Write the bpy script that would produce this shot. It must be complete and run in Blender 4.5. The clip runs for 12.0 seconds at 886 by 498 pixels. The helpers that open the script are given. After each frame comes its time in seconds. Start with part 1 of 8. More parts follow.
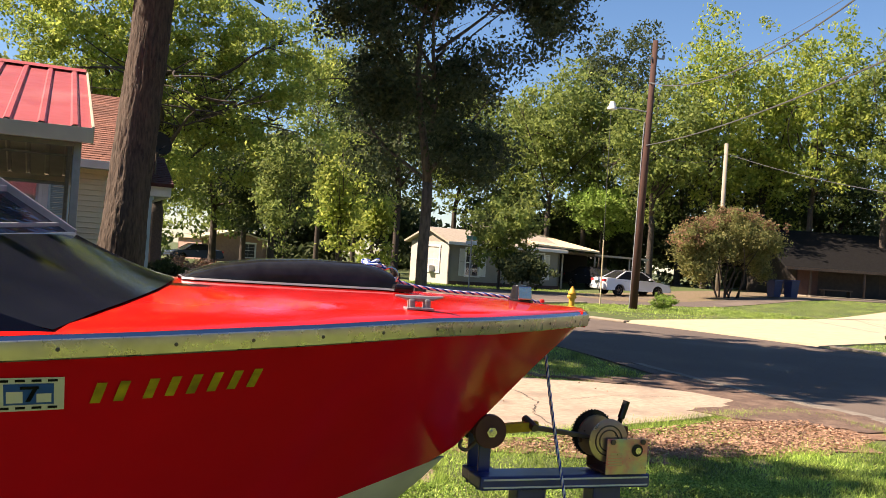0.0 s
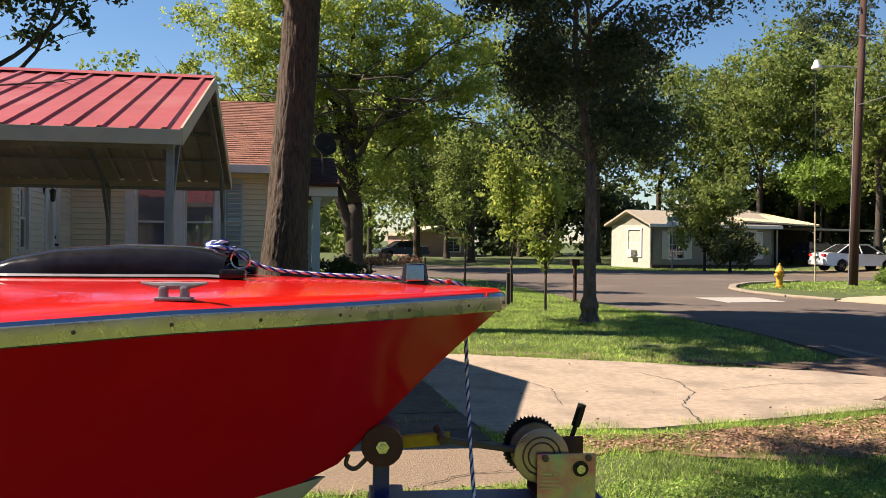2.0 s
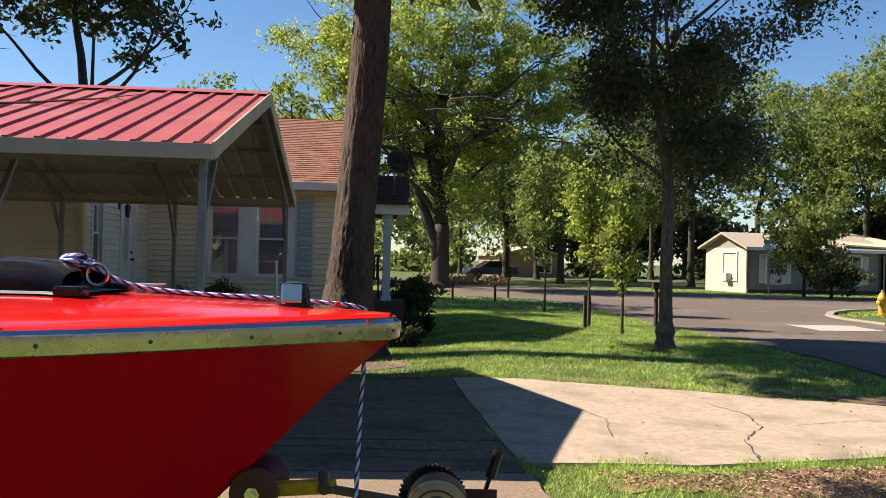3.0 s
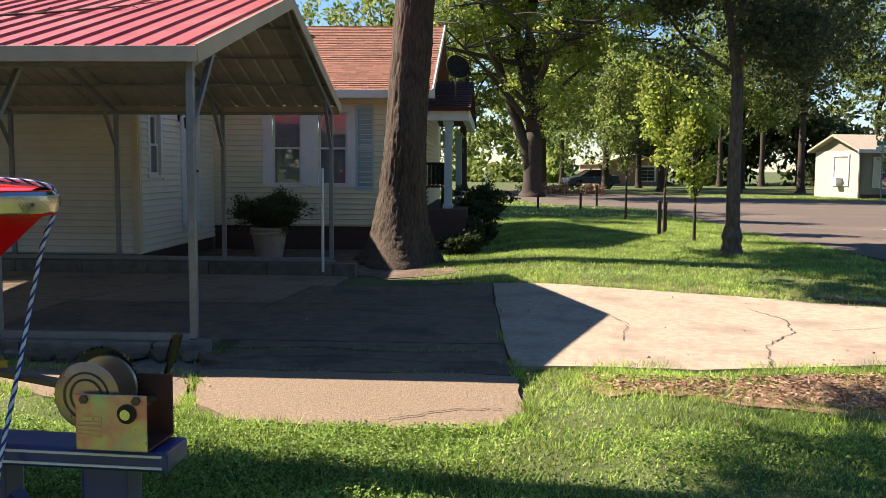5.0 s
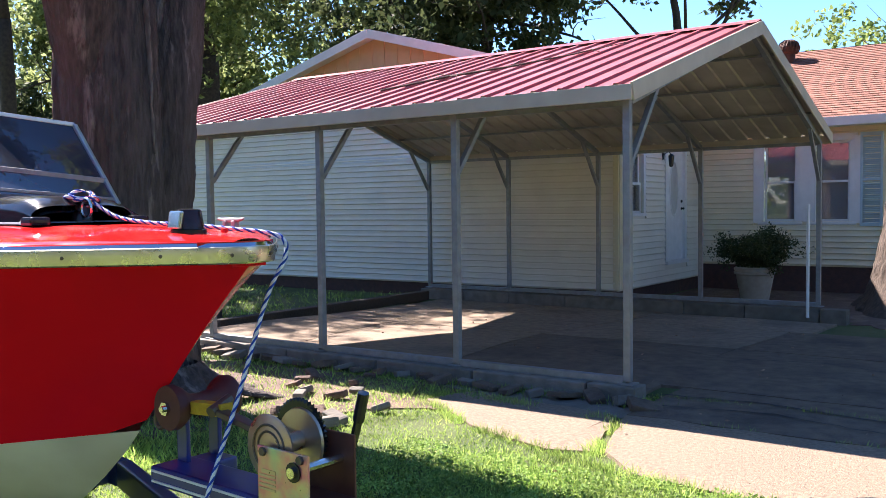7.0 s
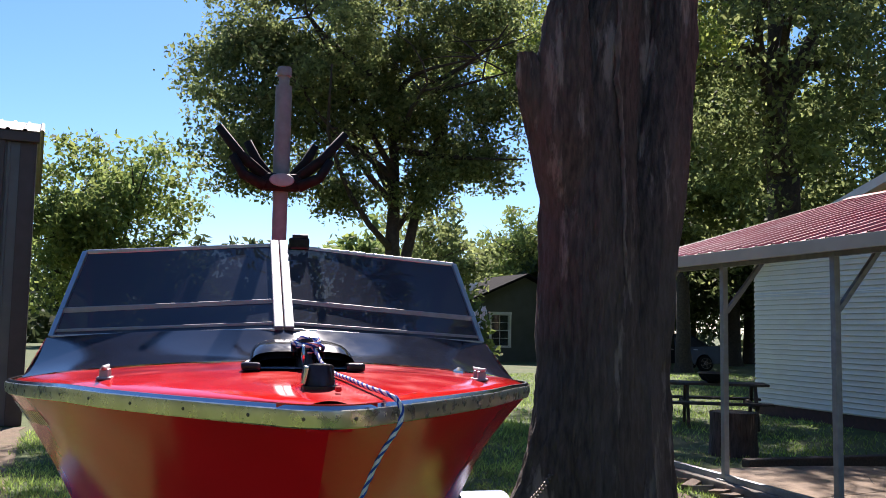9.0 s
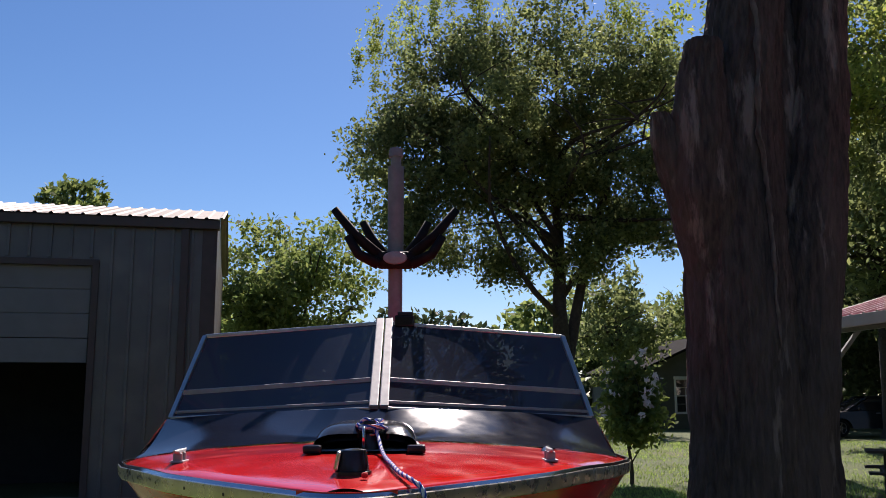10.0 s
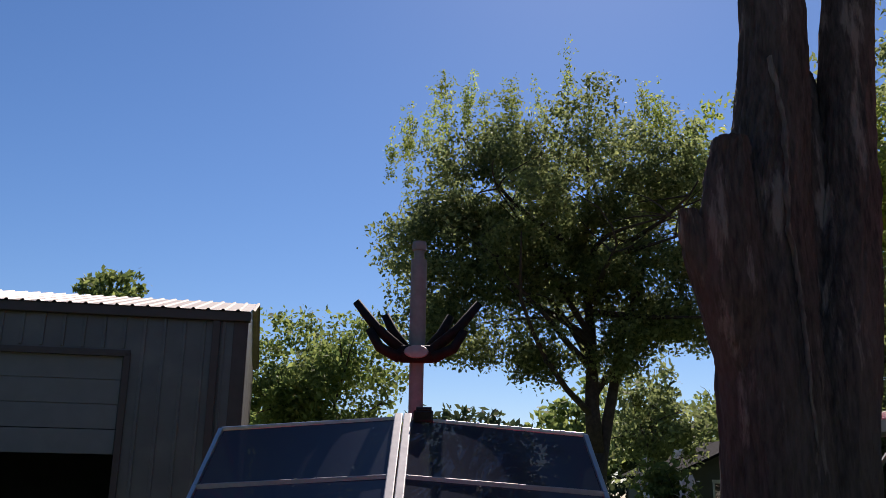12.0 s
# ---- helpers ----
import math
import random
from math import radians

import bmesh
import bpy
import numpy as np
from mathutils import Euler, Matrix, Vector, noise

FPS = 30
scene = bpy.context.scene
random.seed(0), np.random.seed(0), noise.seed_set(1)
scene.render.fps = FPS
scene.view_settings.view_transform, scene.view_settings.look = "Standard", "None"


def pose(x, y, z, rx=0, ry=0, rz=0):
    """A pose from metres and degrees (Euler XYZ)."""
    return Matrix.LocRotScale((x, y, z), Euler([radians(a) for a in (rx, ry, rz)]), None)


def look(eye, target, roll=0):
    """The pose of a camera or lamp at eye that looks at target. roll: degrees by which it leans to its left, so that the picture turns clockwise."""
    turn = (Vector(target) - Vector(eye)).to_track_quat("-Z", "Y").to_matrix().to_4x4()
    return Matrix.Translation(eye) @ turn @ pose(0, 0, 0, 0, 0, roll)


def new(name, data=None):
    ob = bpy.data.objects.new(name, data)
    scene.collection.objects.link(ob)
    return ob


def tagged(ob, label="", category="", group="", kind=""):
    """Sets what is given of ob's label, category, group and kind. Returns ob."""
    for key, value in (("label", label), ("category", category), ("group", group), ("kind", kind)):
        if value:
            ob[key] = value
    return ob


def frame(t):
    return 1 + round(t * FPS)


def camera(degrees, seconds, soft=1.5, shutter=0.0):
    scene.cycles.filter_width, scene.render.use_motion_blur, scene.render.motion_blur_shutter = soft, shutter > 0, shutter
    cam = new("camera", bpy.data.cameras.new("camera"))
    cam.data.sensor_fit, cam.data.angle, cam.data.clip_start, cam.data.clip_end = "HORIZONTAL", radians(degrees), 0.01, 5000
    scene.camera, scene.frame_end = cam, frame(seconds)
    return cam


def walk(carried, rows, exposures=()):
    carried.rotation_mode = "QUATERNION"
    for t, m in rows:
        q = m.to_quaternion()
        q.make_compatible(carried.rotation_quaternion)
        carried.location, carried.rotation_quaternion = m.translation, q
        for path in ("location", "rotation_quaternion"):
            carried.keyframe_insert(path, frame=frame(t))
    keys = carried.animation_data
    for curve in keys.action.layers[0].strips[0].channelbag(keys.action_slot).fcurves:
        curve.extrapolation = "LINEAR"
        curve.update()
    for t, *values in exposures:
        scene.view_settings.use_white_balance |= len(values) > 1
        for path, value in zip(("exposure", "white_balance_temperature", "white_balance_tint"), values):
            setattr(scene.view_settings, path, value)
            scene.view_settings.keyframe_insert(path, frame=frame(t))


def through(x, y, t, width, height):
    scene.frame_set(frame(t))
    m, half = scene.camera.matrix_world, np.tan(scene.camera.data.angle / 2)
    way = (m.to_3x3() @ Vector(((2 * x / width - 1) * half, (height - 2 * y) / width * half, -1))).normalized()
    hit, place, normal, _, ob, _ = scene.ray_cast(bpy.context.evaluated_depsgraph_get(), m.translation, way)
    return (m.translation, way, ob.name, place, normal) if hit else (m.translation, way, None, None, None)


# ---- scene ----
cam = camera(52.3, 12.0, soft=0.85)
PATH = [
    (0, (-0.135, -7.737, 1.487), (0.659, -5.902, 1.51), 3.8),
    (0.5, (0.128, -7.629, 1.469), (0.89, -5.78, 1.49), 2.4),
    (1, (0.343, -7.55, 1.493), (1.024, -5.67, 1.508), 0.6),
    (1.5, (0.632, -7.538, 1.483), (1.114, -5.597, 1.466), 0.7),
    (2, (0.909, -7.479, 1.479), (1.254, -5.509, 1.461), 0.6),
    (2.5, (1.175, -7.308, 1.472), (1.456, -5.328, 1.499), 0.8),
    (3, (1.421, -7.214, 1.48), (1.556, -5.218, 1.503), 1.4),
    (3.2, (1.555, -7.193, 1.477), (1.64, -5.195, 1.5), 1.7),
    (4.8, (2.271, -7.028, 1.411), (2.25, -5.028, 1.354), -0.2),
    (5, (2.365, -7.042, 1.402), (2.26, -5.053, 1.226), 0.4),
    (5.5, (2.523, -7.01, 1.377), (2.283, -5.054, 1.038), 0.2),
    (6, (2.658, -6.868, 1.373), (2.254, -4.943, 1.014), -0.7),
    (6.5, (2.72, -6.735, 1.393), (1.97, -4.895, 1.169), -1.7),
    (7, (2.879, -6.548, 1.42), (1.724, -4.918, 1.327), -0.7),
    (7.2, (2.955, -6.463, 1.433), (1.667, -4.934, 1.357), -0.1),
    (8.8, (3.195, -5.628, 1.495), (1.321, -4.939, 1.621), 0.8),
    (9, (3.194, -5.554, 1.504), (1.292, -4.961, 1.679), 1.0),
    (9.5, (3.187, -5.369, 1.508), (1.237, -5.001, 1.758), 0.4),
    (10, (3.244, -5.222, 1.539), (1.279, -5.026, 1.857), -0.1),
    (10.5, (3.254, -5.19, 1.544), (1.325, -5.077, 2.058), 0.6),
    (11, (3.252, -5.179, 1.552), (1.378, -5.099, 2.246), 0.8),
    (11.2, (3.255, -5.181, 1.56), (1.4, -5.106, 2.303), 1.0),
    (11.5, (3.244, -5.185, 1.565), (1.39, -5.097, 2.312), 1.2),
    (12, (3.223, -5.163, 1.538), (1.296, -5.047, 2.061), 1.0),
]
walk(cam, [(t, look(eye, target, roll)) for t, eye, target, roll in PATH],
     [(0, 1.38, 7700, 20), (1.0, 1.18, 7550, 19), (1.5, 1.11, 7450, 18), (2.5, 1.13, 7200, 14), (3.2, 1.16, 7100, 14), (5.5, 1.44, 7200, 16), (6.0, 1.6, 6950, 17), (6.5, 2.2, 6250, 20), (7.2, 2.14, 6300, 21),
      (8.8, 1.5, 6250, 20), (9.5, 0.8, 6450, 21), (10.5, 0.56, 6500, 23), (11.0, 0.5, 6500, 24), (11.5, 0.34, 6500, 24), (12, 0.46, 6500, 22)])

# ---------------------------------------------------------------- world, sun
SUN_YAW, SUN_EL = radians(75.0), radians(43.3)
SUN_DIR = Vector((-math.sin(SUN_YAW) * math.cos(SUN_EL), math.cos(SUN_YAW) * math.cos(SUN_EL), math.sin(SUN_EL)))
world = bpy.data.worlds.new("sky")
scene.world = world
world.use_nodes = True
wn = world.node_tree.nodes
sky = wn.new("ShaderNodeTexSky")
sky.sky_type = "NISHITA"
sky.sun_disc = False
sky.sun_elevation = SUN_EL
sky.sun_rotation = -SUN_YAW
sky.air_density, sky.dust_density, sky.ozone_density = 1.0, 0.15, 6.0
wn["Background"].inputs["Strength"].default_value = 0.061
grade = wn.new("ShaderNodeHueSaturation")
grade.inputs["Saturation"].default_value, grade.inputs["Value"].default_value = 1.12, 1.12
world.node_tree.links.new(sky.outputs[0], grade.inputs["Color"])
world.node_tree.links.new(grade.outputs[0], wn["Background"].inputs["Color"])
sun_data = bpy.data.lights.new("sun", "SUN")
sun_data.energy, sun_data.angle, sun_data.color = 5.0, radians(0.53), (1.0, 0.93, 0.82)
sun_ob = new("sun", sun_data)
sun_ob.matrix_world = look(SUN_DIR * 60, (0, 0, 0))


# ---------------------------------------------------------------- materials
def mat(name, c1, c2=None, scale=6.0, rough=0.6, metal=0.0, bump=0.0, bscale=80.0, c3=None, scale3=0.7, amount3=0.5,
        rand=0.0, island=0.0, coat=0.0, spec=0.5, stretch=(1, 1, 1), rough_var=0.0):
    m = bpy.data.materials.new(name)
    m.use_nodes = True
    n, l = m.node_tree.nodes, m.node_tree.links
    bsdf = n["Principled BSDF"]
    bsdf.inputs["Roughness"].default_value = rough
    bsdf.inputs["Metallic"].default_value = metal
    bsdf.inputs["Coat Weight"].default_value = coat
    bsdf.inputs["Coat Roughness"].default_value = 0.04
    bsdf.inputs["Specular IOR Level"].default_value = spec
    geo = n.new("ShaderNodeNewGeometry")
    mp = n.new("ShaderNodeMapping")
    mp.inputs["Scale"].default_value = stretch
    l.new(geo.outputs["Position"], mp.inputs["Vector"])

    def noise_tex(sc, det=5):
        t = n.new("ShaderNodeTexNoise")
        t.inputs["Scale"].default_value, t.inputs["Detail"].default_value = sc, det
        l.new(mp.outputs["Vector"], t.inputs["Vector"])
        return t

    def mix(a, b, f):
        x = n.new("ShaderNodeMix")
        x.data_type = "RGBA"
        for sock, v in ((x.inputs[6], a), (x.inputs[7], b), (x.inputs[0], f)):
            if isinstance(v, (tuple, list)):
                sock.default_value = (*v, 1)
            elif isinstance(v, float):
                sock.default_value = v
            else:
                l.new(v, sock)
        return x.outputs[2]

    def ramp(v, lo, hi, a=0.0, b=1.0):
        r = n.new("ShaderNodeMapRange")
        r.inputs["From Min"].default_value, r.inputs["From Max"].default_value = lo, hi
        r.inputs["To Min"].default_value, r.inputs["To Max"].default_value = a, b
        l.new(v, r.inputs["Value"])
        return r.outputs[0]

    col = tuple(c1)
    t1 = noise_tex(scale)
    if c2:
        col = mix(tuple(c1), tuple(c2), ramp(t1.outputs["Fac"], 0.32, 0.68))
    if c3:
        t3 = noise_tex(scale3, 6)
        col = mix(col, tuple(c3), ramp(t3.outputs["Fac"], 0.5, 0.72, 0.0, amount3))
    if rand or island:
        src = n.new("ShaderNodeObjectInfo").outputs["Random"] if rand else geo.outputs["Random Per Island"]
        k = rand or island
        h = n.new("ShaderNodeHueSaturation")
        l.new(ramp(src, 0, 1, 1 - k, 1 + k), h.inputs["Value"])
        if isinstance(col, tuple):
            h.inputs["Color"].default_value = (*col, 1)
        else:
            l.new(col, h.inputs["Color"])
        col = h.outputs[0]
    if isinstance(col, tuple):
        bsdf.inputs["Base Color"].default_value = (*col, 1)
    else:
        l.new(col, bsdf.inputs["Base Color"])
    if rough_var:
        l.new(ramp(noise_tex(scale * 1.7).outputs["Fac"], 0.3, 0.7, rough - rough_var, rough + rough_var), bsdf.inputs["Roughness"])
    if bump:
        b = n.new("ShaderNodeBump")
        b.inputs["Strength"].default_value, b.inputs["Distance"].default_value = bump, 0.02
        l.new(noise_tex(bscale).outputs["Fac"], b.inputs["Height"])
        l.new(b.outputs[0], bsdf.inputs["Normal"])
    return m


def leaf_mat(name, c1, c2, through=0.35, var=0.35, rough=0.62, spec=0.16, scale=0.9):
    m = bpy.data.materials.new(name)
    m.use_nodes = True
    n, l = m.node_tree.nodes, m.node_tree.links
    bsdf, out = n["Principled BSDF"], n["Material Output"]
    geo = n.new("ShaderNodeNewGeometry")
    mx = n.new("ShaderNodeMix")
    mx.data_type = "RGBA"
    mx.inputs[6].default_value, mx.inputs[7].default_value = (c1[0] * 1.1, c1[1], c1[2] * 1.1, 1), (c2[0] * 1.1, c2[1], c2[2] * 1.1, 1)
    l.new(geo.outputs["Random Per Island"], mx.inputs[0])
    nz = n.new("ShaderNodeTexNoise")
    nz.inputs["Scale"].default_value = scale
    nz.inputs["Detail"].default_value = 5
    l.new(geo.outputs["Position"], nz.inputs["Vector"])
    r = n.new("ShaderNodeMapRange")
    r.inputs["From Min"].default_value, r.inputs["From Max"].default_value = 0.3, 0.7
    r.inputs["To Min"].default_value, r.inputs["To Max"].default_value = 1 - var, 1 + var
    l.new(nz.outputs["Fac"], r.inputs["Value"])
    h = n.new("ShaderNodeHueSaturation")
    l.new(r.outputs[0], h.inputs["Value"])
    l.new(mx.outputs[2], h.inputs["Color"])
    l.new(h.outputs[0], bsdf.inputs["Base Color"])
    bsdf.inputs["Roughness"].default_value = rough
    bsdf.inputs["Specular IOR Level"].default_value = spec
    tr = n.new("ShaderNodeBsdfTranslucent")
    h2 = n.new("ShaderNodeHueSaturation")
    h2.inputs["Value"].default_value, h2.inputs["Saturation"].default_value = 1.7, 0.95
    l.new(h.outputs[0], h2.inputs["Color"])
    l.new(h2.outputs[0], tr.inputs["Color"])
    ms = n.new("ShaderNodeMixShader")
    ms.inputs[0].default_value = through
    l.new(bsdf.outputs[0], ms.inputs[1])
    l.new(tr.outputs[0], ms.inputs[2])
    l.new(ms.outputs[0], out.inputs["Surface"])
    return m


def glass_mat(name, tint, rough=0.0, base=0.045, dust=0.0):
    m = bpy.data.materials.new(name)
    m.use_nodes = True
    n, l = m.node_tree.nodes, m.node_tree.links
    n.remove(n["Principled BSDF"])
    tr, gl, lw, ms = (n.new("ShaderNodeBsdfTransparent"), n.new("ShaderNodeBsdfGlossy"), n.new("ShaderNodeLayerWeight"), n.new("ShaderNodeMixShader"))
    tr.inputs["Color"].default_value = (*tint, 1)
    gl.inputs["Roughness"].default_value = rough
    pw, ad = n.new("ShaderNodeMath"), n.new("ShaderNodeMath")
    pw.operation, ad.operation = "POWER", "MULTIPLY_ADD"
    lw.inputs["Blend"].default_value = 0.5
    l.new(lw.outputs["Facing"], pw.inputs[0])
    pw.inputs[1].default_value = 5.0
    l.new(pw.outputs[0], ad.inputs[0])
    ad.inputs[1].default_value, ad.inputs[2].default_value = 0.9, base
    l.new(ad.outputs[0], ms.inputs[0])
    seen = tr.outputs[0]
    if dust:
        df, md = n.new("ShaderNodeBsdfDiffuse"), n.new("ShaderNodeMixShader")
        df.inputs["Color"].default_value = (0.055, 0.062, 0.085, 1)
        md.inputs[0].default_value = dust
        l.new(tr.outputs[0], md.inputs[1])
        l.new(df.outputs[0], md.inputs[2])
        seen = md.outputs[0]
    l.new(seen, ms.inputs[1])
    l.new(gl.outputs[0], ms.inputs[2])
    l.new(ms.outputs[0], n["Material Output"].inputs["Surface"])
    return m


def bark_mat(name, c1, c2, pale, lo, hi):
    """Furrowed bark, with irregular places where it has come off."""
    m = mat(name, c1, c2, 28, rough=0.95, bump=1.0, bscale=60, stretch=(1, 1, 0.2), c3=tuple(q * 1.5 for q in c1), scale3=3, amount3=0.5)
    n, l = m.node_tree.nodes, m.node_tree.links
    bsdf = n["Principled BSDF"]
    src = bsdf.inputs["Base Color"].links[0].from_socket
    geo, mp, t = n.new("ShaderNodeNewGeometry"), n.new("ShaderNodeMapping"), n.new("ShaderNodeTexNoise")
    mp.inputs["Scale"].default_value = (1.6, 2.6, 0.42)
    t.inputs["Scale"].default_value, t.inputs["Detail"].default_value, t.inputs["Roughness"].default_value = 2.4, 9, 0.62
    r, mx = n.new("ShaderNodeMapRange"), n.new("ShaderNodeMix")
    r.inputs["From Min"].default_value, r.inputs["From Max"].default_value = lo, hi
    mx.data_type = "RGBA"
    l.new(geo.outputs["Position"], mp.inputs["Vector"])
    l.new(mp.outputs["Vector"], t.inputs["Vector"])
    l.new(t.outputs["Fac"], r.inputs["Value"])
    l.new(r.outputs[0], mx.inputs[0])
    l.new(src, mx.inputs[6])
    mx.inputs[7].default_value = (*pale, 1)
    l.new(mx.outputs[2], bsdf.inputs["Base Color"])
    return m


M_RED = mat("red_gelcoat", (0.74, 0.009, 0.020), (0.66, 0.008, 0.018), 3, rough=0.15, spec=0.09, bump=0.045, bscale=4, c3=(0.56, 0.012, 0.02), scale3=1.6, amount3=0.5, rough_var=0.04)
M_REDDECK = mat("red_deck", (0.74, 0.016, 0.012), (0.68, 0.012, 0.010), 4, rough=0.13, coat=0.2, bump=0.015, bscale=12, c3=(0.5, 0.05, 0.05), scale3=3, amount3=0.25, rough_var=0.1)
M_HULLWHITE = mat("hull_white", (0.74, 0.72, 0.66), (0.66, 0.63, 0.56), 5, rough=0.4, c3=(0.35, 0.3, 0.24), scale3=2.4, amount3=0.35)
# Cream and bluish tints paint the ground and sky mirrored in the rail
M_RAIL = mat("polished_rail", (0.70, 0.655, 0.56), (0.60, 0.555, 0.47), 18, rough=0.3, metal=0.95, c3=(0.40, 0.345, 0.27), scale3=9, amount3=0.35, rough_var=0.08)
M_BLUECHROME = mat("polished_edge", (0.46, 0.48, 0.52), (0.40, 0.42, 0.46), 20, rough=0.14, metal=1)
M_POSTALU = mat("grey_aluminium", (0.34, 0.34, 0.35), (0.28, 0.28, 0.29), 25, rough=0.55, metal=0.4, spec=0.25, rough_var=0.08)
M_IRID = mat("iridescent_zinc", (0.62, 0.55, 0.30), (0.70, 0.20, 0.27), 24, rough=0.34, metal=0.6, c3=(0.34, 0.56, 0.38), scale3=16, amount3=0.7, rough_var=0.08)
M_CHROME = mat("chrome_rail", (0.78, 0.75, 0.66), (0.68, 0.64, 0.55), 20, rough=0.2, metal=1, c3=(0.45, 0.40, 0.32), scale3=6, amount3=0.4, rough_var=0.08)
M_ALUD = mat("bright_frame", (0.50, 0.50, 0.51), (0.42, 0.42, 0.43), 25, rough=0.33, metal=0.9)
M_ALU = mat("aluminium", (0.62, 0.62, 0.62), (0.52, 0.52, 0.53), 25, rough=0.34, metal=1, rough_var=0.08)
M_NAVY = mat("navy_gelcoat", (0.012, 0.014, 0.024), (0.009, 0.011, 0.019), 6, rough=0.1, spec=0.22, c3=(0.025, 0.027, 0.038), scale3=5, amount3=0.3, rough_var=0.03)
M_BLACK = mat("black_plastic", (0.012, 0.012, 0.014), (0.022, 0.022, 0.024), 30, rough=0.15, spec=0.3, rough_var=0.05)
M_RUBBER = mat("black_rubber", (0.010, 0.010, 0.011), (0.018, 0.017, 0.017), 30, rough=0.75, bump=0.1, spec=0.12)
M_ROLLER = mat("maroon_roller", (0.085, 0.024, 0.022), (0.11, 0.032, 0.028), 30, rough=0.6)
M_BLUE = mat("blue_paint", (0.010, 0.024, 0.165), (0.014, 0.03, 0.19), 9, rough=0.32, coat=0.2, c3=(0.02, 0.025, 0.06), scale3=5, amount3=0.5)
M_BLUEFENDER = mat("blue_fender", (0.03, 0.09, 0.26), (0.022, 0.07, 0.20), 9, rough=0.4)
M_WHITEP = mat("white_paint", (0.78, 0.78, 0.76), (0.70, 0.70, 0.68), 8, rough=0.5, c3=(0.5, 0.48, 0.42), scale3=1.5, amount3=0.25)
M_ZINC = mat("yellow_zinc", (0.54, 0.46, 0.36), (0.50, 0.35, 0.27), 14, rough=0.35, metal=0.85, c3=(0.45, 0.20, 0.16), scale3=9, amount3=0.6, rough_var=0.1)
# Rust colour taken darker to paint the shade inside the winch
M_WINCHRUST = mat("shaded_rust_plate", (0.15, 0.055, 0.038), (0.09, 0.035, 0.026), 22, rough=0.55, metal=0.3, c3=(0.2, 0.09, 0.045), scale3=14, amount3=0.5)
M_STEEL = mat("dark_steel", (0.10, 0.09, 0.085), (0.17, 0.13, 0.10), 25, rough=0.5, metal=0.7, c3=(0.14, 0.07, 0.04), scale3=10, amount3=0.5)
M_COUPLER = mat("weathered_steel", (0.17, 0.17, 0.17), (0.11, 0.105, 0.10), 22, rough=0.5, metal=0.5, c3=(0.12, 0.08, 0.05), scale3=12, amount3=0.4)
M_YELLOW = mat("yellow_webbing", (0.62, 0.42, 0.02), (0.50, 0.32, 0.02), 60, rough=0.85, bump=0.3, bscale=250)
M_ROPEW = mat("rope_white", (0.85, 0.85, 0.84), (0.74, 0.74, 0.74), 90, rough=0.9, bump=0.4, bscale=260)
M_ROPEB = mat("rope_blue", (0.010, 0.07, 0.42), (0.008, 0.05, 0.30), 90, rough=0.9, bump=0.4, bscale=260)
M_ROPER = mat("rope_red", (0.5, 0.02, 0.02), None, rough=0.85)
M_YDECAL = mat("yellow_decal", (0.62, 0.48, 0.03), (0.26, 0.2, 0.02), 18, rough=0.4)
M_BLUEDECAL = mat("blue_decal", (0.02, 0.10, 0.42), None, rough=0.4)
M_GLASS_WS = glass_mat("tinted_glass", (0.06, 0.066, 0.078), dust=0.6)
M_GLASS = glass_mat("window_glass", (0.82, 0.83, 0.84), base=0.08)
# Aluminium darkened in its colour because the pylon stands against the light
M_PYLON = mat("backlit_tube", (0.25, 0.25, 0.26), (0.20, 0.20, 0.21), 25, rough=0.6, metal=0.25, spec=0.2, rough_var=0.08)
M_RUSTVENT = mat("rusted_vent", (0.11, 0.05, 0.035), (0.07, 0.035, 0.026), 14, rough=0.7, metal=0.3)
M_BLIND = mat("grey_blind", (0.55, 0.53, 0.52), (0.48, 0.46, 0.45), 3, rough=0.8)
# Sage taken very dark so the rear house looks shaded in full sun
M_SAGE = mat("sage_wall", (0.10, 0.105, 0.09), (0.08, 0.085, 0.07), 2, rough=0.8)
M_SIDEFRAME = mat("dark_frame", (0.10, 0.10, 0.11), (0.07, 0.07, 0.08), 25, rough=0.35, metal=0.8)
M_PATCH = mat("pale_patch", (0.40, 0.37, 0.335), (0.33, 0.305, 0.275), 6, rough=0.9, bump=0.3, bscale=50)
# Dark blind tone that stands in for an unlit room behind far windows
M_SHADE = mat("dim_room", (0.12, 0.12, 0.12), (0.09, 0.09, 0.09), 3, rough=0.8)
# Paler copy of the beige wall: sunlight is put into its colour
M_ENDWALL = mat("sunlit_wall_tone", (0.47, 0.44, 0.385), (0.41, 0.385, 0.335), 4, rough=0.7)
M_DARK = mat("dark_interior", (0.02, 0.02, 0.02), (0.03, 0.03, 0.028), 4, rough=0.9)
M_SIDING = mat("cream_siding", (0.77, 0.68, 0.47), (0.72, 0.63, 0.43), 3, rough=0.5, rand=0.035, bump=0.05, bscale=40, c3=(0.57, 0.54, 0.43), scale3=1.2, amount3=0.35)
M_SIDINGW = mat("white_siding", (0.79, 0.745, 0.63), (0.74, 0.69, 0.58), 3, rough=0.5, rand=0.035, bump=0.05, bscale=40, c3=(0.64, 0.62, 0.54), scale3=1.2, amount3=0.35)
M_TAN = mat("tan_panel", (0.60, 0.42, 0.24), (0.55, 0.38, 0.21), 5, rough=0.7, bump=0.1)
M_TRIM = mat("white_trim", (0.76, 0.76, 0.74), (0.70, 0.70, 0.68), 7, rough=0.5, c3=(0.5, 0.47, 0.4), scale3=2, amount3=0.3)
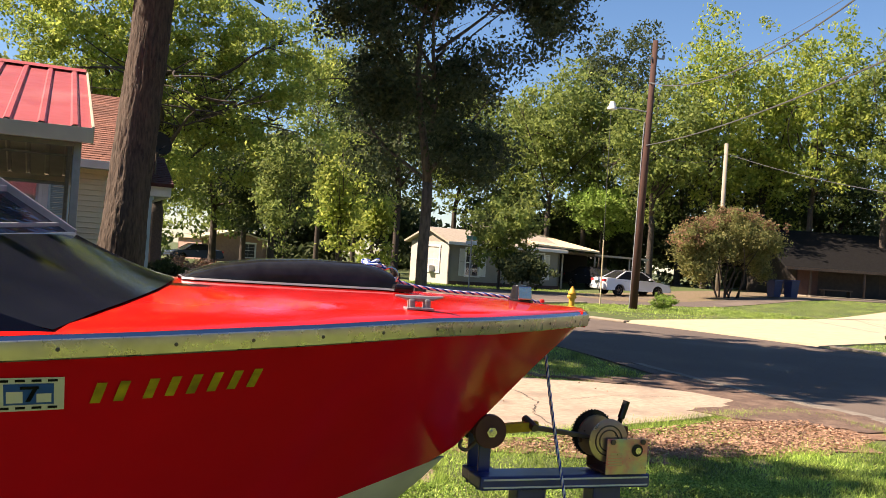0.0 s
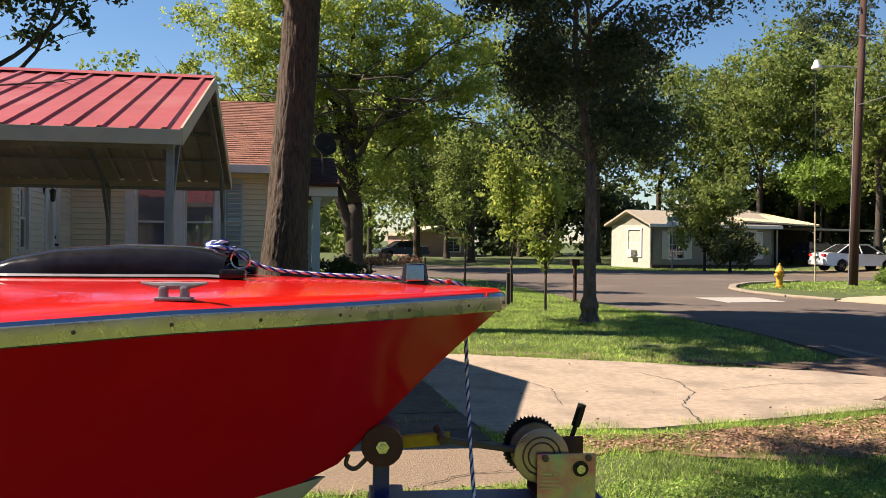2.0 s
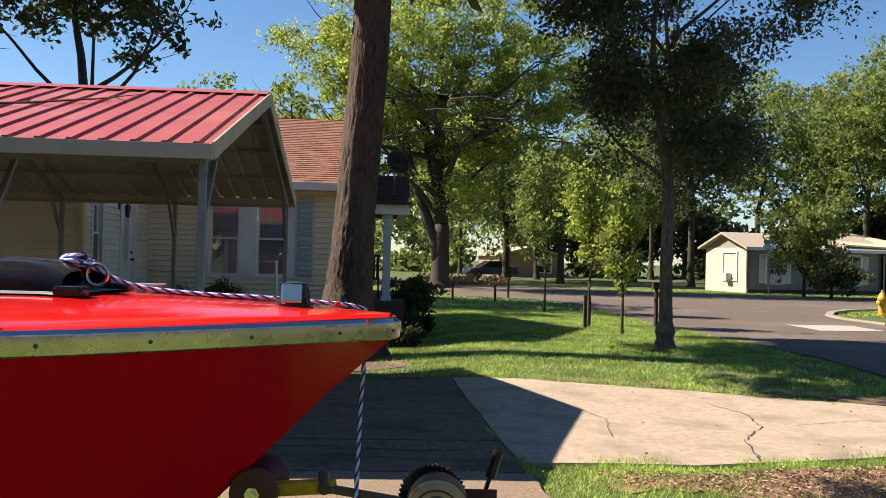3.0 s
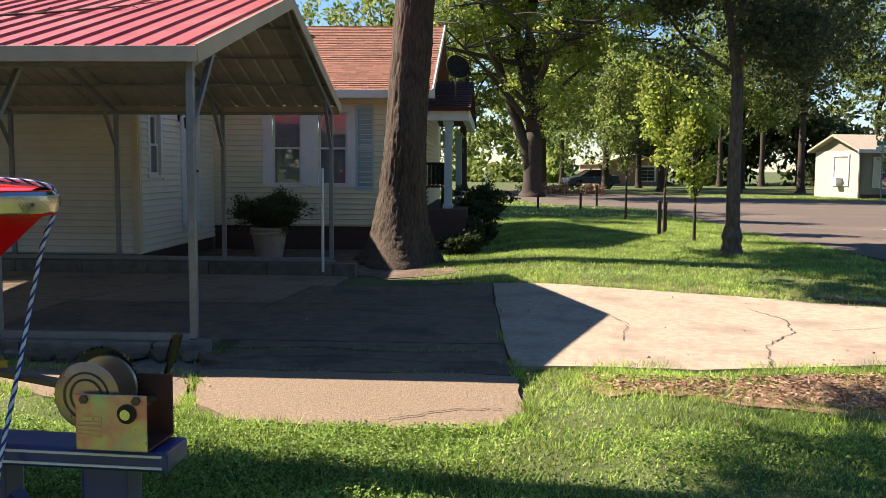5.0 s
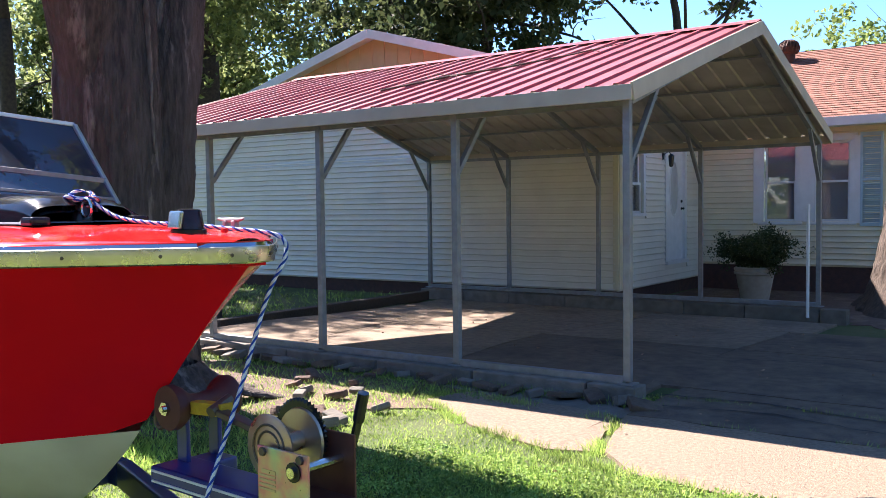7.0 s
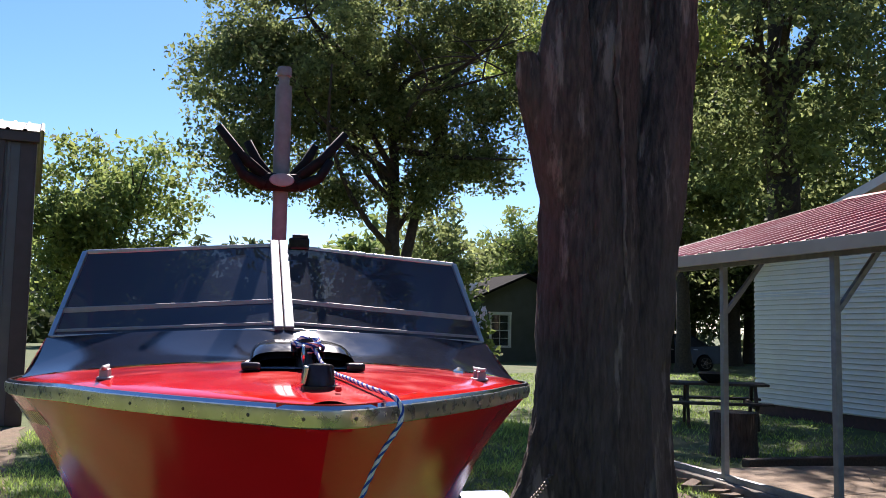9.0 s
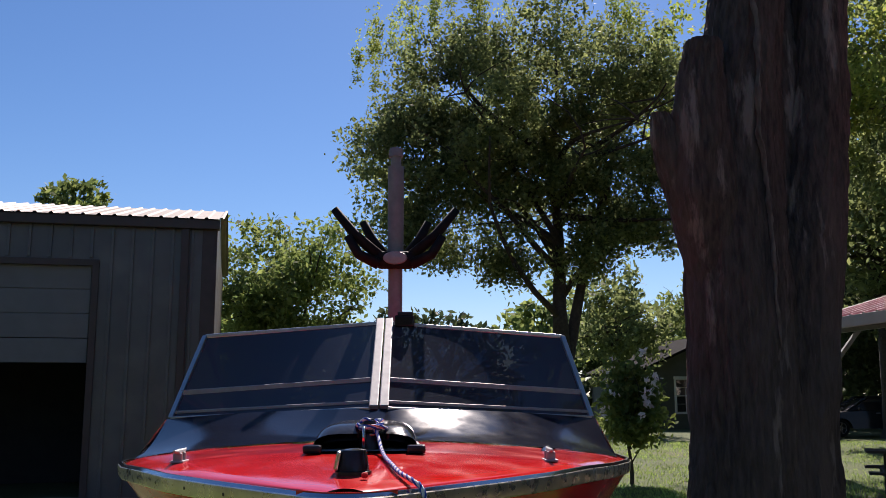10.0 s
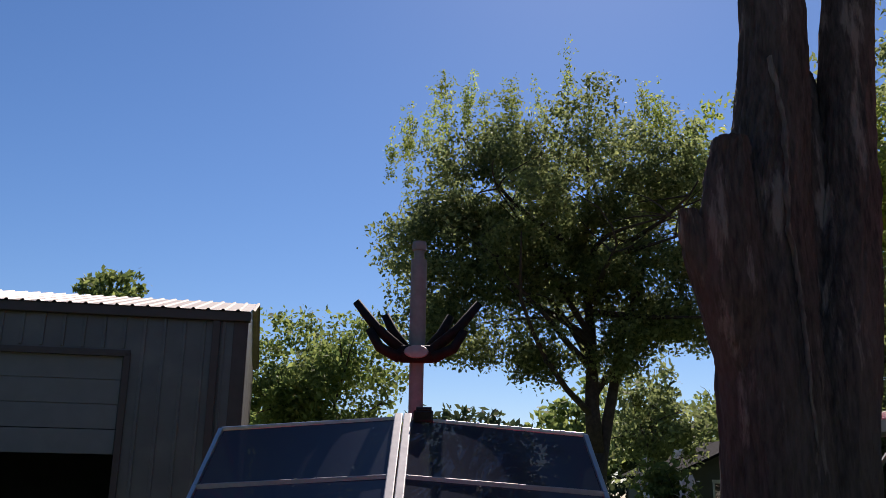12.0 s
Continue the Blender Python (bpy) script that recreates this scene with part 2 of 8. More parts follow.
M_SHUTTER = mat("pale_blue_shutter", (0.42, 0.54, 0.60), (0.38, 0.50, 0.56), 9, rough=0.55)
M_BRICK = mat("dark_brick_base", (0.10, 0.05, 0.04), (0.07, 0.04, 0.035), 12, rough=0.9, bump=0.4, bscale=40)
M_SHINGLE = mat("red_shingle", (0.285, 0.125, 0.088), (0.225, 0.097, 0.068), 9, rough=0.95, island=0.22, bump=0.5, bscale=160, c3=(0.17, 0.085, 0.065), scale3=1.3, amount3=0.5)
M_REDMETAL = mat("red_roof_metal", (0.43, 0.108, 0.120), (0.38, 0.092, 0.100), 2.5, rough=0.40, c3=(0.51, 0.24, 0.235), scale3=1.1, amount3=0.5, spec=0.25, rough_var=0.08, bump=0.02, bscale=5)
M_SHEETUNDER = mat("bare_sheet_underside", (0.50, 0.465, 0.41), (0.42, 0.39, 0.345), 4, rough=0.5, metal=0.25, c3=(0.24, 0.2, 0.16), scale3=1.6, amount3=0.4)
M_GALV = mat("galvanised_steel", (0.31, 0.33, 0.345), (0.24, 0.255, 0.27), 14, rough=0.5, metal=0.55, c3=(0.24, 0.2, 0.16), scale3=3, amount3=0.35)
M_CREAMTRIM = mat("cream_metal_trim", (0.56, 0.49, 0.385), (0.50, 0.435, 0.34), 5, rough=0.45, c3=(0.36, 0.30, 0.22), scale3=2, amount3=0.35)
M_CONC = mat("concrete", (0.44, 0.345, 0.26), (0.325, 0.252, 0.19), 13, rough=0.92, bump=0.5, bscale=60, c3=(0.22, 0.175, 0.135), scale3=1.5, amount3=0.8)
# Lighter and darker copy of one floor: shade is put into the second's colour
M_CONCM = mat("sunlit_floor_concrete", (0.29, 0.21, 0.142), (0.195, 0.142, 0.098), 11, rough=0.92, bump=0.5, bscale=55, c3=(0.105, 0.08, 0.058), scale3=1.2, amount3=0.8)
M_CONCD = mat("shaded_stained_concrete", (0.185, 0.128, 0.086), (0.112, 0.078, 0.055), 9, rough=0.92, bump=0.6, bscale=50, c3=(0.055, 0.042, 0.033), scale3=1.3, amount3=0.85)
M_CONCF = mat("pebbly_concrete", (0.29, 0.208, 0.142), (0.18, 0.13, 0.09), 38, rough=0.95, bump=0.6, bscale=90, c3=(0.19, 0.142, 0.10), scale3=0.9, amount3=0.6)
M_CURB = mat("old_curb", (0.23, 0.20, 0.165), (0.15, 0.13, 0.105), 7, rough=0.95, bump=0.5, bscale=40, c3=(0.11, 0.10, 0.08), scale3=2.2, amount3=0.7, rand=0.15)
M_TIMBER = mat("weathered_timber", (0.10, 0.075, 0.055), (0.06, 0.045, 0.035), 9, rough=0.95, bump=0.6, bscale=50, stretch=(1, 4, 4))
M_ASPHALT = mat("asphalt", (0.128, 0.098, 0.080), (0.094, 0.072, 0.060), 30, rough=0.95, bump=0.4, bscale=140, c3=(0.18, 0.14, 0.11), scale3=0.35, amount3=0.8)
M_KERB = mat("kerb_concrete", (0.32, 0.265, 0.20), (0.26, 0.215, 0.16), 4, rough=0.9, bump=0.3, bscale=50)
M_DRIVET = mat("cream_concrete", (0.48, 0.39, 0.27), (0.42, 0.34, 0.23), 2.5, rough=0.9, bump=0.1, bscale=30, c3=(0.42, 0.36, 0.28), scale3=0.4, amount3=0.5)
M_BARK = mat("brown_bark", (0.105, 0.074, 0.054), (0.030, 0.021, 0.015), 30, rough=0.95, bump=1.0, bscale=48, stretch=(1, 1, 0.2), c3=(0.14, 0.10, 0.075), scale3=3, amount3=0.5)
M_BARK3 = bark_mat("dark_bark", (0.105, 0.077, 0.064), (0.038, 0.027, 0.022), (0.23, 0.18, 0.15), 0.575, 0.65)
M_OAKBARK = mat("grey_brown_bark", (0.20, 0.15, 0.115), (0.09, 0.066, 0.05), 22, rough=0.95, bump=0.9, bscale=46, stretch=(1, 1, 0.3))
M_PALEBARK = mat("pale_bare_wood", (0.22, 0.175, 0.14), (0.08, 0.06, 0.05), 16, rough=0.9, bump=0.6, bscale=30, stretch=(1, 1, 0.4))
M_TWIG = mat("branch_bark", (0.075, 0.057, 0.043), (0.038, 0.029, 0.023), 14, rough=0.95, bump=0.5, bscale=40)
M_LEAF_YG = leaf_mat("leaves_yellow_green", (0.125, 0.205, 0.034), (0.31, 0.37, 0.07), 0.48)
M_LEAF_MID = leaf_mat("leaves_mid_green", (0.085, 0.14, 0.036), (0.20, 0.26, 0.06), 0.44)
M_LEAF_DARK = leaf_mat("leaves_dark_green", (0.03, 0.052, 0.02), (0.075, 0.10, 0.036), 0.3)
M_LEAF_OAK = leaf_mat("leaves_oak", (0.040, 0.062, 0.028), (0.105, 0.13, 0.056), 0.36)
M_LEAF_BACK = leaf_mat("leaves_backlit", (0.065, 0.098, 0.034), (0.19, 0.24, 0.075), 0.55)
M_LEAF_BRIGHT = leaf_mat("leaves_bright_green", (0.13, 0.24, 0.04), (0.22, 0.33, 0.07), 0.42)
M_LEAF_OLIVE = leaf_mat("leaves_olive", (0.105, 0.145, 0.042), (0.23, 0.23, 0.08), 0.4)
M_LEAF_RUST = leaf_mat("rusty_seed_heads", (0.17, 0.10, 0.06), (0.24, 0.17, 0.08), 0.3)
M_GRASS = leaf_mat("grass_blades", (0.075, 0.165, 0.024), (0.40, 0.56, 0.115), 0.32, 0.5, 0.55, 0.3, 1.7)
M_CLOVER = leaf_mat("clover_leaves", (0.085, 0.19, 0.030), (0.28, 0.42, 0.09), 0.24, 0.4, 0.65, 0.15, 2.0)
M_FLOWER = leaf_mat("white_flowers", (0.7, 0.68, 0.6), (0.8, 0.78, 0.7), 0.3, 0.1)
M_CARW = mat("white_car_paint", (0.75, 0.75, 0.74), None, rough=0.2, coat=0.8)
M_CARD = mat("dark_car_paint", (0.02, 0.022, 0.026), None, rough=0.25, spec=0.3, coat=0.1)
M_HYD = mat("yellow_hydrant", (0.65, 0.36, 0.03), (0.5, 0.25, 0.03), 9, rough=0.55)
M_POLE = mat("creosoted_pole", (0.075, 0.032, 0.022), (0.045, 0.021, 0.016), 10, rough=0.9, bump=0.4, bscale=40, stretch=(1, 1, 0.15))
M_GREYPOLE = mat("grey_weathered_pole", (0.36, 0.31, 0.24), (0.28, 0.24, 0.19), 10, rough=0.9, stretch=(1, 1, 0.15))
M_BINBLUE = mat("blue_bin", (0.012, 0.032, 0.115), (0.010, 0.026, 0.09), 8, rough=0.5)
M_WIRE = mat("wire", (0.10, 0.10, 0.10), None, rough=0.6)
M_POT = mat("stone_pot", (0.42, 0.38, 0.31), (0.34, 0.30, 0.24), 9, rough=0.9, bump=0.3, bscale=60)
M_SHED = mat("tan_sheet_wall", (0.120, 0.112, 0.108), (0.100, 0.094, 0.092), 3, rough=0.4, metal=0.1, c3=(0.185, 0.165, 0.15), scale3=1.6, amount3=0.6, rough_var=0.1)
M_SHEDTRIM = mat("brown_trim", (0.055, 0.035, 0.03), (0.07, 0.045, 0.04), 6, rough=0.5)
M_SHEDROOF = mat("galvalume_roof", (0.46, 0.40, 0.33), (0.36, 0.31, 0.25), 6, rough=0.6, metal=0.0, c3=(0.33, 0.26, 0.2), scale3=2, amount3=0.4)
M_SHEDDOOR = mat("grey_door", (0.17, 0.165, 0.16), (0.15, 0.145, 0.14), 4, rough=0.5)
M_FARGREY = mat("beige_wall", (0.285, 0.26, 0.21), (0.25, 0.228, 0.185), 2, rough=0.8, c3=(0.22, 0.20, 0.16), scale3=.7, amount3=.5)
M_FARTAN = mat("tan_wall", (0.50, 0.42, 0.32), (0.46, 0.38, 0.29), 2, rough=0.8)
M_FARPINK = mat("pinkish_brick_wall", (0.36, 0.22, 0.17), (0.30, 0.18, 0.14), 5, rough=0.9)
M_FARROOF = mat("tan_shingle_roof", (0.40, 0.34, 0.27), (0.33, 0.28, 0.22), 6, rough=0.95, bump=0.3, bscale=30)
M_FARROOFT = mat("tan_metal_roof", (0.60, 0.50, 0.34), (0.54, 0.45, 0.30), 4, rough=0.5)
# Near-black roof colour carries the shade of trees standing over it
M_DARKROOF = mat("shade_dark_roof", (0.014, 0.0135, 0.0135), (0.010, 0.0095, 0.0095), 6, rough=0.98, spec=0.08, bump=0.3, bscale=30)
# Darker copy of the red shingle: the porch roof's shade is in its colour
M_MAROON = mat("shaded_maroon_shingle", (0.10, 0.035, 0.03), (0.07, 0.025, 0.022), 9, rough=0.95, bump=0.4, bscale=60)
# wall colour darkened in place of the shade under a deep roof
M_DARKWALL = mat("shade_dark_wall", (0.05, 0.04, 0.033), (0.035, 0.028, 0.023), 4, rough=0.9)


def ground_mat():
    # soil colour kept dark to deepen the shade between grass blades
    m = mat("lawn_soil", (0.050, 0.078, 0.018), (0.085, 0.11, 0.028), 1.6, rough=0.95, bump=0.8, bscale=45, c3=(0.17, 0.13, 0.065), scale3=0.5, amount3=0.4)
    return m


M_GROUND = ground_mat()
M_MULCH = mat("red_brown_mulch", (0.27, 0.155, 0.098), (0.17, 0.095, 0.062), 28, rough=0.95, bump=0.9, bscale=70, c3=(0.36, 0.235, 0.14), scale3=7, amount3=0.7)
M_DIRT = mat("bare_soil", (0.22, 0.155, 0.095), (0.13, 0.095, 0.06), 14, rough=0.95, bump=0.7, bscale=50, c3=(0.085, 0.10, 0.03), scale3=3.0, amount3=0.8)
M_LITTER = mat("leaf_litter", (0.16, 0.10, 0.075), (0.09, 0.06, 0.045), 22, rough=0.95, bump=0.9, bscale=60, c3=(0.28, 0.19, 0.135), scale3=4, amount3=0.6)
M_CHIP = mat("wood_chip", (0.42, 0.255, 0.165), (0.25, 0.15, 0.10), 20, rough=0.95, island=0.45)


# ---------------------------------------------------------------- mesh helpers
class MB:
    """Collects vertices and faces of one mesh."""

    def __init__(self):
        self.v, self.f = [], []

    def add(self, v, f):
        k = len(self.v)
        self.v += [tuple(p) for p in v]
        self.f += [tuple(i + k for i in q) for q in f]
        return self

    def box(self, c, s, rot=None, bev=0.0):
        x, y, z = (q / 2 for q in s)
        if bev <= 0:
            v = [Vector((a * x, b * y, d * z)) for d in (-1, 1) for b in (-1, 1) for a in (-1, 1)]
            f = [(0, 2, 3, 1), (4, 5, 7, 6), (0, 1, 5, 4), (2, 6, 7, 3), (0, 4, 6, 2), (1, 3, 7, 5)]
        else:
            bm = bmesh.new()
            bmesh.ops.create_cube(bm, size=1)
            for w in bm.verts:
                w.co = Vector((w.co.x * s[0], w.co.y * s[1], w.co.z * s[2]))
            bmesh.ops.bevel(bm, geom=bm.edges[:], offset=min(bev, min(s) * 0.45), segments=2, affect="EDGES", profile=0.6)
            bm.verts.index_update()
            v = [w.co.copy() for w in bm.verts]
            f = [tuple(w.index for w in q.verts) for q in bm.faces]
            bm.free()
        m = Matrix.Translation(c) @ (rot.to_4x4() if rot else Matrix.Identity(4))
        return self.add([m @ q for q in v], f)

    def beam(self, a, b, w, h, up=(0, 0, 1), bev=0.0):
        a, b = Vector(a), Vector(b)
        d = b - a
        x = d.normalized()
        u = Vector(up)
        if abs(x.dot(u)) > 0.99:
            u = Vector((1, 0, 0))
        y = u.cross(x).normalized()
        z = x.cross(y)
        return self.box((a + b) / 2, (d.length, w, h), Matrix((x, y, z)).transposed(), bev)

    def tube(self, pts, r, n=8, cap=True):
        pts = [Vector(p) for p in pts]
        rs = [r] * len(pts) if isinstance(r, (int, float)) else list(r)
        v, f = [], []
        u = None
        for i, p in enumerate(pts):
            d = (pts[min(i + 1, len(pts) - 1)] - pts[max(i - 1, 0)]).normalized()
            if u is None:
                u = Vector((0, 0, 1)) if abs(d.z) < 0.9 else Vector((1, 0, 0))
            u = (u - d * u.dot(d)).normalized()
            w = d.cross(u)
            for k in range(n):
                t = 2 * math.pi * k / n
                v.append(p + (u * math.cos(t) + w * math.sin(t)) * rs[i])
            if i:
                for k in range(n):
                    a, b = (i - 1) * n + k, (i - 1) * n + (k + 1) % n
                    f.append((a, b, b + n, a + n))
        if cap:
            f.append(tuple(range(n - 1, -1, -1)))
            f.append(tuple((len(pts) - 1) * n + k for k in range(n)))
        return self.add(v, f)

    def lathe(self, prof, c=(0, 0, 0), axis="z", n=16):
        """prof: (radius, height) pairs."""
        v, f = [], []
        for r, h in prof:
            for k in range(n):
                t = 2 * math.pi * k / n
                q = (r * math.cos(t), r * math.sin(t), h)
                if axis == "y":
                    q = (q[0], q[2], q[1])
                elif axis == "x":
                    q = (q[2], q[0], q[1])
                v.append(Vector(q) + Vector(c))
        for i in range(len(prof) - 1):
            for k in range(n):
                a, b = i * n + k, i * n + (k + 1) % n
                f.append((a, b, b + n, a + n))
        f.append(tuple(range(n - 1, -1, -1)))
        f.append(tuple((len(prof) - 1) * n + k for k in range(n)))
        return self.add(v, f)

    def grid(self, rows, flip=False):
        n = len(rows[0])
        f = []
        for i in range(len(rows) - 1):
            for k in range(n - 1):
                a = i * n + k
                q = (a, a + 1, a + n + 1, a + n)
                f.append(q[::-1] if flip else q)
        return self.add([p for r in rows for p in r], f)

    def prism(self, poly, d):
        """poly: 3D points of one face, d: the vector that it is pushed along."""
        n = len(poly)
        d = Vector(d)
        v = [Vector(p) for p in poly] + [Vector(p) + d for p in poly]
        f = [tuple(range(n - 1, -1, -1)), tuple(range(n, 2 * n))]
        f += [(i, (i + 1) % n, (i + 1) % n + n, i + n) for i in range(n)]
        return self.add(v, f)


def mesh_of(name, mb, material, smooth=False):
    me = bpy.data.meshes.new(name)
    me.from_pydata([tuple(p) for p in mb.v], [], mb.f)
    me.materials.append(material)
    bm = bmesh.new()
    bm.from_mesh(me)
    bmesh.ops.recalc_face_normals(bm, faces=bm.faces[:])
    bm.to_mesh(me)
    bm.free()
    if smooth:
        me.shade_smooth() if smooth is True else me.set_sharp_from_angle(angle=radians(smooth))
        if smooth is not True:
            for p in me.polygons:
                p.use_smooth = True
    return me


def part(name, mb, material, parent=None, label="", smooth=False):
    ob = new(name, mesh_of(name, mb, material, smooth))
    ob.parent = parent
    if label:
        ob["label"] = label
    return ob


def piece(name, me, parent, m):
    ob = new(name, me)
    ob.parent = parent
    ob.matrix_basis = m
    return ob


def thing(name, m, label, category, group="", kind=""):
    ob = new(name)
    ob.empty_display_size = 0.1
    ob.matrix_basis = m
    return tagged(ob, label, category, group, kind)


def fast_mesh(name, verts, faces, material):
    """verts: (n, 3) array; faces: (m, 3 or 4) array."""
    me = bpy.data.meshes.new(name)
    nf, k = faces.shape
    me.vertices.add(len(verts))
    me.vertices.foreach_set("co", np.ascontiguousarray(verts, dtype=np.float32).ravel())
    me.loops.add(nf * k)
    me.loops.foreach_set("vertex_index", np.ascontiguousarray(faces, dtype=np.int32).ravel())
    me.polygons.add(nf)
    me.polygons.foreach_set("loop_start", np.arange(0, nf * k, k, dtype=np.int32))
    me.update(calc_edges=True)
    me.validate()
    me.materials.append(material)
    return me


def smoothstep(a, b, x):
    t = min(1, max(0, (x - a) / (b - a)))
    return t * t * (3 - 2 * t)


def ground_z(x, y):
    """Height of the terrain: the yard lies a little below the carport's footing."""
    z = -0.17 * smoothstep(1.5, 6.5, y) * (1 - smoothstep(1.2, 3.6, x)) * smoothstep(-25, -16, x) * (1 - smoothstep(20, 26, y))
    z += 0.6 * smoothstep(28, 42, x) * smoothstep(8, 22, y)
    near = (1 - smoothstep(2.5, 7.5, y)) * smoothstep(-11, -7, x) * (1 - smoothstep(9, 16, x)) * smoothstep(-40, -20, y)
    return z - (0.10 + 0.05 * smoothstep(3.5, 5.5, x)) * near


# ---------------------------------------------------------------- leaves, trees
def leaf_arrays(cent, size, rng, flat=0.0, long=1.9):
    """Small pointed leaves round the given centres: four corners each."""
    n = len(cent)
    u = rng.normal(size=(n, 3))
    u[:, 2] *= (1 - flat)
    u /= np.linalg.norm(u, axis=1)[:, None] + 1e-9
    w = rng.normal(size=(n, 3))
    w -= u * (w * u).sum(1)[:, None]
    w /= np.linalg.norm(w, axis=1)[:, None] + 1e-9
    s = size * rng.uniform(0.6, 1.3, size=(n, 1))
    v = np.stack([cent - u * s * long / 2, cent + w * s * 0.5, cent + u * s * long / 2, cent - w * s * 0.5], 1).reshape(-1, 3)
    f = np.arange(4 * n).reshape(-1, 4)
    return v, f


def leaves(name, parent, centres, radii, count, size, material, seed=0, clump=40, spread=0.35, shell=0.45, gaps=0.3, label=""):
    """A crown: clumps scattered through ellipsoids, thinned by noise for gaps and an uneven outline."""
    rng = np.random.default_rng(seed)
    radii = np.broadcast_to(np.array(radii, dtype=float), (len(centres), 3))
    nc = max(6, count // clump)
    vol = radii.prod(1)
    pick = rng.choice(len(centres), size=nc * 2, p=vol / vol.sum())
    d = rng.normal(size=(nc * 2, 3))
    d /= np.linalg.norm(d, axis=1)[:, None]
    r = rng.uniform(shell ** 2, 1.0, size=(nc * 2, 1)) ** 0.5
    bump = np.array([0.78 + 0.5 * noise.noise((q[0] * 2.1 + seed, q[1] * 2.1, q[2] * 2.1 + i)) for q, i in zip(d, pick)])[:, None]
    c = centres[pick] + d * r * bump * radii[pick]
    g = np.array([noise.noise((p[0] * 0.9 + seed * 3.1, p[1] * 0.9, p[2] * 0.9)) for p in c])
    c = c[np.argsort(-g)][: int(nc * 2 * (1 - gaps))]
    c = c[rng.permutation(len(c))][:nc]
    k = np.repeat(np.arange(len(c)), count // len(c) + 1)[:count]
    q = rng.normal(size=(len(k), 3))
    q *= (rng.uniform(0, 1, size=(len(k), 1)) ** 0.5) / (np.linalg.norm(q, axis=1)[:, None] + 1e-9)
    shape = rng.uniform(0.55, 1.6, size=(len(c), 3)) * np.array((1.1, 1.1, 0.8))
    p = c[k] + q * spread * 1.35 * shape[k]
    v, f = leaf_arrays(p, size, rng)
    ob = new(name, fast_mesh(name, v, f, material))
    ob.parent = parent
    if label:
        ob["label"] = label
    return ob, c


def limb(mb, a, b, r0, r1, rng, bend=0.12, n=6, sides=7):
    a, b = Vector(a), Vector(b)
    L = (b - a).length
    pts, rs = [], []
    off = Vector((rng.uniform(-1, 1), rng.uniform(-1, 1), rng.uniform(-0.3, 0.6))) * L * bend
    for i in range(n + 1):
        t = i / n
        p = a.lerp(b, t) + off * math.sin(math.pi * t) + Vector((rng.uniform(-1, 1), rng.uniform(-1, 1), 0)) * L * 0.012 * (0 < i < n)
        pts.append(p)
        rs.append(r0 + (r1 - r0) * t ** 0.8)
    mb.tube(pts, rs, sides)
    return pts


def tree(name, label, x, y, h, r, crown_z, radii, count, size, leaf, bark, seed=0, fork=0.35, limbs=7, clump=40, spread=0.4, lean=(0, 0), gaps=0.3,
         shell=0.35, category="tree", group="", z0=None, flare=1.5, twin=None, twigs=14, crowns=None, rough=0.0, butt=0.0):
    rng = random.Random(seed)
    z = ground_z(x, y) - 0.05 if z0 is None else z0
    t = thing(name, pose(x, y, z), label, category, group)
    mb = MB()
    top = Vector((lean[0], lean[1], crown_z + radii[2] * 0.55))
    fk = Vector((lean[0] * fork, lean[1] * fork, h * fork))
    pts, rs = [], []
    for i in range(13):
        q = (i / 12) ** 1.8
        p = Vector((0, 0, 0)).lerp(fk, q) + Vector((rng.uniform(-1, 1), rng.uniform(-1, 1), 0)) * r * 0.06 * (i > 0)
        pts.append(p)
        rs.append(r * (1 + (flare - 1) * (1 - q) ** 14) * (1 - 0.22 * q))
    if rough:
        mb = rough_stem(pts, rs, n=96, amp=rough, seed=seed, butt=butt)
    else:
        mb.tube(pts, rs, 12)
    limb(mb, fk, top, r * 0.76, r * 0.12, rng, 0.06, 7, 9)
    if twin:
        limb(mb, (0, 0, h * 0.05), (twin[0], twin[1], crown_z), r * 0.8, r * 0.2, rng, 0.05, 7, 9)
    tips = []
    for i in range(limbs):
        a = i * 2.4 + rng.uniform(-0.4, 0.4)
        s = fk.lerp(top, rng.uniform(0.0, 0.65))
        e = Vector((lean[0] + radii[0] * 0.75 * math.cos(a), lean[1] + radii[1] * 0.75 * math.sin(a), crown_z + radii[2] * rng.uniform(-0.45, 0.6)))
        tips.append(limb(mb, s, e, r * 0.36, r * 0.06, rng, 0.14, 6, 6))
    for i in range(twigs):
        src = rng.choice(tips)
        s = src[rng.randrange(2, len(src))]
        e = s + Vector((rng.uniform(-1, 1) * radii[0], rng.uniform(-1, 1) * radii[1], rng.uniform(-0.2, 0.8) * radii[2])) * 0.42
        limb(mb, s, e, r * 0.10, r * 0.02, rng, 0.15, 4, 5)
    part("trunk", mb, bark, t, smooth=True)
    cs = np.array([(lean[0], lean[1], crown_z)]) if crowns is None else np.array([c[:3] for c in crowns], dtype=float)
    rr = radii if crowns is None else [c[3:] for c in crowns]
    leaves("crown", t, cs, rr, count, size, leaf, seed=seed, clump=clump, spread=spread, gaps=gaps, shell=shell)
    return t


def smooth_path(pts, n=6):
    P = [Vector(p) for p in pts]
    out = []
    for i in range(len(P) - 1):
        p0, p1, p2, p3 = P[max(0, i - 1)], P[i], P[i + 1], P[min(len(P) - 1, i + 2)]
        for k in range(n):
            t = k / n
            out.append(0.5 * ((2 * p1) + (p2 - p0) * t + (2 * p0 - 5 * p1 + 4 * p2 - p3) * t * t + (3 * p1 - p0 - 3 * p2 + p3) * t ** 3))
    return out + [P[-1]]


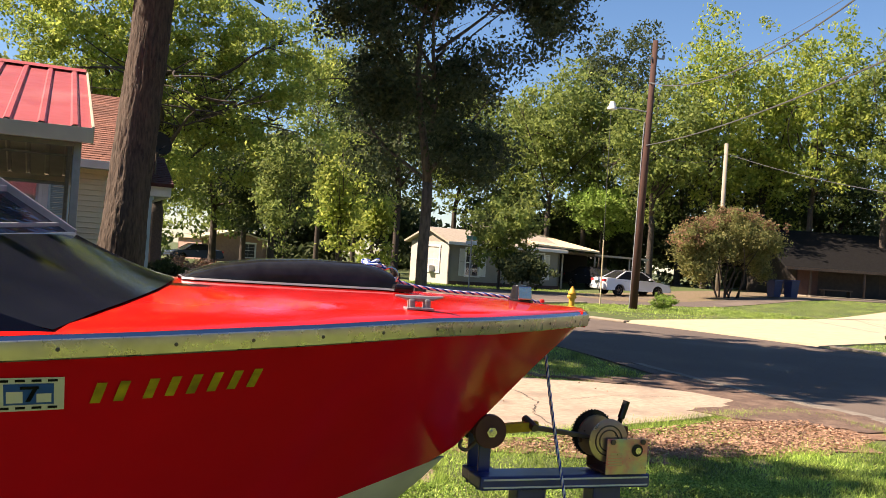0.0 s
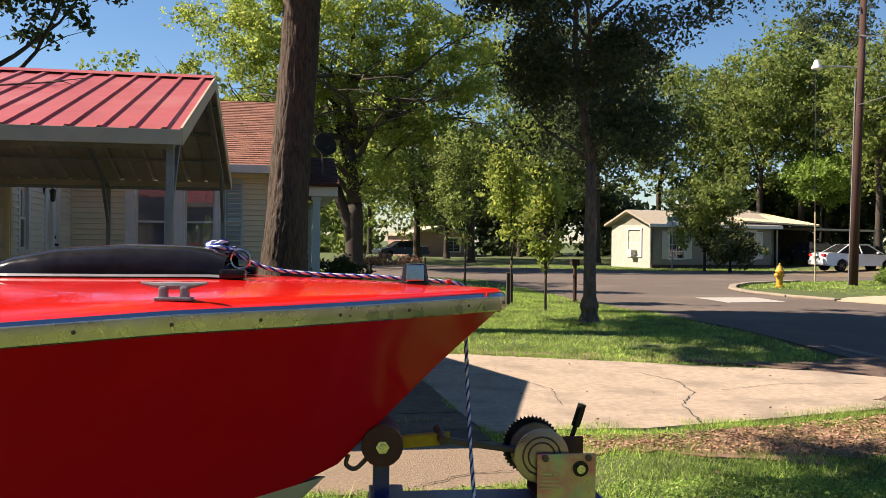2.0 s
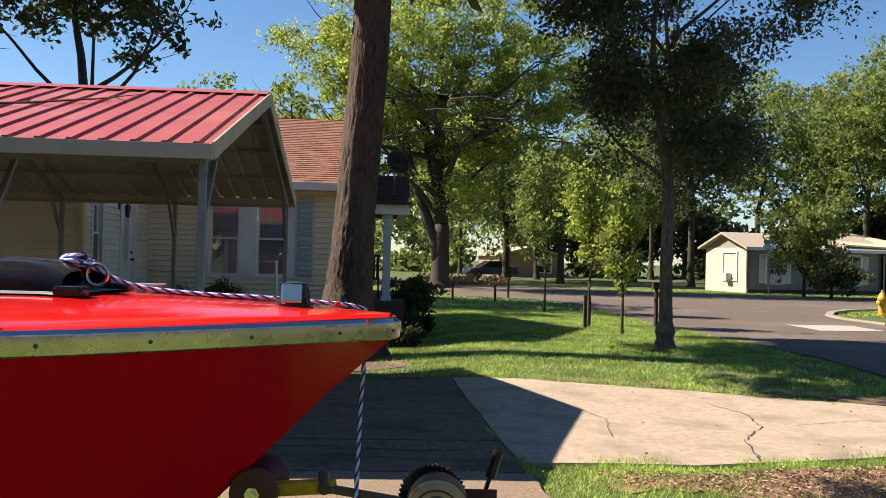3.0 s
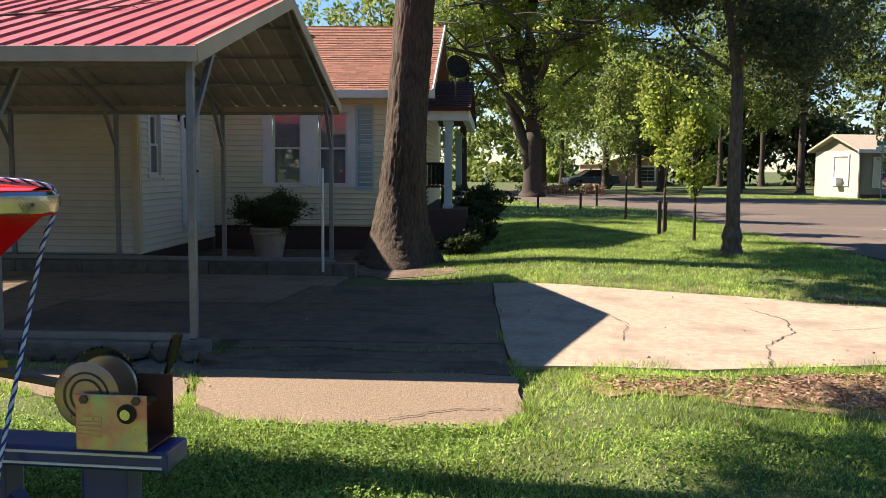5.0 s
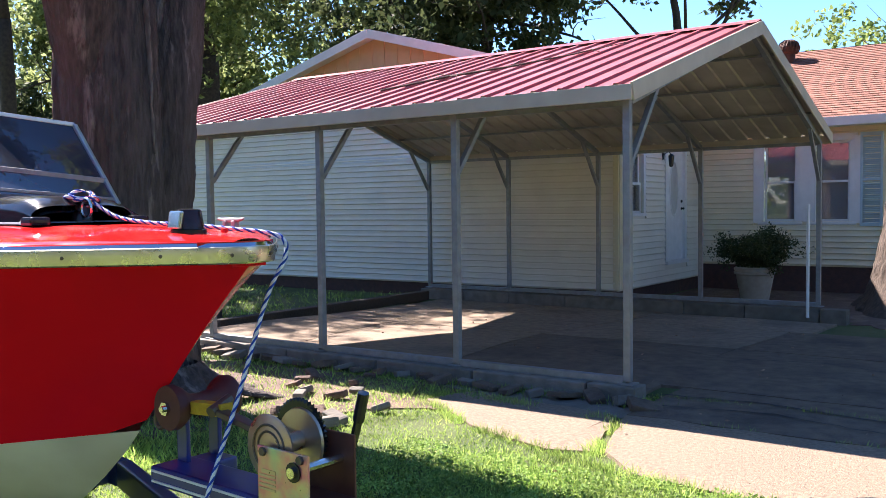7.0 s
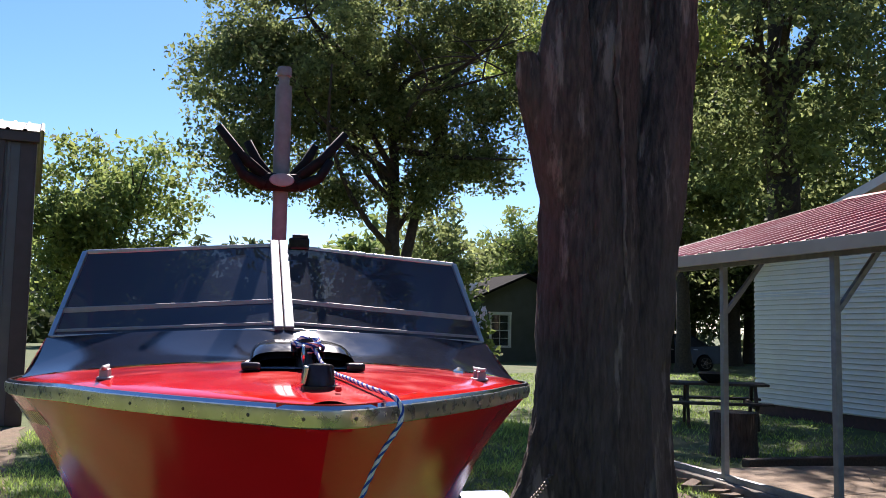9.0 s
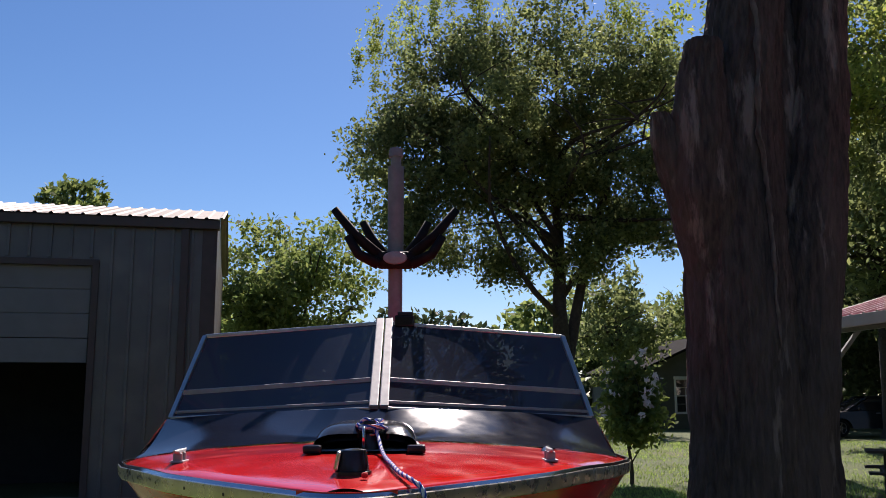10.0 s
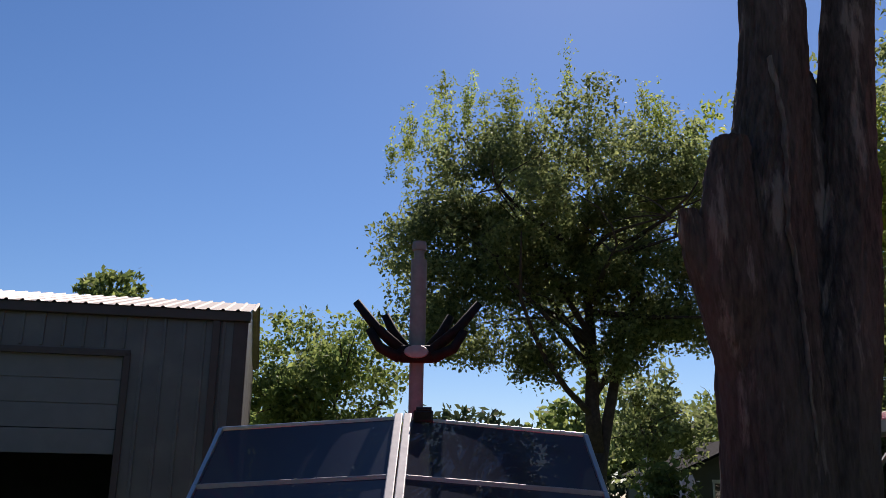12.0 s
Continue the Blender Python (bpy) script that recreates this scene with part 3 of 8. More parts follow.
def rough_stem(pts, rs, n=56, amp=.05, seed=0, steps=22, k=7.0, butt=0.0):
    """A furrowed trunk: ridges run up it and wander."""
    P = smooth_path(pts, steps)
    R = np.interp(np.linspace(0, 1, len(P)), np.linspace(0, 1, len(rs)), rs)
    rows = []
    for p, r in zip(P, R):
        row = []
        for i in range(n + 1):
            a = 2 * math.pi * (i % n) / n
            c, s = math.cos(a), math.sin(a)
            q = noise.noise((c * k * r * 2.2, s * k * r * 2.2, p.z * .9 + seed))
            fine = noise.noise((c * k * r * 6 + 4, s * k * r * 6, p.z * 4.5 + seed)) + .7 * noise.noise((c * k * r * 12 + 4, s * k * r * 12, p.z * 11 + seed))
            big = noise.noise((c * 1.2, s * 1.2, p.z * .7 + seed + 3))
            rr = r * (1 + .07 * big) + amp * ((abs(q) - .2) * .6 + .34 * fine)
            if butt:
                rr += butt * max(0.0, math.cos(2.5 * a + .8 + .5 * math.sin(2 * a))) ** 2 * math.exp(-max(0, p.z) / .38)
            row.append((p.x + c * rr, p.y + s * rr, p.z))
        rows.append(row)
    return MB().grid(rows)


# ---------------------------------------------------------------- ground, road, pavement
def ground():
    def axis(lo, hi, step, far):
        a = list(np.arange(lo, hi + step / 2, step))
        g = step
        while a[-1] < far:
            g *= 1.35
            a.append(a[-1] + g)
        g = step
        while a[0] > -far:
            g *= 1.35
            a.insert(0, a[0] - g)
        return a
    xs, ys = axis(-20, 30, 0.3, 900), axis(-12, 30, 0.3, 900)
    v = np.array([(x, y, ground_z(x, y) + 0.018 * noise.noise((x * 0.7, y * 0.7, 0)) - 0.012) for y in ys for x in xs])
    nx = len(xs)
    i = np.arange(len(ys) - 1)[:, None] * nx + np.arange(nx - 1)[None, :]
    i = i.ravel()
    f = np.stack([i, i + 1, i + nx + 1, i + nx], 1)
    me = fast_mesh("ground", v, f, M_GROUND)
    me.shade_smooth()
    tagged(new("ground", me), "patchy green lawn and soil reaching the horizon", "ground", kind="structure")


def outline(pts, step=0.3, jit=0.015, seed=1):
    out = []
    n = len(pts)
    for i in range(n):
        a, b = Vector((*pts[i], 0)), Vector((*pts[(i + 1) % n], 0))
        k = max(1, int((b - a).length / step))
        for j in range(k):
            p = a.lerp(b, j / k)
            out.append((p.x + jit * noise.noise((p.x * 3, p.y * 3, seed)), p.y + jit * noise.noise((p.x * 3, p.y * 3, seed + 9))))
    return out


def slab_mesh(name, pts, material, top=0.02, deep=0.14, jit=0.02, step=0.3, seed=1, bevel=0.006):
    """A cast slab that follows the terrain: sunk sides and a worn upper edge."""
    o = outline(pts, step, jit, seed)
    bm = bmesh.new()
    bm.faces.new([bm.verts.new((x, y, 0)) for x, y in o])
    for ax in (0, 1):
        lo, hi = min(p[ax] for p in o), max(p[ax] for p in o)
        q = lo + 0.5
        while q < hi:
            bmesh.ops.bisect_plane(bm, geom=bm.verts[:] + bm.edges[:] + bm.faces[:], plane_co=(q, q, 0), plane_no=(1, 0, 0) if ax == 0 else (0, 1, 0))
            q += 0.5
    rim = [e for e in bm.edges if e.is_boundary]
    edge = {v for e in rim for v in e.verts}
    for v in bm.verts:
        v.co.z = ground_z(v.co.x, v.co.y) + top - (bevel if v in edge else 0) + 0.004 * noise.noise((v.co.x * 0.8, v.co.y * 0.8, 5))
    side = bmesh.ops.extrude_edge_only(bm, edges=rim)["geom"]
    for v in side:
        if isinstance(v, bmesh.types.BMVert):
            v.co.z -= deep
    bmesh.ops.recalc_face_normals(bm, faces=bm.faces[:])
    me = bpy.data.meshes.new(name)
    bm.to_mesh(me)
    bm.free()
    me.materials.append(material)
    return me


def sheet(name, pts, material, top, label, category, kind="structure", step=1.0, jit=0.05, seed=3):
    """A thin sheet that follows the terrain, its rim turned down into the soil."""
    bm = bmesh.new()
    o = outline(pts, step, jit, seed)
    bm.faces.new([bm.verts.new((x, y, 0)) for x, y in o])
    xs, ys = [p[0] for p in o], [p[1] for p in o]
    for ax, lo, hi in ((0, min(xs), max(xs)), (1, min(ys), max(ys))):
        far = max(1.2, (hi - lo) / 40)
        q = lo + 0.3
        while q < hi:
            bmesh.ops.bisect_plane(bm, geom=bm.verts[:] + bm.edges[:] + bm.faces[:], plane_co=(q, q, 0), plane_no=(1, 0, 0) if ax == 0 else (0, 1, 0))
            q += 0.5 if -9 < q < 13 else far
    rim = [e for e in bm.edges if e.is_boundary]
    for w in bm.verts:
        w.co.z = ground_z(w.co.x, w.co.y) + top + (0.018 * noise.noise((w.co.x * 0.7, w.co.y * 0.7, 0)) - 0.010 if kind == "stuff" else 0)
    for w in bmesh.ops.extrude_edge_only(bm, edges=rim)["geom"]:
        if isinstance(w, bmesh.types.BMVert):
            w.co.z -= 0.09
    bmesh.ops.recalc_face_normals(bm, faces=bm.faces[:])
    me = bpy.data.meshes.new(name)
    bm.to_mesh(me)
    bm.free()
    me.materials.append(material)
    return tagged(new(name, me), label, category, kind=kind)


def arc(cx, cy, r, a0, a1, n=8):
    return [(cx + r * math.cos(radians(a0 + (a1 - a0) * i / n)), cy + r * math.sin(radians(a0 + (a1 - a0) * i / n))) for i in range(n + 1)]


CORNER = [(15.1, 14.1), (14.65, 15.7), (14.6, 18.0), (15.1, 19.8), (16.1, 21.6), (17.6, 23.4), (20.8, 25.3), (30, 27.6), (60, 37.5)]
ROAD = ([(9.0, -60), (16.6, -60), (16.6, 8), (15.75, 12.5)] + CORNER +
        [(90, 47.5), (90, 55), (40, 37), (18.5, 38.0), (9.0, 47), (-4, 66), (-12, 66), (2.5, 40)] + arc(3.2, 24.5, 5.1, 70, 0, 8) + [(8.35, 14), (8.75, 6), (8.95, 0)])
FAR_DRIVE = [(15.75, 12.6), (15.15, 14.1), (16.3, 15.2), (22.7, 18.0), (36, 22.9), (70, 35), (70, 28), (36, 17.0), (23.5, 12.3), (20.6, 9.8), (16.65, 8.3)]
DRIVE = [(2.44, 4.94), (3.73, 4.3), (5.36, 3.97), (6.38, 3.51), (7.62, 3.03), (8.19, 2.46), (8.35, 1.79), (7.86, 1.19), (6.53, 0.52), (5.15, 0.17), (3.93, -0.25), (2.86, -0.21), (2.56, -0.25)]


def pavement():
    sheet("road", ROAD, M_ASPHALT, 0.012, "worn dark asphalt street with a side street", "road", step=2.0, jit=0.12)
    sheet("road_patch", [(11.9, 15.4), (13.6, 15.4), (13.5, 13.6), (11.85, 13.4)], M_PATCH, 0.02, "pale concrete patch in the street", "road", step=.4, jit=.05)
    sheet("gutter_strip", [(9.18, -5.88), (9.48, -5.89), (9.5, 1.84), (9.21, 5), (9.03, 5.08), (9.22, 2.93)], M_CURB, 0.022, "worn concrete gutter along the street edge", "gutter", step=.5, jit=.05)
    kerb = thing("kerb", pose(0, 0, 0), "pale concrete kerb along the far side of the street", "kerb", kind="structure")
    line = [(16.75, -40), (16.75, 2), (16.75, 8)] + [(x + .12, y - .05) for x, y in CORNER[:7]]
    for a, b in zip(line, line[1:]):
        if a == (16.75, 8):
            continue
        k = max(1, int(math.hypot(b[0] - a[0], b[1] - a[1]) / 3))
        for j in range(k):
            p, q = [tuple(a[i] + (b[i] - a[i]) * (j + e) / k for i in (0, 1)) for e in (0.004, 0.996)]
            mb = MB().beam((*p, ground_z(*p) + 0.045), (*q, ground_z(*q) + 0.045), 0.24, 0.07, bev=0.025)
            part("kerb_stone", mb, M_KERB, kerb)
    sheet("far_driveway", FAR_DRIVE, M_DRIVET, 0.035, "pale concrete driveway across the street", "driveway")
    sheet("side_drive", [(25.5, 29.5), (25, 38), (40, 40), (58, 46), (58, 39)], M_DIRT, 0.02, "worn tan drive in front of the carport", "driveway")
    drv = thing("driveway", pose(0, 0, 0), "cracked concrete driveway with open joints, some slabs coloured dark for shade", "driveway", kind="structure")
    cuts = [
        [(-6.15, 0.12), (-4.2, 0.12), (-4.71, 2.97), (-6.15, 2.97)], [(-4.18, 0.12), (-2.1, 0.12), (-2.44, 2.97), (-4.69, 2.97)],
        [(-2.08, 0.12), (0.05, 0.12), (-0.11, 2.97), (-2.42, 2.97)], [(-0.05, 0.62), (2.48, 0.62), (2.43, 2.84), (-0.08, 2.97)],
        [(-6.15, 3), (-4.71, 3), (-4.45, 4.87), (-6.15, 4.87)], [(-4.69, 3), (-2.44, 3), (-2.27, 4.87), (-4.43, 4.87)],
        [(-2.42, 3), (-0.11, 3), (-0.03, 4.87), (-2.25, 4.87)], [(-0.08, 3), (2.41, 2.87), (2.39, 4.97), (0, 4.87)],
        [(-6.15, 4.89), (-4.45, 4.89), (-4.23, 6.1), (-6.15, 6.1)], [(-4.43, 4.89), (-2.27, 4.89), (-2.12, 6.1), (-4.21, 6.1)],
        [(-2.24, 4.89), (0.23, 4.9), (0.29, 6), (-2.1, 6.1)],
        [(0.23, -0.55), (2.53, -0.55), (2.49, 0.59), (0.23, 0.59)]]
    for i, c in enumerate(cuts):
        # slabs right of x = -2.2 take the copy darkened for carport shade
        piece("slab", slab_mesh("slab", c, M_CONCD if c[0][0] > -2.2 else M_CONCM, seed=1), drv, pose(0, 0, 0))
    piece("slab", slab_mesh("slab", [(0.23, -0.57), (2.57, -0.57), (2.6, -1.34), (2.57, -1.64), (2.43, -1.88), (2.16, -1.98), (1.63, -1.96), (0.88, -1.86), (0.52, -1.54)], M_CONCF, jit=0.06, step=0.15, seed=1), drv, pose(0, 0, 0))
    piece("slab", slab_mesh("slab", [(0.18, -0.63), (0.45, -1.54), (0.18, -1.66), (-0.57, -1.38), (-1.32, -0.84), (-1.21, -0.47), (-0.25, -0.52)], M_CONCF, top=0.012, jit=0.06, step=0.15, seed=1), drv, pose(0, 0, 0))
    piece("slab", slab_mesh("slab", [(-2.2, -0.14), (0.2, -0.14), (0.21, -0.59), (-0.25, -0.5), (-1.21, -0.45), (-2.07, -0.21)], M_CURB, top=0.0, jit=0.05, step=0.15), drv, pose(0, 0, 0))
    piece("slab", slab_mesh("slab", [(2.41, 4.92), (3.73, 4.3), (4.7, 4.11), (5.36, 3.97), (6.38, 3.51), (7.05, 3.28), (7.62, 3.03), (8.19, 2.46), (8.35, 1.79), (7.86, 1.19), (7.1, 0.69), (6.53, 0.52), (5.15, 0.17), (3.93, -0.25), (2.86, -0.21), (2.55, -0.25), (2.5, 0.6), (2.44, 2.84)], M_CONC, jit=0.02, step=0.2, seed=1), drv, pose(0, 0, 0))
    rng = random.Random(5)

    def crack(pts, w=0.0055, top=0.027):
        mb = MB()
        rows = []
        for i in range(len(pts) - 1):
            a, b = Vector((*pts[i], 0)), Vector((*pts[i + 1], 0))
            for j in range(12):
                p = a.lerp(b, j / 12)
                d = (b - a).normalized()
                s = Vector((-d.y, d.x, 0))
                p += s * rng.uniform(-0.018, 0.018)
                ww = w * rng.uniform(0.4, 1.4)
                rows.append([(*(p + s * ww).to_2d(), ground_z(p.x, p.y) + top), (*(p - s * ww).to_2d(), ground_z(p.x, p.y) + top)])
        mb.grid(rows)
        part("crack", mb, M_DARK, drv)
    crack([(4.56, -0.02), (4.79, 0.89), (5.26, 1.62), (5.42, 2.4), (5.19, 3.11)])
    crack([(1.73, -1.86), (2.11, -1.59), (2.48, -1.54)])
    crack([(0.18, 0.18), (0.93, 0.28), (1.68, 0.12), (2.32, 0.23)], 0.009)
    crack([(-2.17, 1.57), (-1.22, 1.9), (-0.35, 1.46)])
    crack([(0.5, 4.11), (1.37, 4.21), (2.21, 3.98)])
    crack([(5.65, 1.74), (6.53, 2.07), (7.75, 1.96)], 0.005)
    crack([(2.53, 3.24), (3.28, 2.84), (3.71, 1.79), (3.5, 0.71)], .004)
    crack([(-0.81, 2.63), (0.07, 2.14), (0.92, 2.37), (2.32, 1.78)], .005)
    crack([(-4.35, 3.77), (-3.34, 4.11), (-2.51, 3.85)], .005)
    crack([(0.29, -0.2), (1.14, -0.04), (2, -0.27), (2.48, -0.15)], .008)
    crack([(-6.36, 1.9), (-5.43, 2.26), (-4.75, 1.79)])
    # kerbs that carry the carport
    back = thing("back_kerb", pose(0, 0, 0), "low grey concrete kerb blocks behind the carport floor", "kerb", kind="structure")
    x = -6.6
    while x < 0.35:
        L = rng.uniform(0.75, 1.1)
        e = min(x + L, 0.38)
        mb = MB().box(((x + e) / 2, 6.24 + rng.uniform(-0.01, 0.01), -0.115), (e - x - 0.012, 0.24, 0.225), bev=0.015)
        part("kerb_block", mb, M_CURB, back)
        x = e
    front = thing("front_kerb", pose(0, 0, 0), "broken low concrete footing under the front carport posts", "kerb", kind="structure")
    x = -6.4
    while x < 0.1:
        L = rng.uniform(0.7, 1.2)
        e = min(x + L, 0.12)
        part("kerb_block", MB().box(((x + e) / 2, -0.02 + rng.uniform(-0.01, 0.01), -0.075), (e - x - 0.015, 0.22, 0.18), bev=0.015), M_CURB, front)
        x = e
    rub = thing("loose_edging_stones", pose(0, 0, 0), "row of broken grey stones along the carport footing", "stones")
    for i in range(26):
        x = -5.6 + i * 0.235
        s = rng.uniform(0.1, 0.22)
        mb = MB().box((x, -0.24 + rng.uniform(-0.1, 0.06), -0.07), (s * 1.25, s * rng.uniform(0.5, .9), rng.uniform(0.04, 0.08)), Euler((rng.uniform(-.25, .25), rng.uniform(-.25, .25), rng.uniform(0, 3))).to_matrix(), bev=0.012)
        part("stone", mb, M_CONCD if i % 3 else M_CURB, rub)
    t = thing("landscape_timber", pose(-6.32, 3.6, ground_z(-6.3, 3.6) + 0.06, 0, 0, 90), "dark weathered landscape timber at the slab edge", "timber")
    part("timber_beam", MB().box((0, 0, 0), (4.6, 0.16, 0.16), bev=0.02), M_TIMBER, t)


# ---------------------------------------------------------------- carport
BAY = 1.615


def carport():
    X1, X0 = 0.09, -6.63
    YF, YB, YR, ZE, ZR = -0.14, 6.50, 3.22, 2.325, 3.315
    cp = thing("carport", pose(0, 0, 0), "steel carport with a red ribbed roof on slim galvanised posts", "carport")
    w = 0.06
    for i in range(5):
        x = -BAY * i
        for y, s in ((0.0, 1), (6.24, -1)):
            part("post", MB().box((x, y, 1.1375), (w, w, 2.195), bev=0.006), M_GALV, cp)
            part("foot_plate", MB().box((x, y, 0.022), (0.13, 0.13, 0.012), bev=0.003), M_GALV, cp)
            a = Vector((x, y + 0.03 * s, ZE - 0.1))
            r = Vector((x, YR, ZR - 0.1))
            part("rafter", MB().beam(a, r, w, w, bev=0.006), M_GALV, cp)
            k = a.lerp(r, 0.17)
            part("knee_brace", MB().beam((x, y + 0.03 * s, 1.72), k - Vector((0, 0, 0.02)), 0.045, 0.045, bev=0.004), M_GALV, cp)
        if i < 4:
            for y in (0.0, 6.24):
                part("base_rail", MB().beam((x - w / 2, y, 0.045), (x - BAY + w / 2, y, 0.045), w, w, bev=0.006), M_GALV, cp)
                part("header", MB().beam((x - w / 2, y, ZE - 0.12), (x - BAY + w / 2, y, ZE - 0.12), w * 0.8, w * 0.8, bev=0.005), M_GALV, cp)
    for f in (0.28, 0.55, 0.8, 0.97):
        for ye in (YF, YB):
            p = Vector((0, ye, ZE)).lerp(Vector((0, YR, ZR)), f)
            part("purlin", MB().beam((X0 + 0.03, p.y, p.z - 0.045), (X1 - 0.03, p.y, p.z - 0.045), 0.05, 0.03, bev=0.004), M_GALV, cp)
    # white rod added to give a bright upright streak beside the rear post
    wp = thing("white_pole", pose(-.10, 6.08, -.02), "thin white rod added for a bright streak by the rear post", "pole")
    part("tube", MB().tube([(0, 0, -.1), (0, .0, .7), (-.02, .10, 1.42)], .022, 8), M_WHITEP, wp)
    # ribbed panels
    npan, pw = 7, (X1 - X0) / 7
    for ye, sgn in ((YF, 1), (YB, -1)):
        d = Vector((0, YR - ye, ZR - ZE))
        nrm = Vector((0, -d.z * sgn, abs(d.y))).normalized()
        prof = []
        nr = 4
        for k in range(nr):
            c = pw * (k + 0.5) / nr
            for dx, h in ((-0.034, 0), (-0.018, 0.022), (0.018, 0.022), (0.034, 0)):
                prof.append((c + dx, h))
        prof = [(0, 0)] + prof + [(pw, 0)]
        mb = MB()
        low = [Vector((q, 0, 0)) + nrm * h for q, h in prof]
        mb.grid([low, [p + d * 0.5 for p in low], [p + d for p in low]])
        end = [p - nrm * 0.004 for p in low]
        mb.grid([low, end])
        me = mesh_of("roof_panel", mb, M_REDMETAL)
        mb2 = MB()
        under = [p - nrm * 0.006 for p in low]
        mb2.grid([under, [p + d for p in under]])
        me2 = mesh_of("panel_underside", mb2, M_SHEETUNDER)
        for k in range(npan):
            ob = piece("roof_panel", me, cp, pose(X0 + pw * k, ye, ZE))
            piece("panel_underside", me2, ob, pose(0, 0, 0))["label"] = "bare grey sheet underside"
    part("ridge_cap", MB().prism([(X0, YR - 0.16, ZR - 0.018), (X0, YR, ZR + 0.04), (X0, YR + 0.16, ZR - 0.018), (X0, YR, ZR + 0.03)], (X1 - X0, 0, 0)), M_REDMETAL, cp)
    for ye, o in ((YF, -0.012), (YB, 0.012)):
        part("eave_trim", MB().box(((X0 + X1) / 2, ye + o, ZE - 0.055), (X1 - X0 + 0.02, 0.02, 0.12), bev=0.004), M_CREAMTRIM, cp, "cream metal eave trim")
        for x in (X0 - 0.012, X1 + 0.012):
            part("rake_trim", MB().beam((x, ye, ZE - 0.05), (x, YR, ZR - 0.05), 0.02, 0.14, bev=0.004), M_CREAMTRIM, cp, "cream metal rake trim")
    tw = thing("dead_branch", pose(-1.9, 1.7, 0), "thin bare fallen branch lying on the roof", "branch")
    zz = lambda y: ZE + (y - YF) * (ZR - ZE) / (YR - YF) + 0.035
    pts = [(-1.2, -0.9), (-0.7, -0.35), (-0.1, -0.1), (0.4, 0.35), (0.75, 0.9)]
    part("twig", MB().tube([(a, b, zz(1.7 + b)) for a, b in pts], [0.012, 0.014, 0.012, 0.009, 0.004], 5), M_TWIG, tw)
    for a, b, c, e in ((-0.7, -0.35, -0.35, -0.75), (-0.1, -0.1, -0.2, 0.35), (-0.7, -0.35, -1.15, -0.25), (0.4, 0.35, 0.75, 0.25)):
        part("twig", MB().tube([(a, b, zz(1.7 + b)), ((a + c) / 2 + .05, (b + e) / 2, zz(1.7 + (b + e) / 2) + 0.03), (c, e, zz(1.7 + e))], [0.008, 0.006, 0.003], 5), M_TWIG, tw)


# ---------------------------------------------------------------- house
BOARD = 0.1016


def board_mesh(material):
    mb = MB()
    prof = [(0.0, 0), (0.0, -0.003), (0.013, -0.005), (0.012, -0.028), (0.020, -0.031), (BOARD * 0.55, -0.018), (BOARD - 0.002, -0.006), (BOARD, 0)]
    mb.prism([(0, y, z) for z, y in prof], (1, 0, 0))
    return mesh_of("siding_board", mb, material)


SIDE_C, SIDE_W = board_mesh(M_SIDING), board_mesh(M_SIDINGW)


def siding(parent, a, b, z0, z1, me, holes=(), top=None):
    """Clapboards from a to b (seen from outside, left to right); holes: (s0, s1, z0, z1) along the wall; top(s): a rake's height."""
    a, b = Vector((*a, 0)), Vector((*b, 0))
    L = (b - a).length
    ang = math.atan2(b.y - a.y, b.x - a.x)
    z = z0
    while z < z1 - 0.02:
        runs = [(0.0, L)]
        for h0, h1, hz0, hz1 in holes:
            if z + BOARD > hz0 + 0.01 and z < hz1 - 0.01:
                cut = []
                for r0, r1 in runs:
                    if h1 <= r0 or h0 >= r1:
                        cut.append((r0, r1))
                    else:
                        if h0 - r0 > 0.02:
                            cut.append((r0, h0))
                        if r1 - h1 > 0.02:
                            cut.append((h1, r1))
                runs = cut
        for r0, r1 in runs:
            p = a + (b - a) / L * r0
            m = Matrix.Translation((p.x, p.y, z)) @ Matrix.Rotation(ang, 4, "Z") @ Matrix.Diagonal((r1 - r0, 1, min(1, (z1 - z) / BOARD), 1))
            piece("siding_board", me, parent, m)
        z += BOARD


def wall_boxes(mb, a, b, z0, z1, thick, holes=()):
    """A wall with openings that go through it, inside the line from a to b."""
    a, b = Vector((*a, 0)), Vector((*b, 0))
    d = (b - a).normalized()
    L = (b - a).length
    nrm = Vector((-d.y, d.x, 0))
    edges = sorted({0.0, L, *[h for q in holes for h in q[:2]]})
    for s0, s1 in zip(edges, edges[1:]):
        spans = [(z0, z1)]
        for h0, h1, hz0, hz1 in holes:
            if h0 <= s0 + 1e-6 and h1 >= s1 - 1e-6:
                spans = [(z0, hz0), (hz1, z1)]
        for q0, q1 in spans:
            if q1 - q0 > 0.01:
                c = a + d * (s0 + s1) / 2 + nrm * thick / 2
                mb.box((c.x, c.y, (q0 + q1) / 2), (s1 - s0, thick, q1 - q0), Matrix.Rotation(math.atan2(d.y, d.x), 3, "Z"))


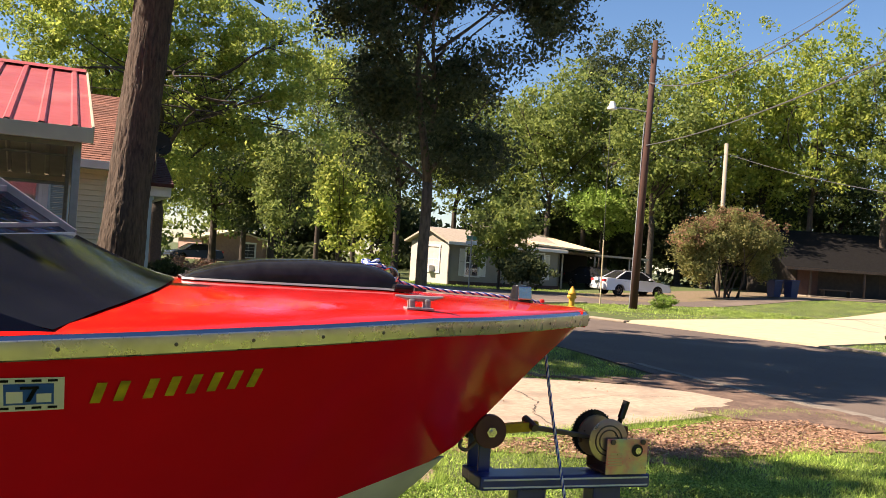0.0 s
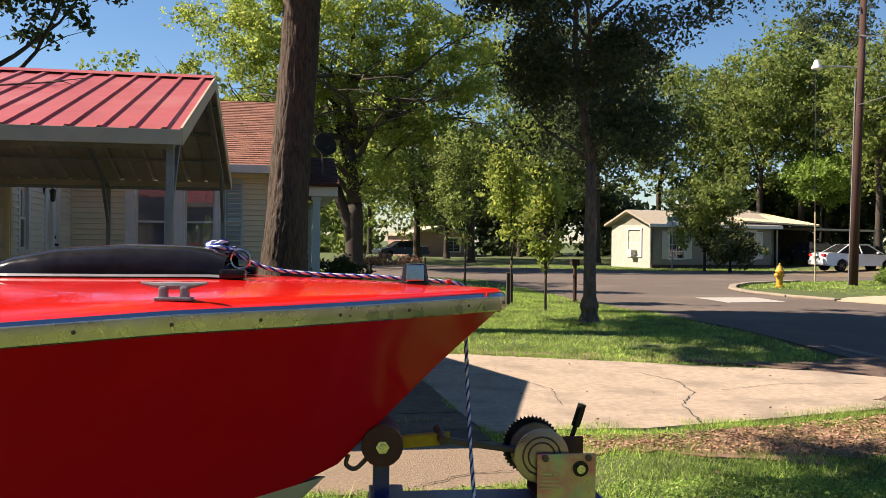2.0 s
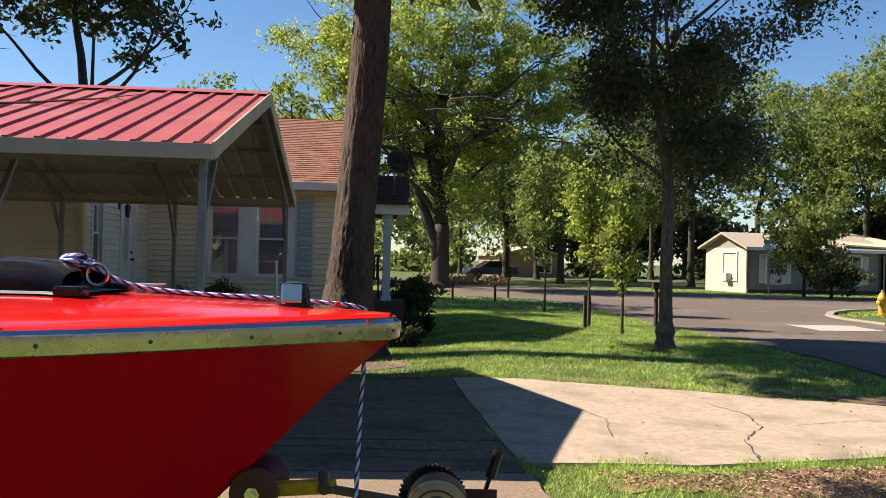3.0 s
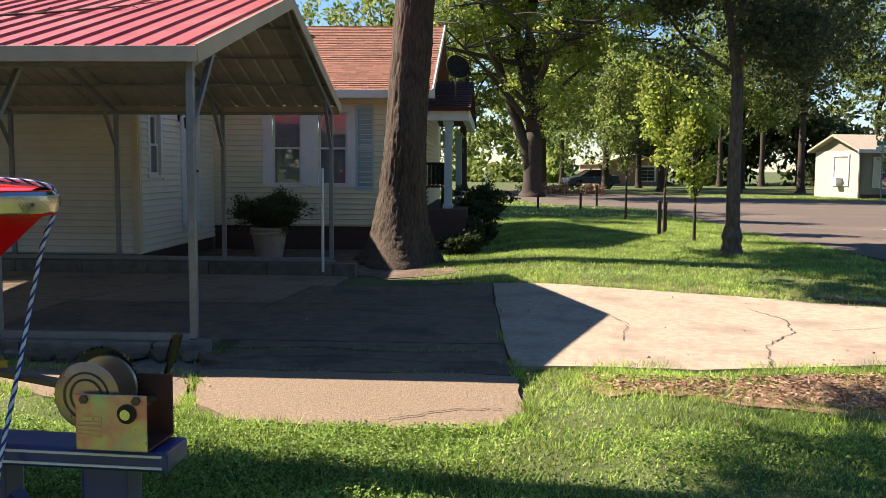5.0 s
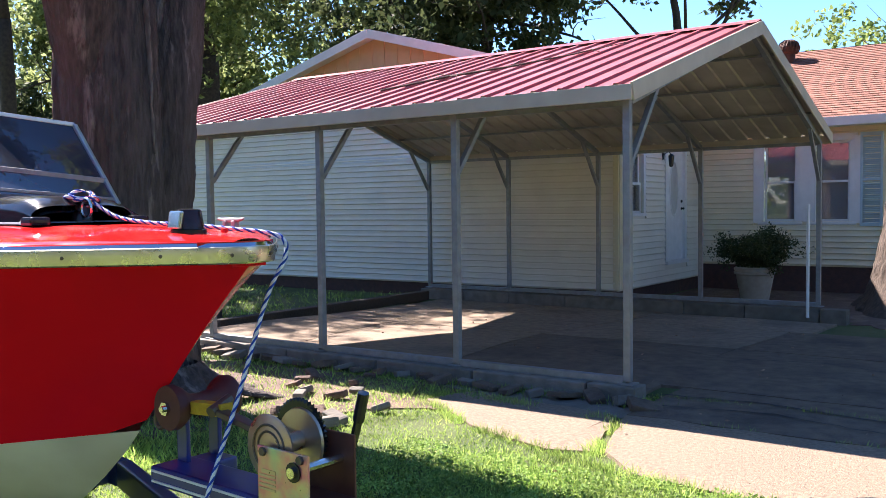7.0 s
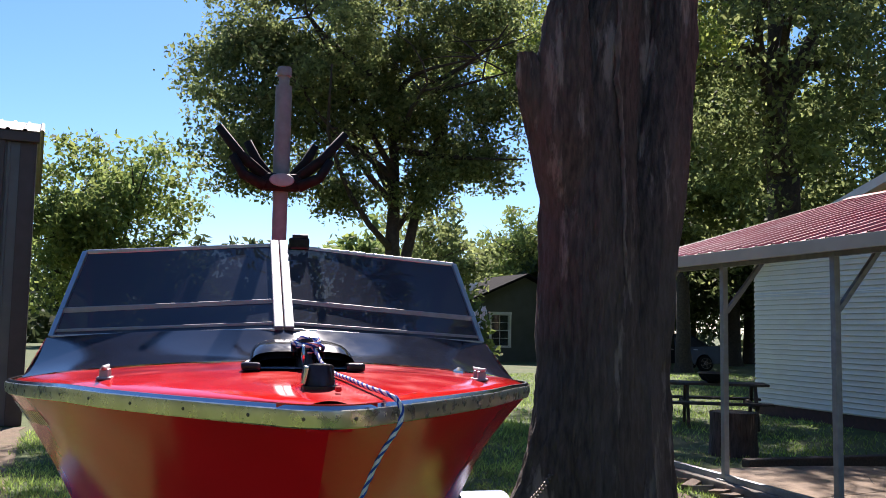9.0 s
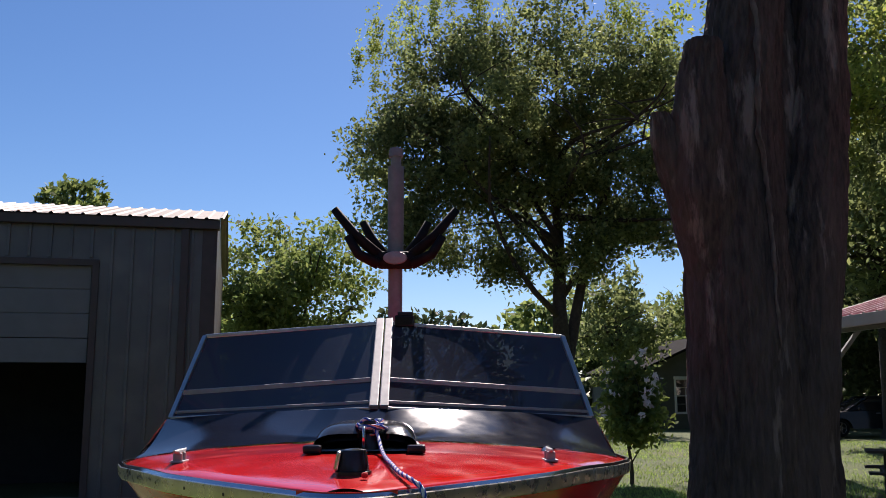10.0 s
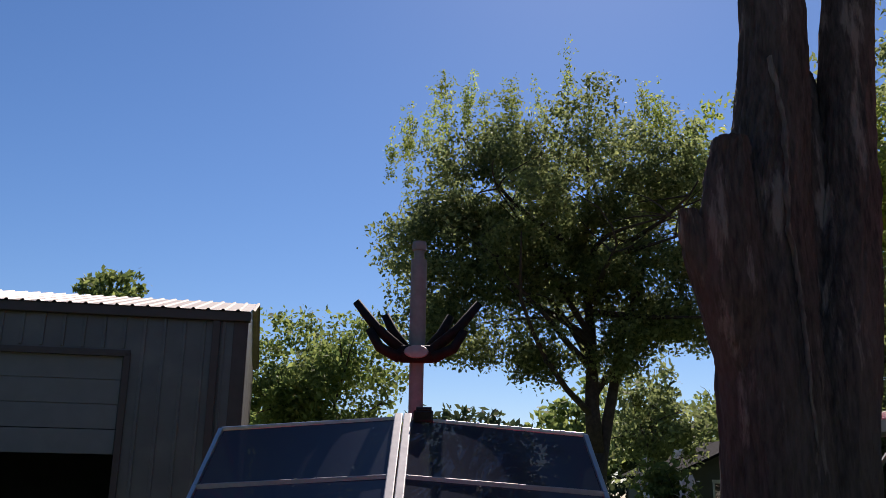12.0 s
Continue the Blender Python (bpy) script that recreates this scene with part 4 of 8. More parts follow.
def window(parent, w, h, m, muntin=False, blind=None):
    """A sash window, its face towards -y, its lower middle at the origin."""
    win = part("window", MB().box((0, 0.02, -0.03), (w + 0.22, 0.10, 0.05), bev=0.008).box((0, 0.0, h + 0.06), (w + 0.24, 0.05, 0.12), bev=0.006)
               .box((-w / 2 - 0.05, 0.0, h / 2), (0.10, 0.05, h), bev=0.006).box((w / 2 + 0.05, 0.0, h / 2), (0.10, 0.05, h), bev=0.006), M_TRIM, parent)
    win.matrix_basis = m
    s = 0.04
    for z0, z1, y in ((0.0, h / 2 + 0.02, 0.045), (h / 2 - 0.02, h, 0.075)):
        mb = MB()
        mb.box((0, y, z0 + s / 2), (w, 0.03, s), bev=0.004).box((0, y, z1 - s / 2), (w, 0.03, s), bev=0.004)
        mb.box((-w / 2 + s / 2, y, (z0 + z1) / 2), (s, 0.03, z1 - z0 - 2 * s), bev=0.004).box((w / 2 - s / 2, y, (z0 + z1) / 2), (s, 0.03, z1 - z0 - 2 * s), bev=0.004)
        if muntin:
            mb.box((0, y, (z0 + z1) / 2), (0.02, 0.02, z1 - z0 - 2 * s)).box((0, y - 0.001, (z0 + z1) / 2), (w - 2 * s, 0.018, 0.02))
        part("sash", mb, M_TRIM, win)
        part("pane", MB().box((0, y, (z0 + z1) / 2), (w - 2 * s, 0.006, z1 - z0 - 2 * s)), M_GLASS, win)
    part("blind", MB().box((0, 0.13, h / 2), (w, 0.01, h)), blind or M_BLIND, win, "blind behind the glass")
    return win


def shutter(parent, w, h, m, material):
    sh = part("shutter", MB().box((-w / 2 + 0.02, 0, h / 2), (0.04, 0.03, h), bev=0.004).box((w / 2 - 0.02, 0, h / 2), (0.04, 0.03, h), bev=0.004)
              .box((0, 0, 0.03), (w - 0.08, 0.03, 0.06), bev=0.004).box((0, 0, h - 0.03), (w - 0.08, 0.03, 0.06), bev=0.004).box((0, 0, h / 2), (w - 0.08, 0.03, 0.05), bev=0.004), material, parent)
    sh.matrix_basis = m
    sl = mesh_of("slat", MB().box((0, 0, 0), (w - 0.08, 0.006, 0.036), Matrix.Rotation(radians(35), 3, "X")), material)
    z = 0.08
    while z < h - 0.08:
        if abs(z - h / 2) > 0.035:
            piece("slat", sl, sh, pose(0, 0.004, z))
        z += 0.032
    return sh


def shingle_roof(name, parent, a, b, c, d, material, label="", course=0.14):
    """A shingled slope: a, b the eave's ends, c, d the ridge's ends (above b and a)."""
    a, b, c, d = (Vector(p) for p in (a, b, c, d))
    n = max(2, int((d - a).length / course))
    nrm = (b - a).cross(d - a).normalized()
    if nrm.z < 0:
        nrm = -nrm
    deck = part(name, MB().prism([a, b, c, d], -nrm * 0.06), material, parent, label)
    rng = random.Random(11)
    mb = MB()
    for i in range(n):
        p0, p1 = a.lerp(d, i / n), b.lerp(c, i / n)
        q0, q1 = a.lerp(d, (i + 1.05) / n), b.lerp(c, (i + 1.05) / n)
        L = (p1 - p0).length
        s = -rng.uniform(0, 0.3)
        while s < L:
            e = min(L, s + rng.uniform(0.24, 0.36))
            s0 = max(0, s)
            if e - s0 > 0.02:
                u0, u1 = s0 / L, (e - 0.006) / L
                h = rng.uniform(0.010, 0.016)
                lo0, lo1 = p0.lerp(p1, u0), p0.lerp(p1, u1)
                hi0, hi1 = q0.lerp(q1, u0), q0.lerp(q1, u1)
                mb.add([lo0 + nrm * 0.001, lo1 + nrm * 0.001, lo1 + nrm * h, lo0 + nrm * h, hi1 + nrm * 0.002, hi0 + nrm * 0.002], [(0, 1, 2, 3), (3, 2, 4, 5)])
            s = e
    me = bpy.data.meshes.new("shingles")
    me.from_pydata([tuple(p) for p in mb.v], [], mb.f)
    me.materials.append(material)
    ob = new("shingles", me)
    ob.parent = deck
    ob["kind"] = "stuff"
    return deck


def house():
    hs = thing("house", pose(0, 0, 0), "cream clapboard house with red-brown shingles and a white-sided wing", "house")
    ZB = -0.15
    # wing with its gable towards the carport
    XL, XR, YW, ZT = -13.3, -3.07, 6.62, 3.05
    PK = (-7.86, 4.61)
    mb = MB()
    wall_boxes(mb, (XL, YW), (XR, YW), 0.05, ZT, 0.14)
    wall_boxes(mb, (XL, 16.0), (XL, YW + 0.14), 0.05, ZT, 0.14)
    wing = part("wall", mb, M_SIDINGW, hs, "white clapboard wall")
    siding(wing, (XL, YW), (XR - 0.05, YW), 0.06, ZT, SIDE_W)
    gb = part("gable", MB().prism([(XL - 0.2, YW + 0.02, ZT), (XR + 0.2, YW + 0.02, ZT), (XR + 0.2, YW + 0.02, ZT + 0.17), (PK[0], YW + 0.02, PK[1])], (0, 0.12, 0)), M_TAN, hs, "tan gable panel")
    for i in range(34):
        x = XL + 0.15 + i * 0.3
        zt = PK[1] - abs(x - PK[0]) * (PK[1] - ZT) / (PK[0] - XL + 0.2) - 0.05
        if zt > ZT + 0.05:
            part("batten", MB().box((x, YW + 0.012, (ZT + zt) / 2), (0.03, 0.014, zt - ZT)), M_TAN, gb)
    part("foundation", MB().box(((XL + XR) / 2, YW + 0.09, ZB / 2 - 0.08), (XR - XL - 0.06, 0.12, 0.42)), M_BRICK, hs, "dark brick foundation")
    part("corner_board", MB().box((XR - 0.03, YW - 0.014, 1.55), (0.09, 0.03, 2.98), bev=0.004).box((XR + 0.014, YW + 0.05, 1.55), (0.03, 0.10, 2.98), bev=0.004), M_SIDING, hs)
    part("frieze_board", MB().box(((XL + XR) / 2, YW - 0.02, 2.32), (XR - XL, 0.012, 0.10), bev=0.003), M_TRIM, hs)
    # wing roof, ridge along y
    k = (PK[1] - ZT) / (PK[0] - XL + 0.2)
    for s, xe in ((-1, XL - 0.4), (1, XR + 0.4)):
        ze = PK[1] + 0.08 - k * abs(xe - PK[0])
        shingle_roof("roof", hs, (xe, 16.0, ze), (xe, YW - 0.32, ze), (PK[0], YW - 0.32, PK[1] + 0.08), (PK[0], 16.0, PK[1] + 0.08), M_SHINGLE, course=0.3)
        part("rake_board", MB().beam((xe, YW - 0.33, ze - 0.08), (PK[0], YW - 0.33, PK[1]), 0.03, 0.16, bev=0.004), M_TRIM, hs)
        part("soffit", MB().prism([(xe, YW - 0.31, ze - 0.09), (PK[0], YW - 0.31, PK[1] - 0.01), (PK[0], YW + 0.05, PK[1] - 0.01), (xe, YW + 0.05, ze - 0.09)], (0, 0, 0.02)), M_TRIM, hs)
    # side wall of the wing, with the entry door
    YM = 10.4
    d0, d1, dz0, dz1 = 8.62 - YW, 9.50 - YW, 0.42, 2.42
    w0, w1, wz0, wz1 = 7.12 - YW, 7.58 - YW, 1.28, 2.25
    holes = [(d0, d1, dz0, dz1), (w0, w1, wz0, wz1)]
    mb = MB()
    wall_boxes(mb, (XR, YW), (XR, YM), 0.05, ZT, 0.14, holes)
    dw = part("wall", mb, M_SIDINGW, hs, "white clapboard side wall")
    siding(dw, (XR, YW + 0.1), (XR, YM), 0.06, 2.9, SIDE_W, [(d0 - 0.2, d1, dz0 - 0.1, dz1 + 0.1), (w0 - 0.2, w1, wz0 - 0.08, wz1 + 0.1)])
    part("foundation", MB().box((XR - 0.09, (YW + YM) / 2, ZB / 2 - 0.08), (0.12, YM - YW, 0.42)), M_BRICK, hs)
    R = Matrix.Rotation(radians(90), 4, "Z")
    dm = Matrix.Translation((XR, (8.62 + 9.50) / 2, 0.42)) @ R
    dr = part("door", MB().box((0, 0.05, 1.0), (0.86, 0.045, 1.99), bev=0.006), M_WHITEP, hs, "white entry door with an oval light")
    dr.matrix_basis = dm
    part("door_frame", MB().box((-0.47, 0.0, 1.0), (0.09, 0.06, 2.0), bev=0.005).box((0.47, 0.0, 1.0), (0.09, 0.06, 2.0), bev=0.005).box((0, 0.0, 2.05), (1.03, 0.06, 0.10), bev=0.005).box((0, 0, -0.03), (1.03, 0.12, 0.06), bev=0.005), M_TRIM, dr)
    ov = MB()
    n = 24
    ov.add([(0.19 * math.cos(2 * math.pi * i / n), 0.022, 1.28 + 0.47 * math.sin(2 * math.pi * i / n)) for i in range(n)], [tuple(range(n))])
    part("oval_light", ov, M_GLASS, dr, "oval glass light")
    part("oval_rim", MB().tube([(0.2 * math.cos(2 * math.pi * i / n), 0.022, 1.28 + 0.48 * math.sin(2 * math.pi * i / n)) for i in range(n + 1)], 0.014, 6, False), M_WHITEP, dr)
    for z in (0.92, 1.05):
        part("knob" if z < 1 else "deadbolt", MB().lathe([(0.026, 0), (0.026, -0.012), (0.012, -0.02), (0.026, -0.04), (0.018, -0.06)] if z < 1 else [(0.028, 0), (0.026, -0.02)], (0.36, 0.03, z), "y", 12), M_BLACK, dr)
    wm = Matrix.Translation((XR, 7.35, 1.28)) @ R
    window(hs, 0.46, 0.97, wm)
    lt = thing("wall_lantern", pose(XR + 0.02, 8.42, 2.2), "black wall lantern beside the entry door", "lamp")
    part("bracket", MB().box((0.01, 0, 0.05), (0.02, 0.07, 0.12), bev=0.005).tube([(0.02, 0, 0.08), (0.10, 0, 0.12), (0.15, 0, 0.08)], 0.008, 6), M_BLACK, lt)
    part("cage", MB().lathe([(0.02, 0.08), (0.06, 0.05), (0.055, 0.04), (0.04, -0.12), (0.02, -0.14)], (0.15, 0, 0), "z", 6), M_BLACK, lt)
    # main wall with the twin window
    XE = 0.95
    wn0, wn1, mz0, mz1 = -1.88 - XR, -0.42 - XR, 1.08, 2.50
    mb = MB()
    one = [(-1.93 - XR, -1.29 - XR, mz0, mz1), (-1.03 - XR, -0.39 - XR, mz0, mz1)]
    wall_boxes(mb, (XR, YM), (XE, YM), 0.28, 2.95, 0.14, one)
    wall_boxes(mb, (XE, YM), (XE, 18.0), 0.28, 2.95, 0.14)
    mw = part("wall", mb, M_SIDING, hs, "cream clapboard wall")
    siding(mw, (XR + 0.02, YM), (XE, YM), 0.30, 2.85, SIDE_C, [(-2.1 - XR, -0.2 - XR, mz0 - 0.06, mz1 + 0.12)])
    siding(mw, (XE, YM + 0.02), (XE, 15.0), 0.30, 2.85, SIDE_C)
    part("corner_board", MB().box((XE - 0.04, YM - 0.014, 1.6), (0.09, 0.03, 2.6), bev=0.004), M_TRIM, hs)
    part("foundation", MB().box(((XR + XE) / 2, YM + 0.08, 0.05), (XE - XR - 0.05, 0.12, 0.5)).box((XE - 0.08, 14, 0.05), (0.12, 7, 0.5)), M_BRICK, hs)
    for x in (-1.61, -0.71):
        window(hs, 0.56, 1.42, pose(x, YM, mz0))
    part("mullion_panel", MB().box((-1.16, YM - 0.012, (mz0 + mz1) / 2), (0.22, 0.03, mz1 - mz0), bev=0.005).box((-2.01, YM - 0.012, (mz0 + mz1) / 2 + 0.02), (0.14, 0.03, mz1 - mz0 + 0.1), bev=0.005).box((-0.31, YM - 0.012, (mz0 + mz1) / 2 + 0.02), (0.10, 0.03, mz1 - mz0 + 0.1), bev=0.005), M_TRIM, hs)
    shutter(hs, 0.36, 1.62, pose(-0.08, YM - 0.03, 1.0), M_SHUTTER)
    # main roof, ridge along x, and the porch
    shingle_roof("roof", hs, (-4.4, 9.92, 2.86), (1.25, 9.92, 2.86), (1.25, 14.1, 4.68), (-6.5, 14.1, 4.68), M_SHINGLE, course=0.14)
    shingle_roof("roof", hs, (1.25, 18.3, 2.86), (-6.5, 18.3, 2.86), (-6.5, 14.1, 4.68), (1.25, 14.1, 4.68), M_SHINGLE, course=0.4)
    part("fascia", MB().box((-1.0, 9.90, 2.80), (4.6, 0.03, 0.15), bev=0.004), M_TRIM, hs)
    part("soffit", MB().box((-1.0, 10.15, 2.75), (4.55, 0.5, 0.02)), M_TRIM, hs)
    part("gable", MB().prism([(XE + 0.02, 10.45, 2.9), (XE + 0.02, 17.9, 2.9), (XE + 0.02, 14.1, 4.6)], (-0.1, 0, 0)), M_SIDING, hs)
    part("rake_board", MB().beam((1.26, 9.9, 2.82), (1.26, 14.1, 4.64), 0.03, 0.16, bev=0.004), M_TRIM, hs)
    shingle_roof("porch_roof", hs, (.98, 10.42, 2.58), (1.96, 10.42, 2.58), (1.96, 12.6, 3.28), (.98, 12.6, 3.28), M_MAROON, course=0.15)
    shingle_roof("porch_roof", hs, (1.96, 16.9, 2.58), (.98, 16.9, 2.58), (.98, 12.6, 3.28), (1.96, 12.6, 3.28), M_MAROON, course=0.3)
    part("porch_beam", MB().box((1.44, 10.62, 2.45), (.98, .16, .22), bev=.01).box((1.86, 13.6, 2.45), (.14, 5.8, .22), bev=.01), M_TRIM, hs)
    part("porch_floor", MB().box((1.42, 13.6, .30), (.94, 6.2, .64), bev=.015), M_BRICK, hs, "dark red brick porch base")
    part("porch_step", MB().box((2.05, 11.6, .17), (.3, 1.2, .36), bev=.02), M_CURB, hs)
    for y in (10.72, 16.4):
        part("porch_post", MB().box((1.52, y, 1.50), (.15, .15, 1.62), bev=.012).box((1.52, y, .68), (.20, .20, .09), bev=.01).box((1.52, y, 2.30), (.20, .20, .08), bev=.01), M_SHUTTER, hs)
    for y in (11.7, 12.7):
        pc = thing("porch_chair", pose(1.16, y, .62), "black slatted chair on the porch", "chair", "porch chairs")
        part("seat", MB().box((0, 0, .42), (.46, .48, .03), bev=.008), M_BLACK, pc)
        for k in range(5):
            part("back_slat", MB().box((-.18 + .09 * k, .22, .68), (.06, .02, .46), bev=.004), M_BLACK, pc)
        part("back_rail", MB().box((0, .22, .90), (.46, .025, .05), bev=.006), M_BLACK, pc)
        for sx in (-.2, .2):
            for sy in (-.21, .21):
                part("leg", MB().box((sx, sy, .20), (.035, .035, .42), bev=.004), M_BLACK, pc)
    hs2 = thing("satellite_dish", pose(1.64, 10.95, 2.95), "black satellite dish on the porch roof edge", "dish")
    part("mast", MB().tube([(0, 0, -0.15), (0, 0, 0.25), (0.03, -0.1, 0.42)], 0.018, 8), M_STEEL, hs2)
    part("reflector", MB().lathe([(0.01, 0.0), (0.14, 0.03), (0.24, 0.09), (0.245, 0.085), (0.14, 0.02), (0.01, -0.02)], (0, 0, 0), "z", 20), M_DARK, hs2).matrix_basis = pose(0.02, -0.12, 0.42, 70, 0, 25)
    part("feed_arm", MB().tube([(0.02, -0.15, 0.3), (0.12, -0.45, 0.38)], 0.012, 6), M_BLACK, hs2)
    for x, y, z, m, label in ((-5.1, 10.6, 4.05, M_GALV, "grey metal turbine roof vent"), (-2.25, 13.45, 4.42, M_RUSTVENT, "rust-brown turbine vent on the shingle roof")):
        hp = thing("roof_vent", pose(x, y, z), label, "vent", "roof vents")
        part("vent_neck", MB().lathe([(0.17, -0.25), (0.13, 0.0), (0.13, 0.16)], n=16), m, hp)
        ball = part("turbine", MB().lathe([(0.13, 0.14), (0.18, 0.17), (0.20, 0.28), (0.16, 0.39), (0.05, 0.44)], n=18), m, hp)
        for k in range(18):
            a = k * math.pi / 9
            part("fin", MB().tube([((r + .012) * math.cos(a + b), (r + .012) * math.sin(a + b), h) for r, h, b in ((.15, .15, 0), (.19, .20, .08), (.205, .28, .18), (.165, .38, .3), (.08, .43, .36))], .012, 4), m, ball)



def pot_plant():
    z = ground_z(-1.5, 8.5)
    p = thing("potted_shrub", pose(-1.5, 8.5, z), "bushy green shrub in a pale banded stone pot", "plant")
    part("pot", MB().lathe([(0.22, 0), (0.30, 0.42), (0.33, 0.43), (0.33, 0.47), (0.31, 0.48), (0.33, 0.49), (0.33, 0.53), (0.30, 0.55), (0.28, 0.52), (0.27, 0.4)], n=24), M_POT, p, smooth=35)
    part("soil", MB().lathe([(0.29, 0.46), (0.28, 0.47)], n=20), M_DARK, p)
    for k in range(9):
        a = k * 0.7
        part("stem", MB().tube([(0, 0, 0.45), (0.15 * math.cos(a), 0.15 * math.sin(a), 0.7), (0.38 * math.cos(a), 0.38 * math.sin(a), 0.95)], [0.012, 0.009, 0.004], 5), M_TWIG, p)
    leaves("foliage", p, np.array([(0, 0, 0.85)]), (0.68, 0.68, 0.40), 13000, 0.024, M_LEAF_DARK, seed=4, clump=60, spread=0.10)


# ---------------------------------------------------------------- boat (x forward from the bow, y to port)
BOAT = pose(1.443, -5.232, 0, 0, 0, -4)
TRAILER = pose(1.461, -5.212, 0, 0, 0, -4)


def tab(*pairs):
    xs = [p[0] for p in pairs][::-1]
    ys = [p[1] for p in pairs][::-1]
    return lambda f: float(np.interp(f, xs, ys))


half_beam = tab((0, .04), (-.06, .108), (-.15, .188), (-.3, .318), (-.5, .475), (-.71, .60), (-1.0, .735), (-1.35, .855), (-1.65, .93), (-2.2, 1.0), (-3, 1.03), (-5, 1.0))
z_deck = tab((0, 1.352), (-.7, 1.348), (-1.65, 1.305), (-3, 1.26), (-5, 1.24))
z_keel = tab((0, 1.30), (-.13, 1.185), (-.31, 1.005), (-.43, .885), (-.53, .79), (-.7, .665), (-1.0, .55), (-1.6, .455), (-5, .40))
z_chine = tab((0, 1.30), (-.13, 1.185), (-.31, 1.005), (-.43, .885), (-.7, .85), (-1.0, .81), (-1.65, .75), (-2.5, .70), (-5, .66))
w_chine = tab((-.43, 0), (-.6, .11), (-.8, .24), (-1.0, .36), (-1.65, .64), (-2.5, .82), (-5, .85))
crown_h = tab((0, .008), (-.3, .025), (-1.2, .062), (-2.5, .10), (-5, .10))
RAIL = 0.043


def hull_side(f, s):
    """A point of the topside: s = 0 at the chine, 1 under the rail."""
    cb = w_chine(f) if f < -.43 else 0.0
    zc, zt, hb = z_chine(f), z_deck(f) - RAIL, half_beam(f)
    return f, cb + (hb - cb) * (0.72 * s + 0.28 * s * s), zc + (zt - zc) * s


def hull_at(f, z, out=0.0):
    zc, zt = z_chine(f), z_deck(f) - RAIL
    p = hull_side(f, (z - zc) / (zt - zc))
    return (f, -p[1] - out, z)


def deck_z(f, p):
    hb = half_beam(f)
    q = min(1, abs(p) / hb)
    return z_deck(f) + crown_h(f) * (1 - q * q) - 0.012 * smoothstep(0.93, 1.0, q)


def screw_mesh():
    return mesh_of("screw", MB().lathe([(0.0042, 0), (0.0036, -0.0015), (0.0016, -0.002)], axis="y", n=8), M_STEEL)


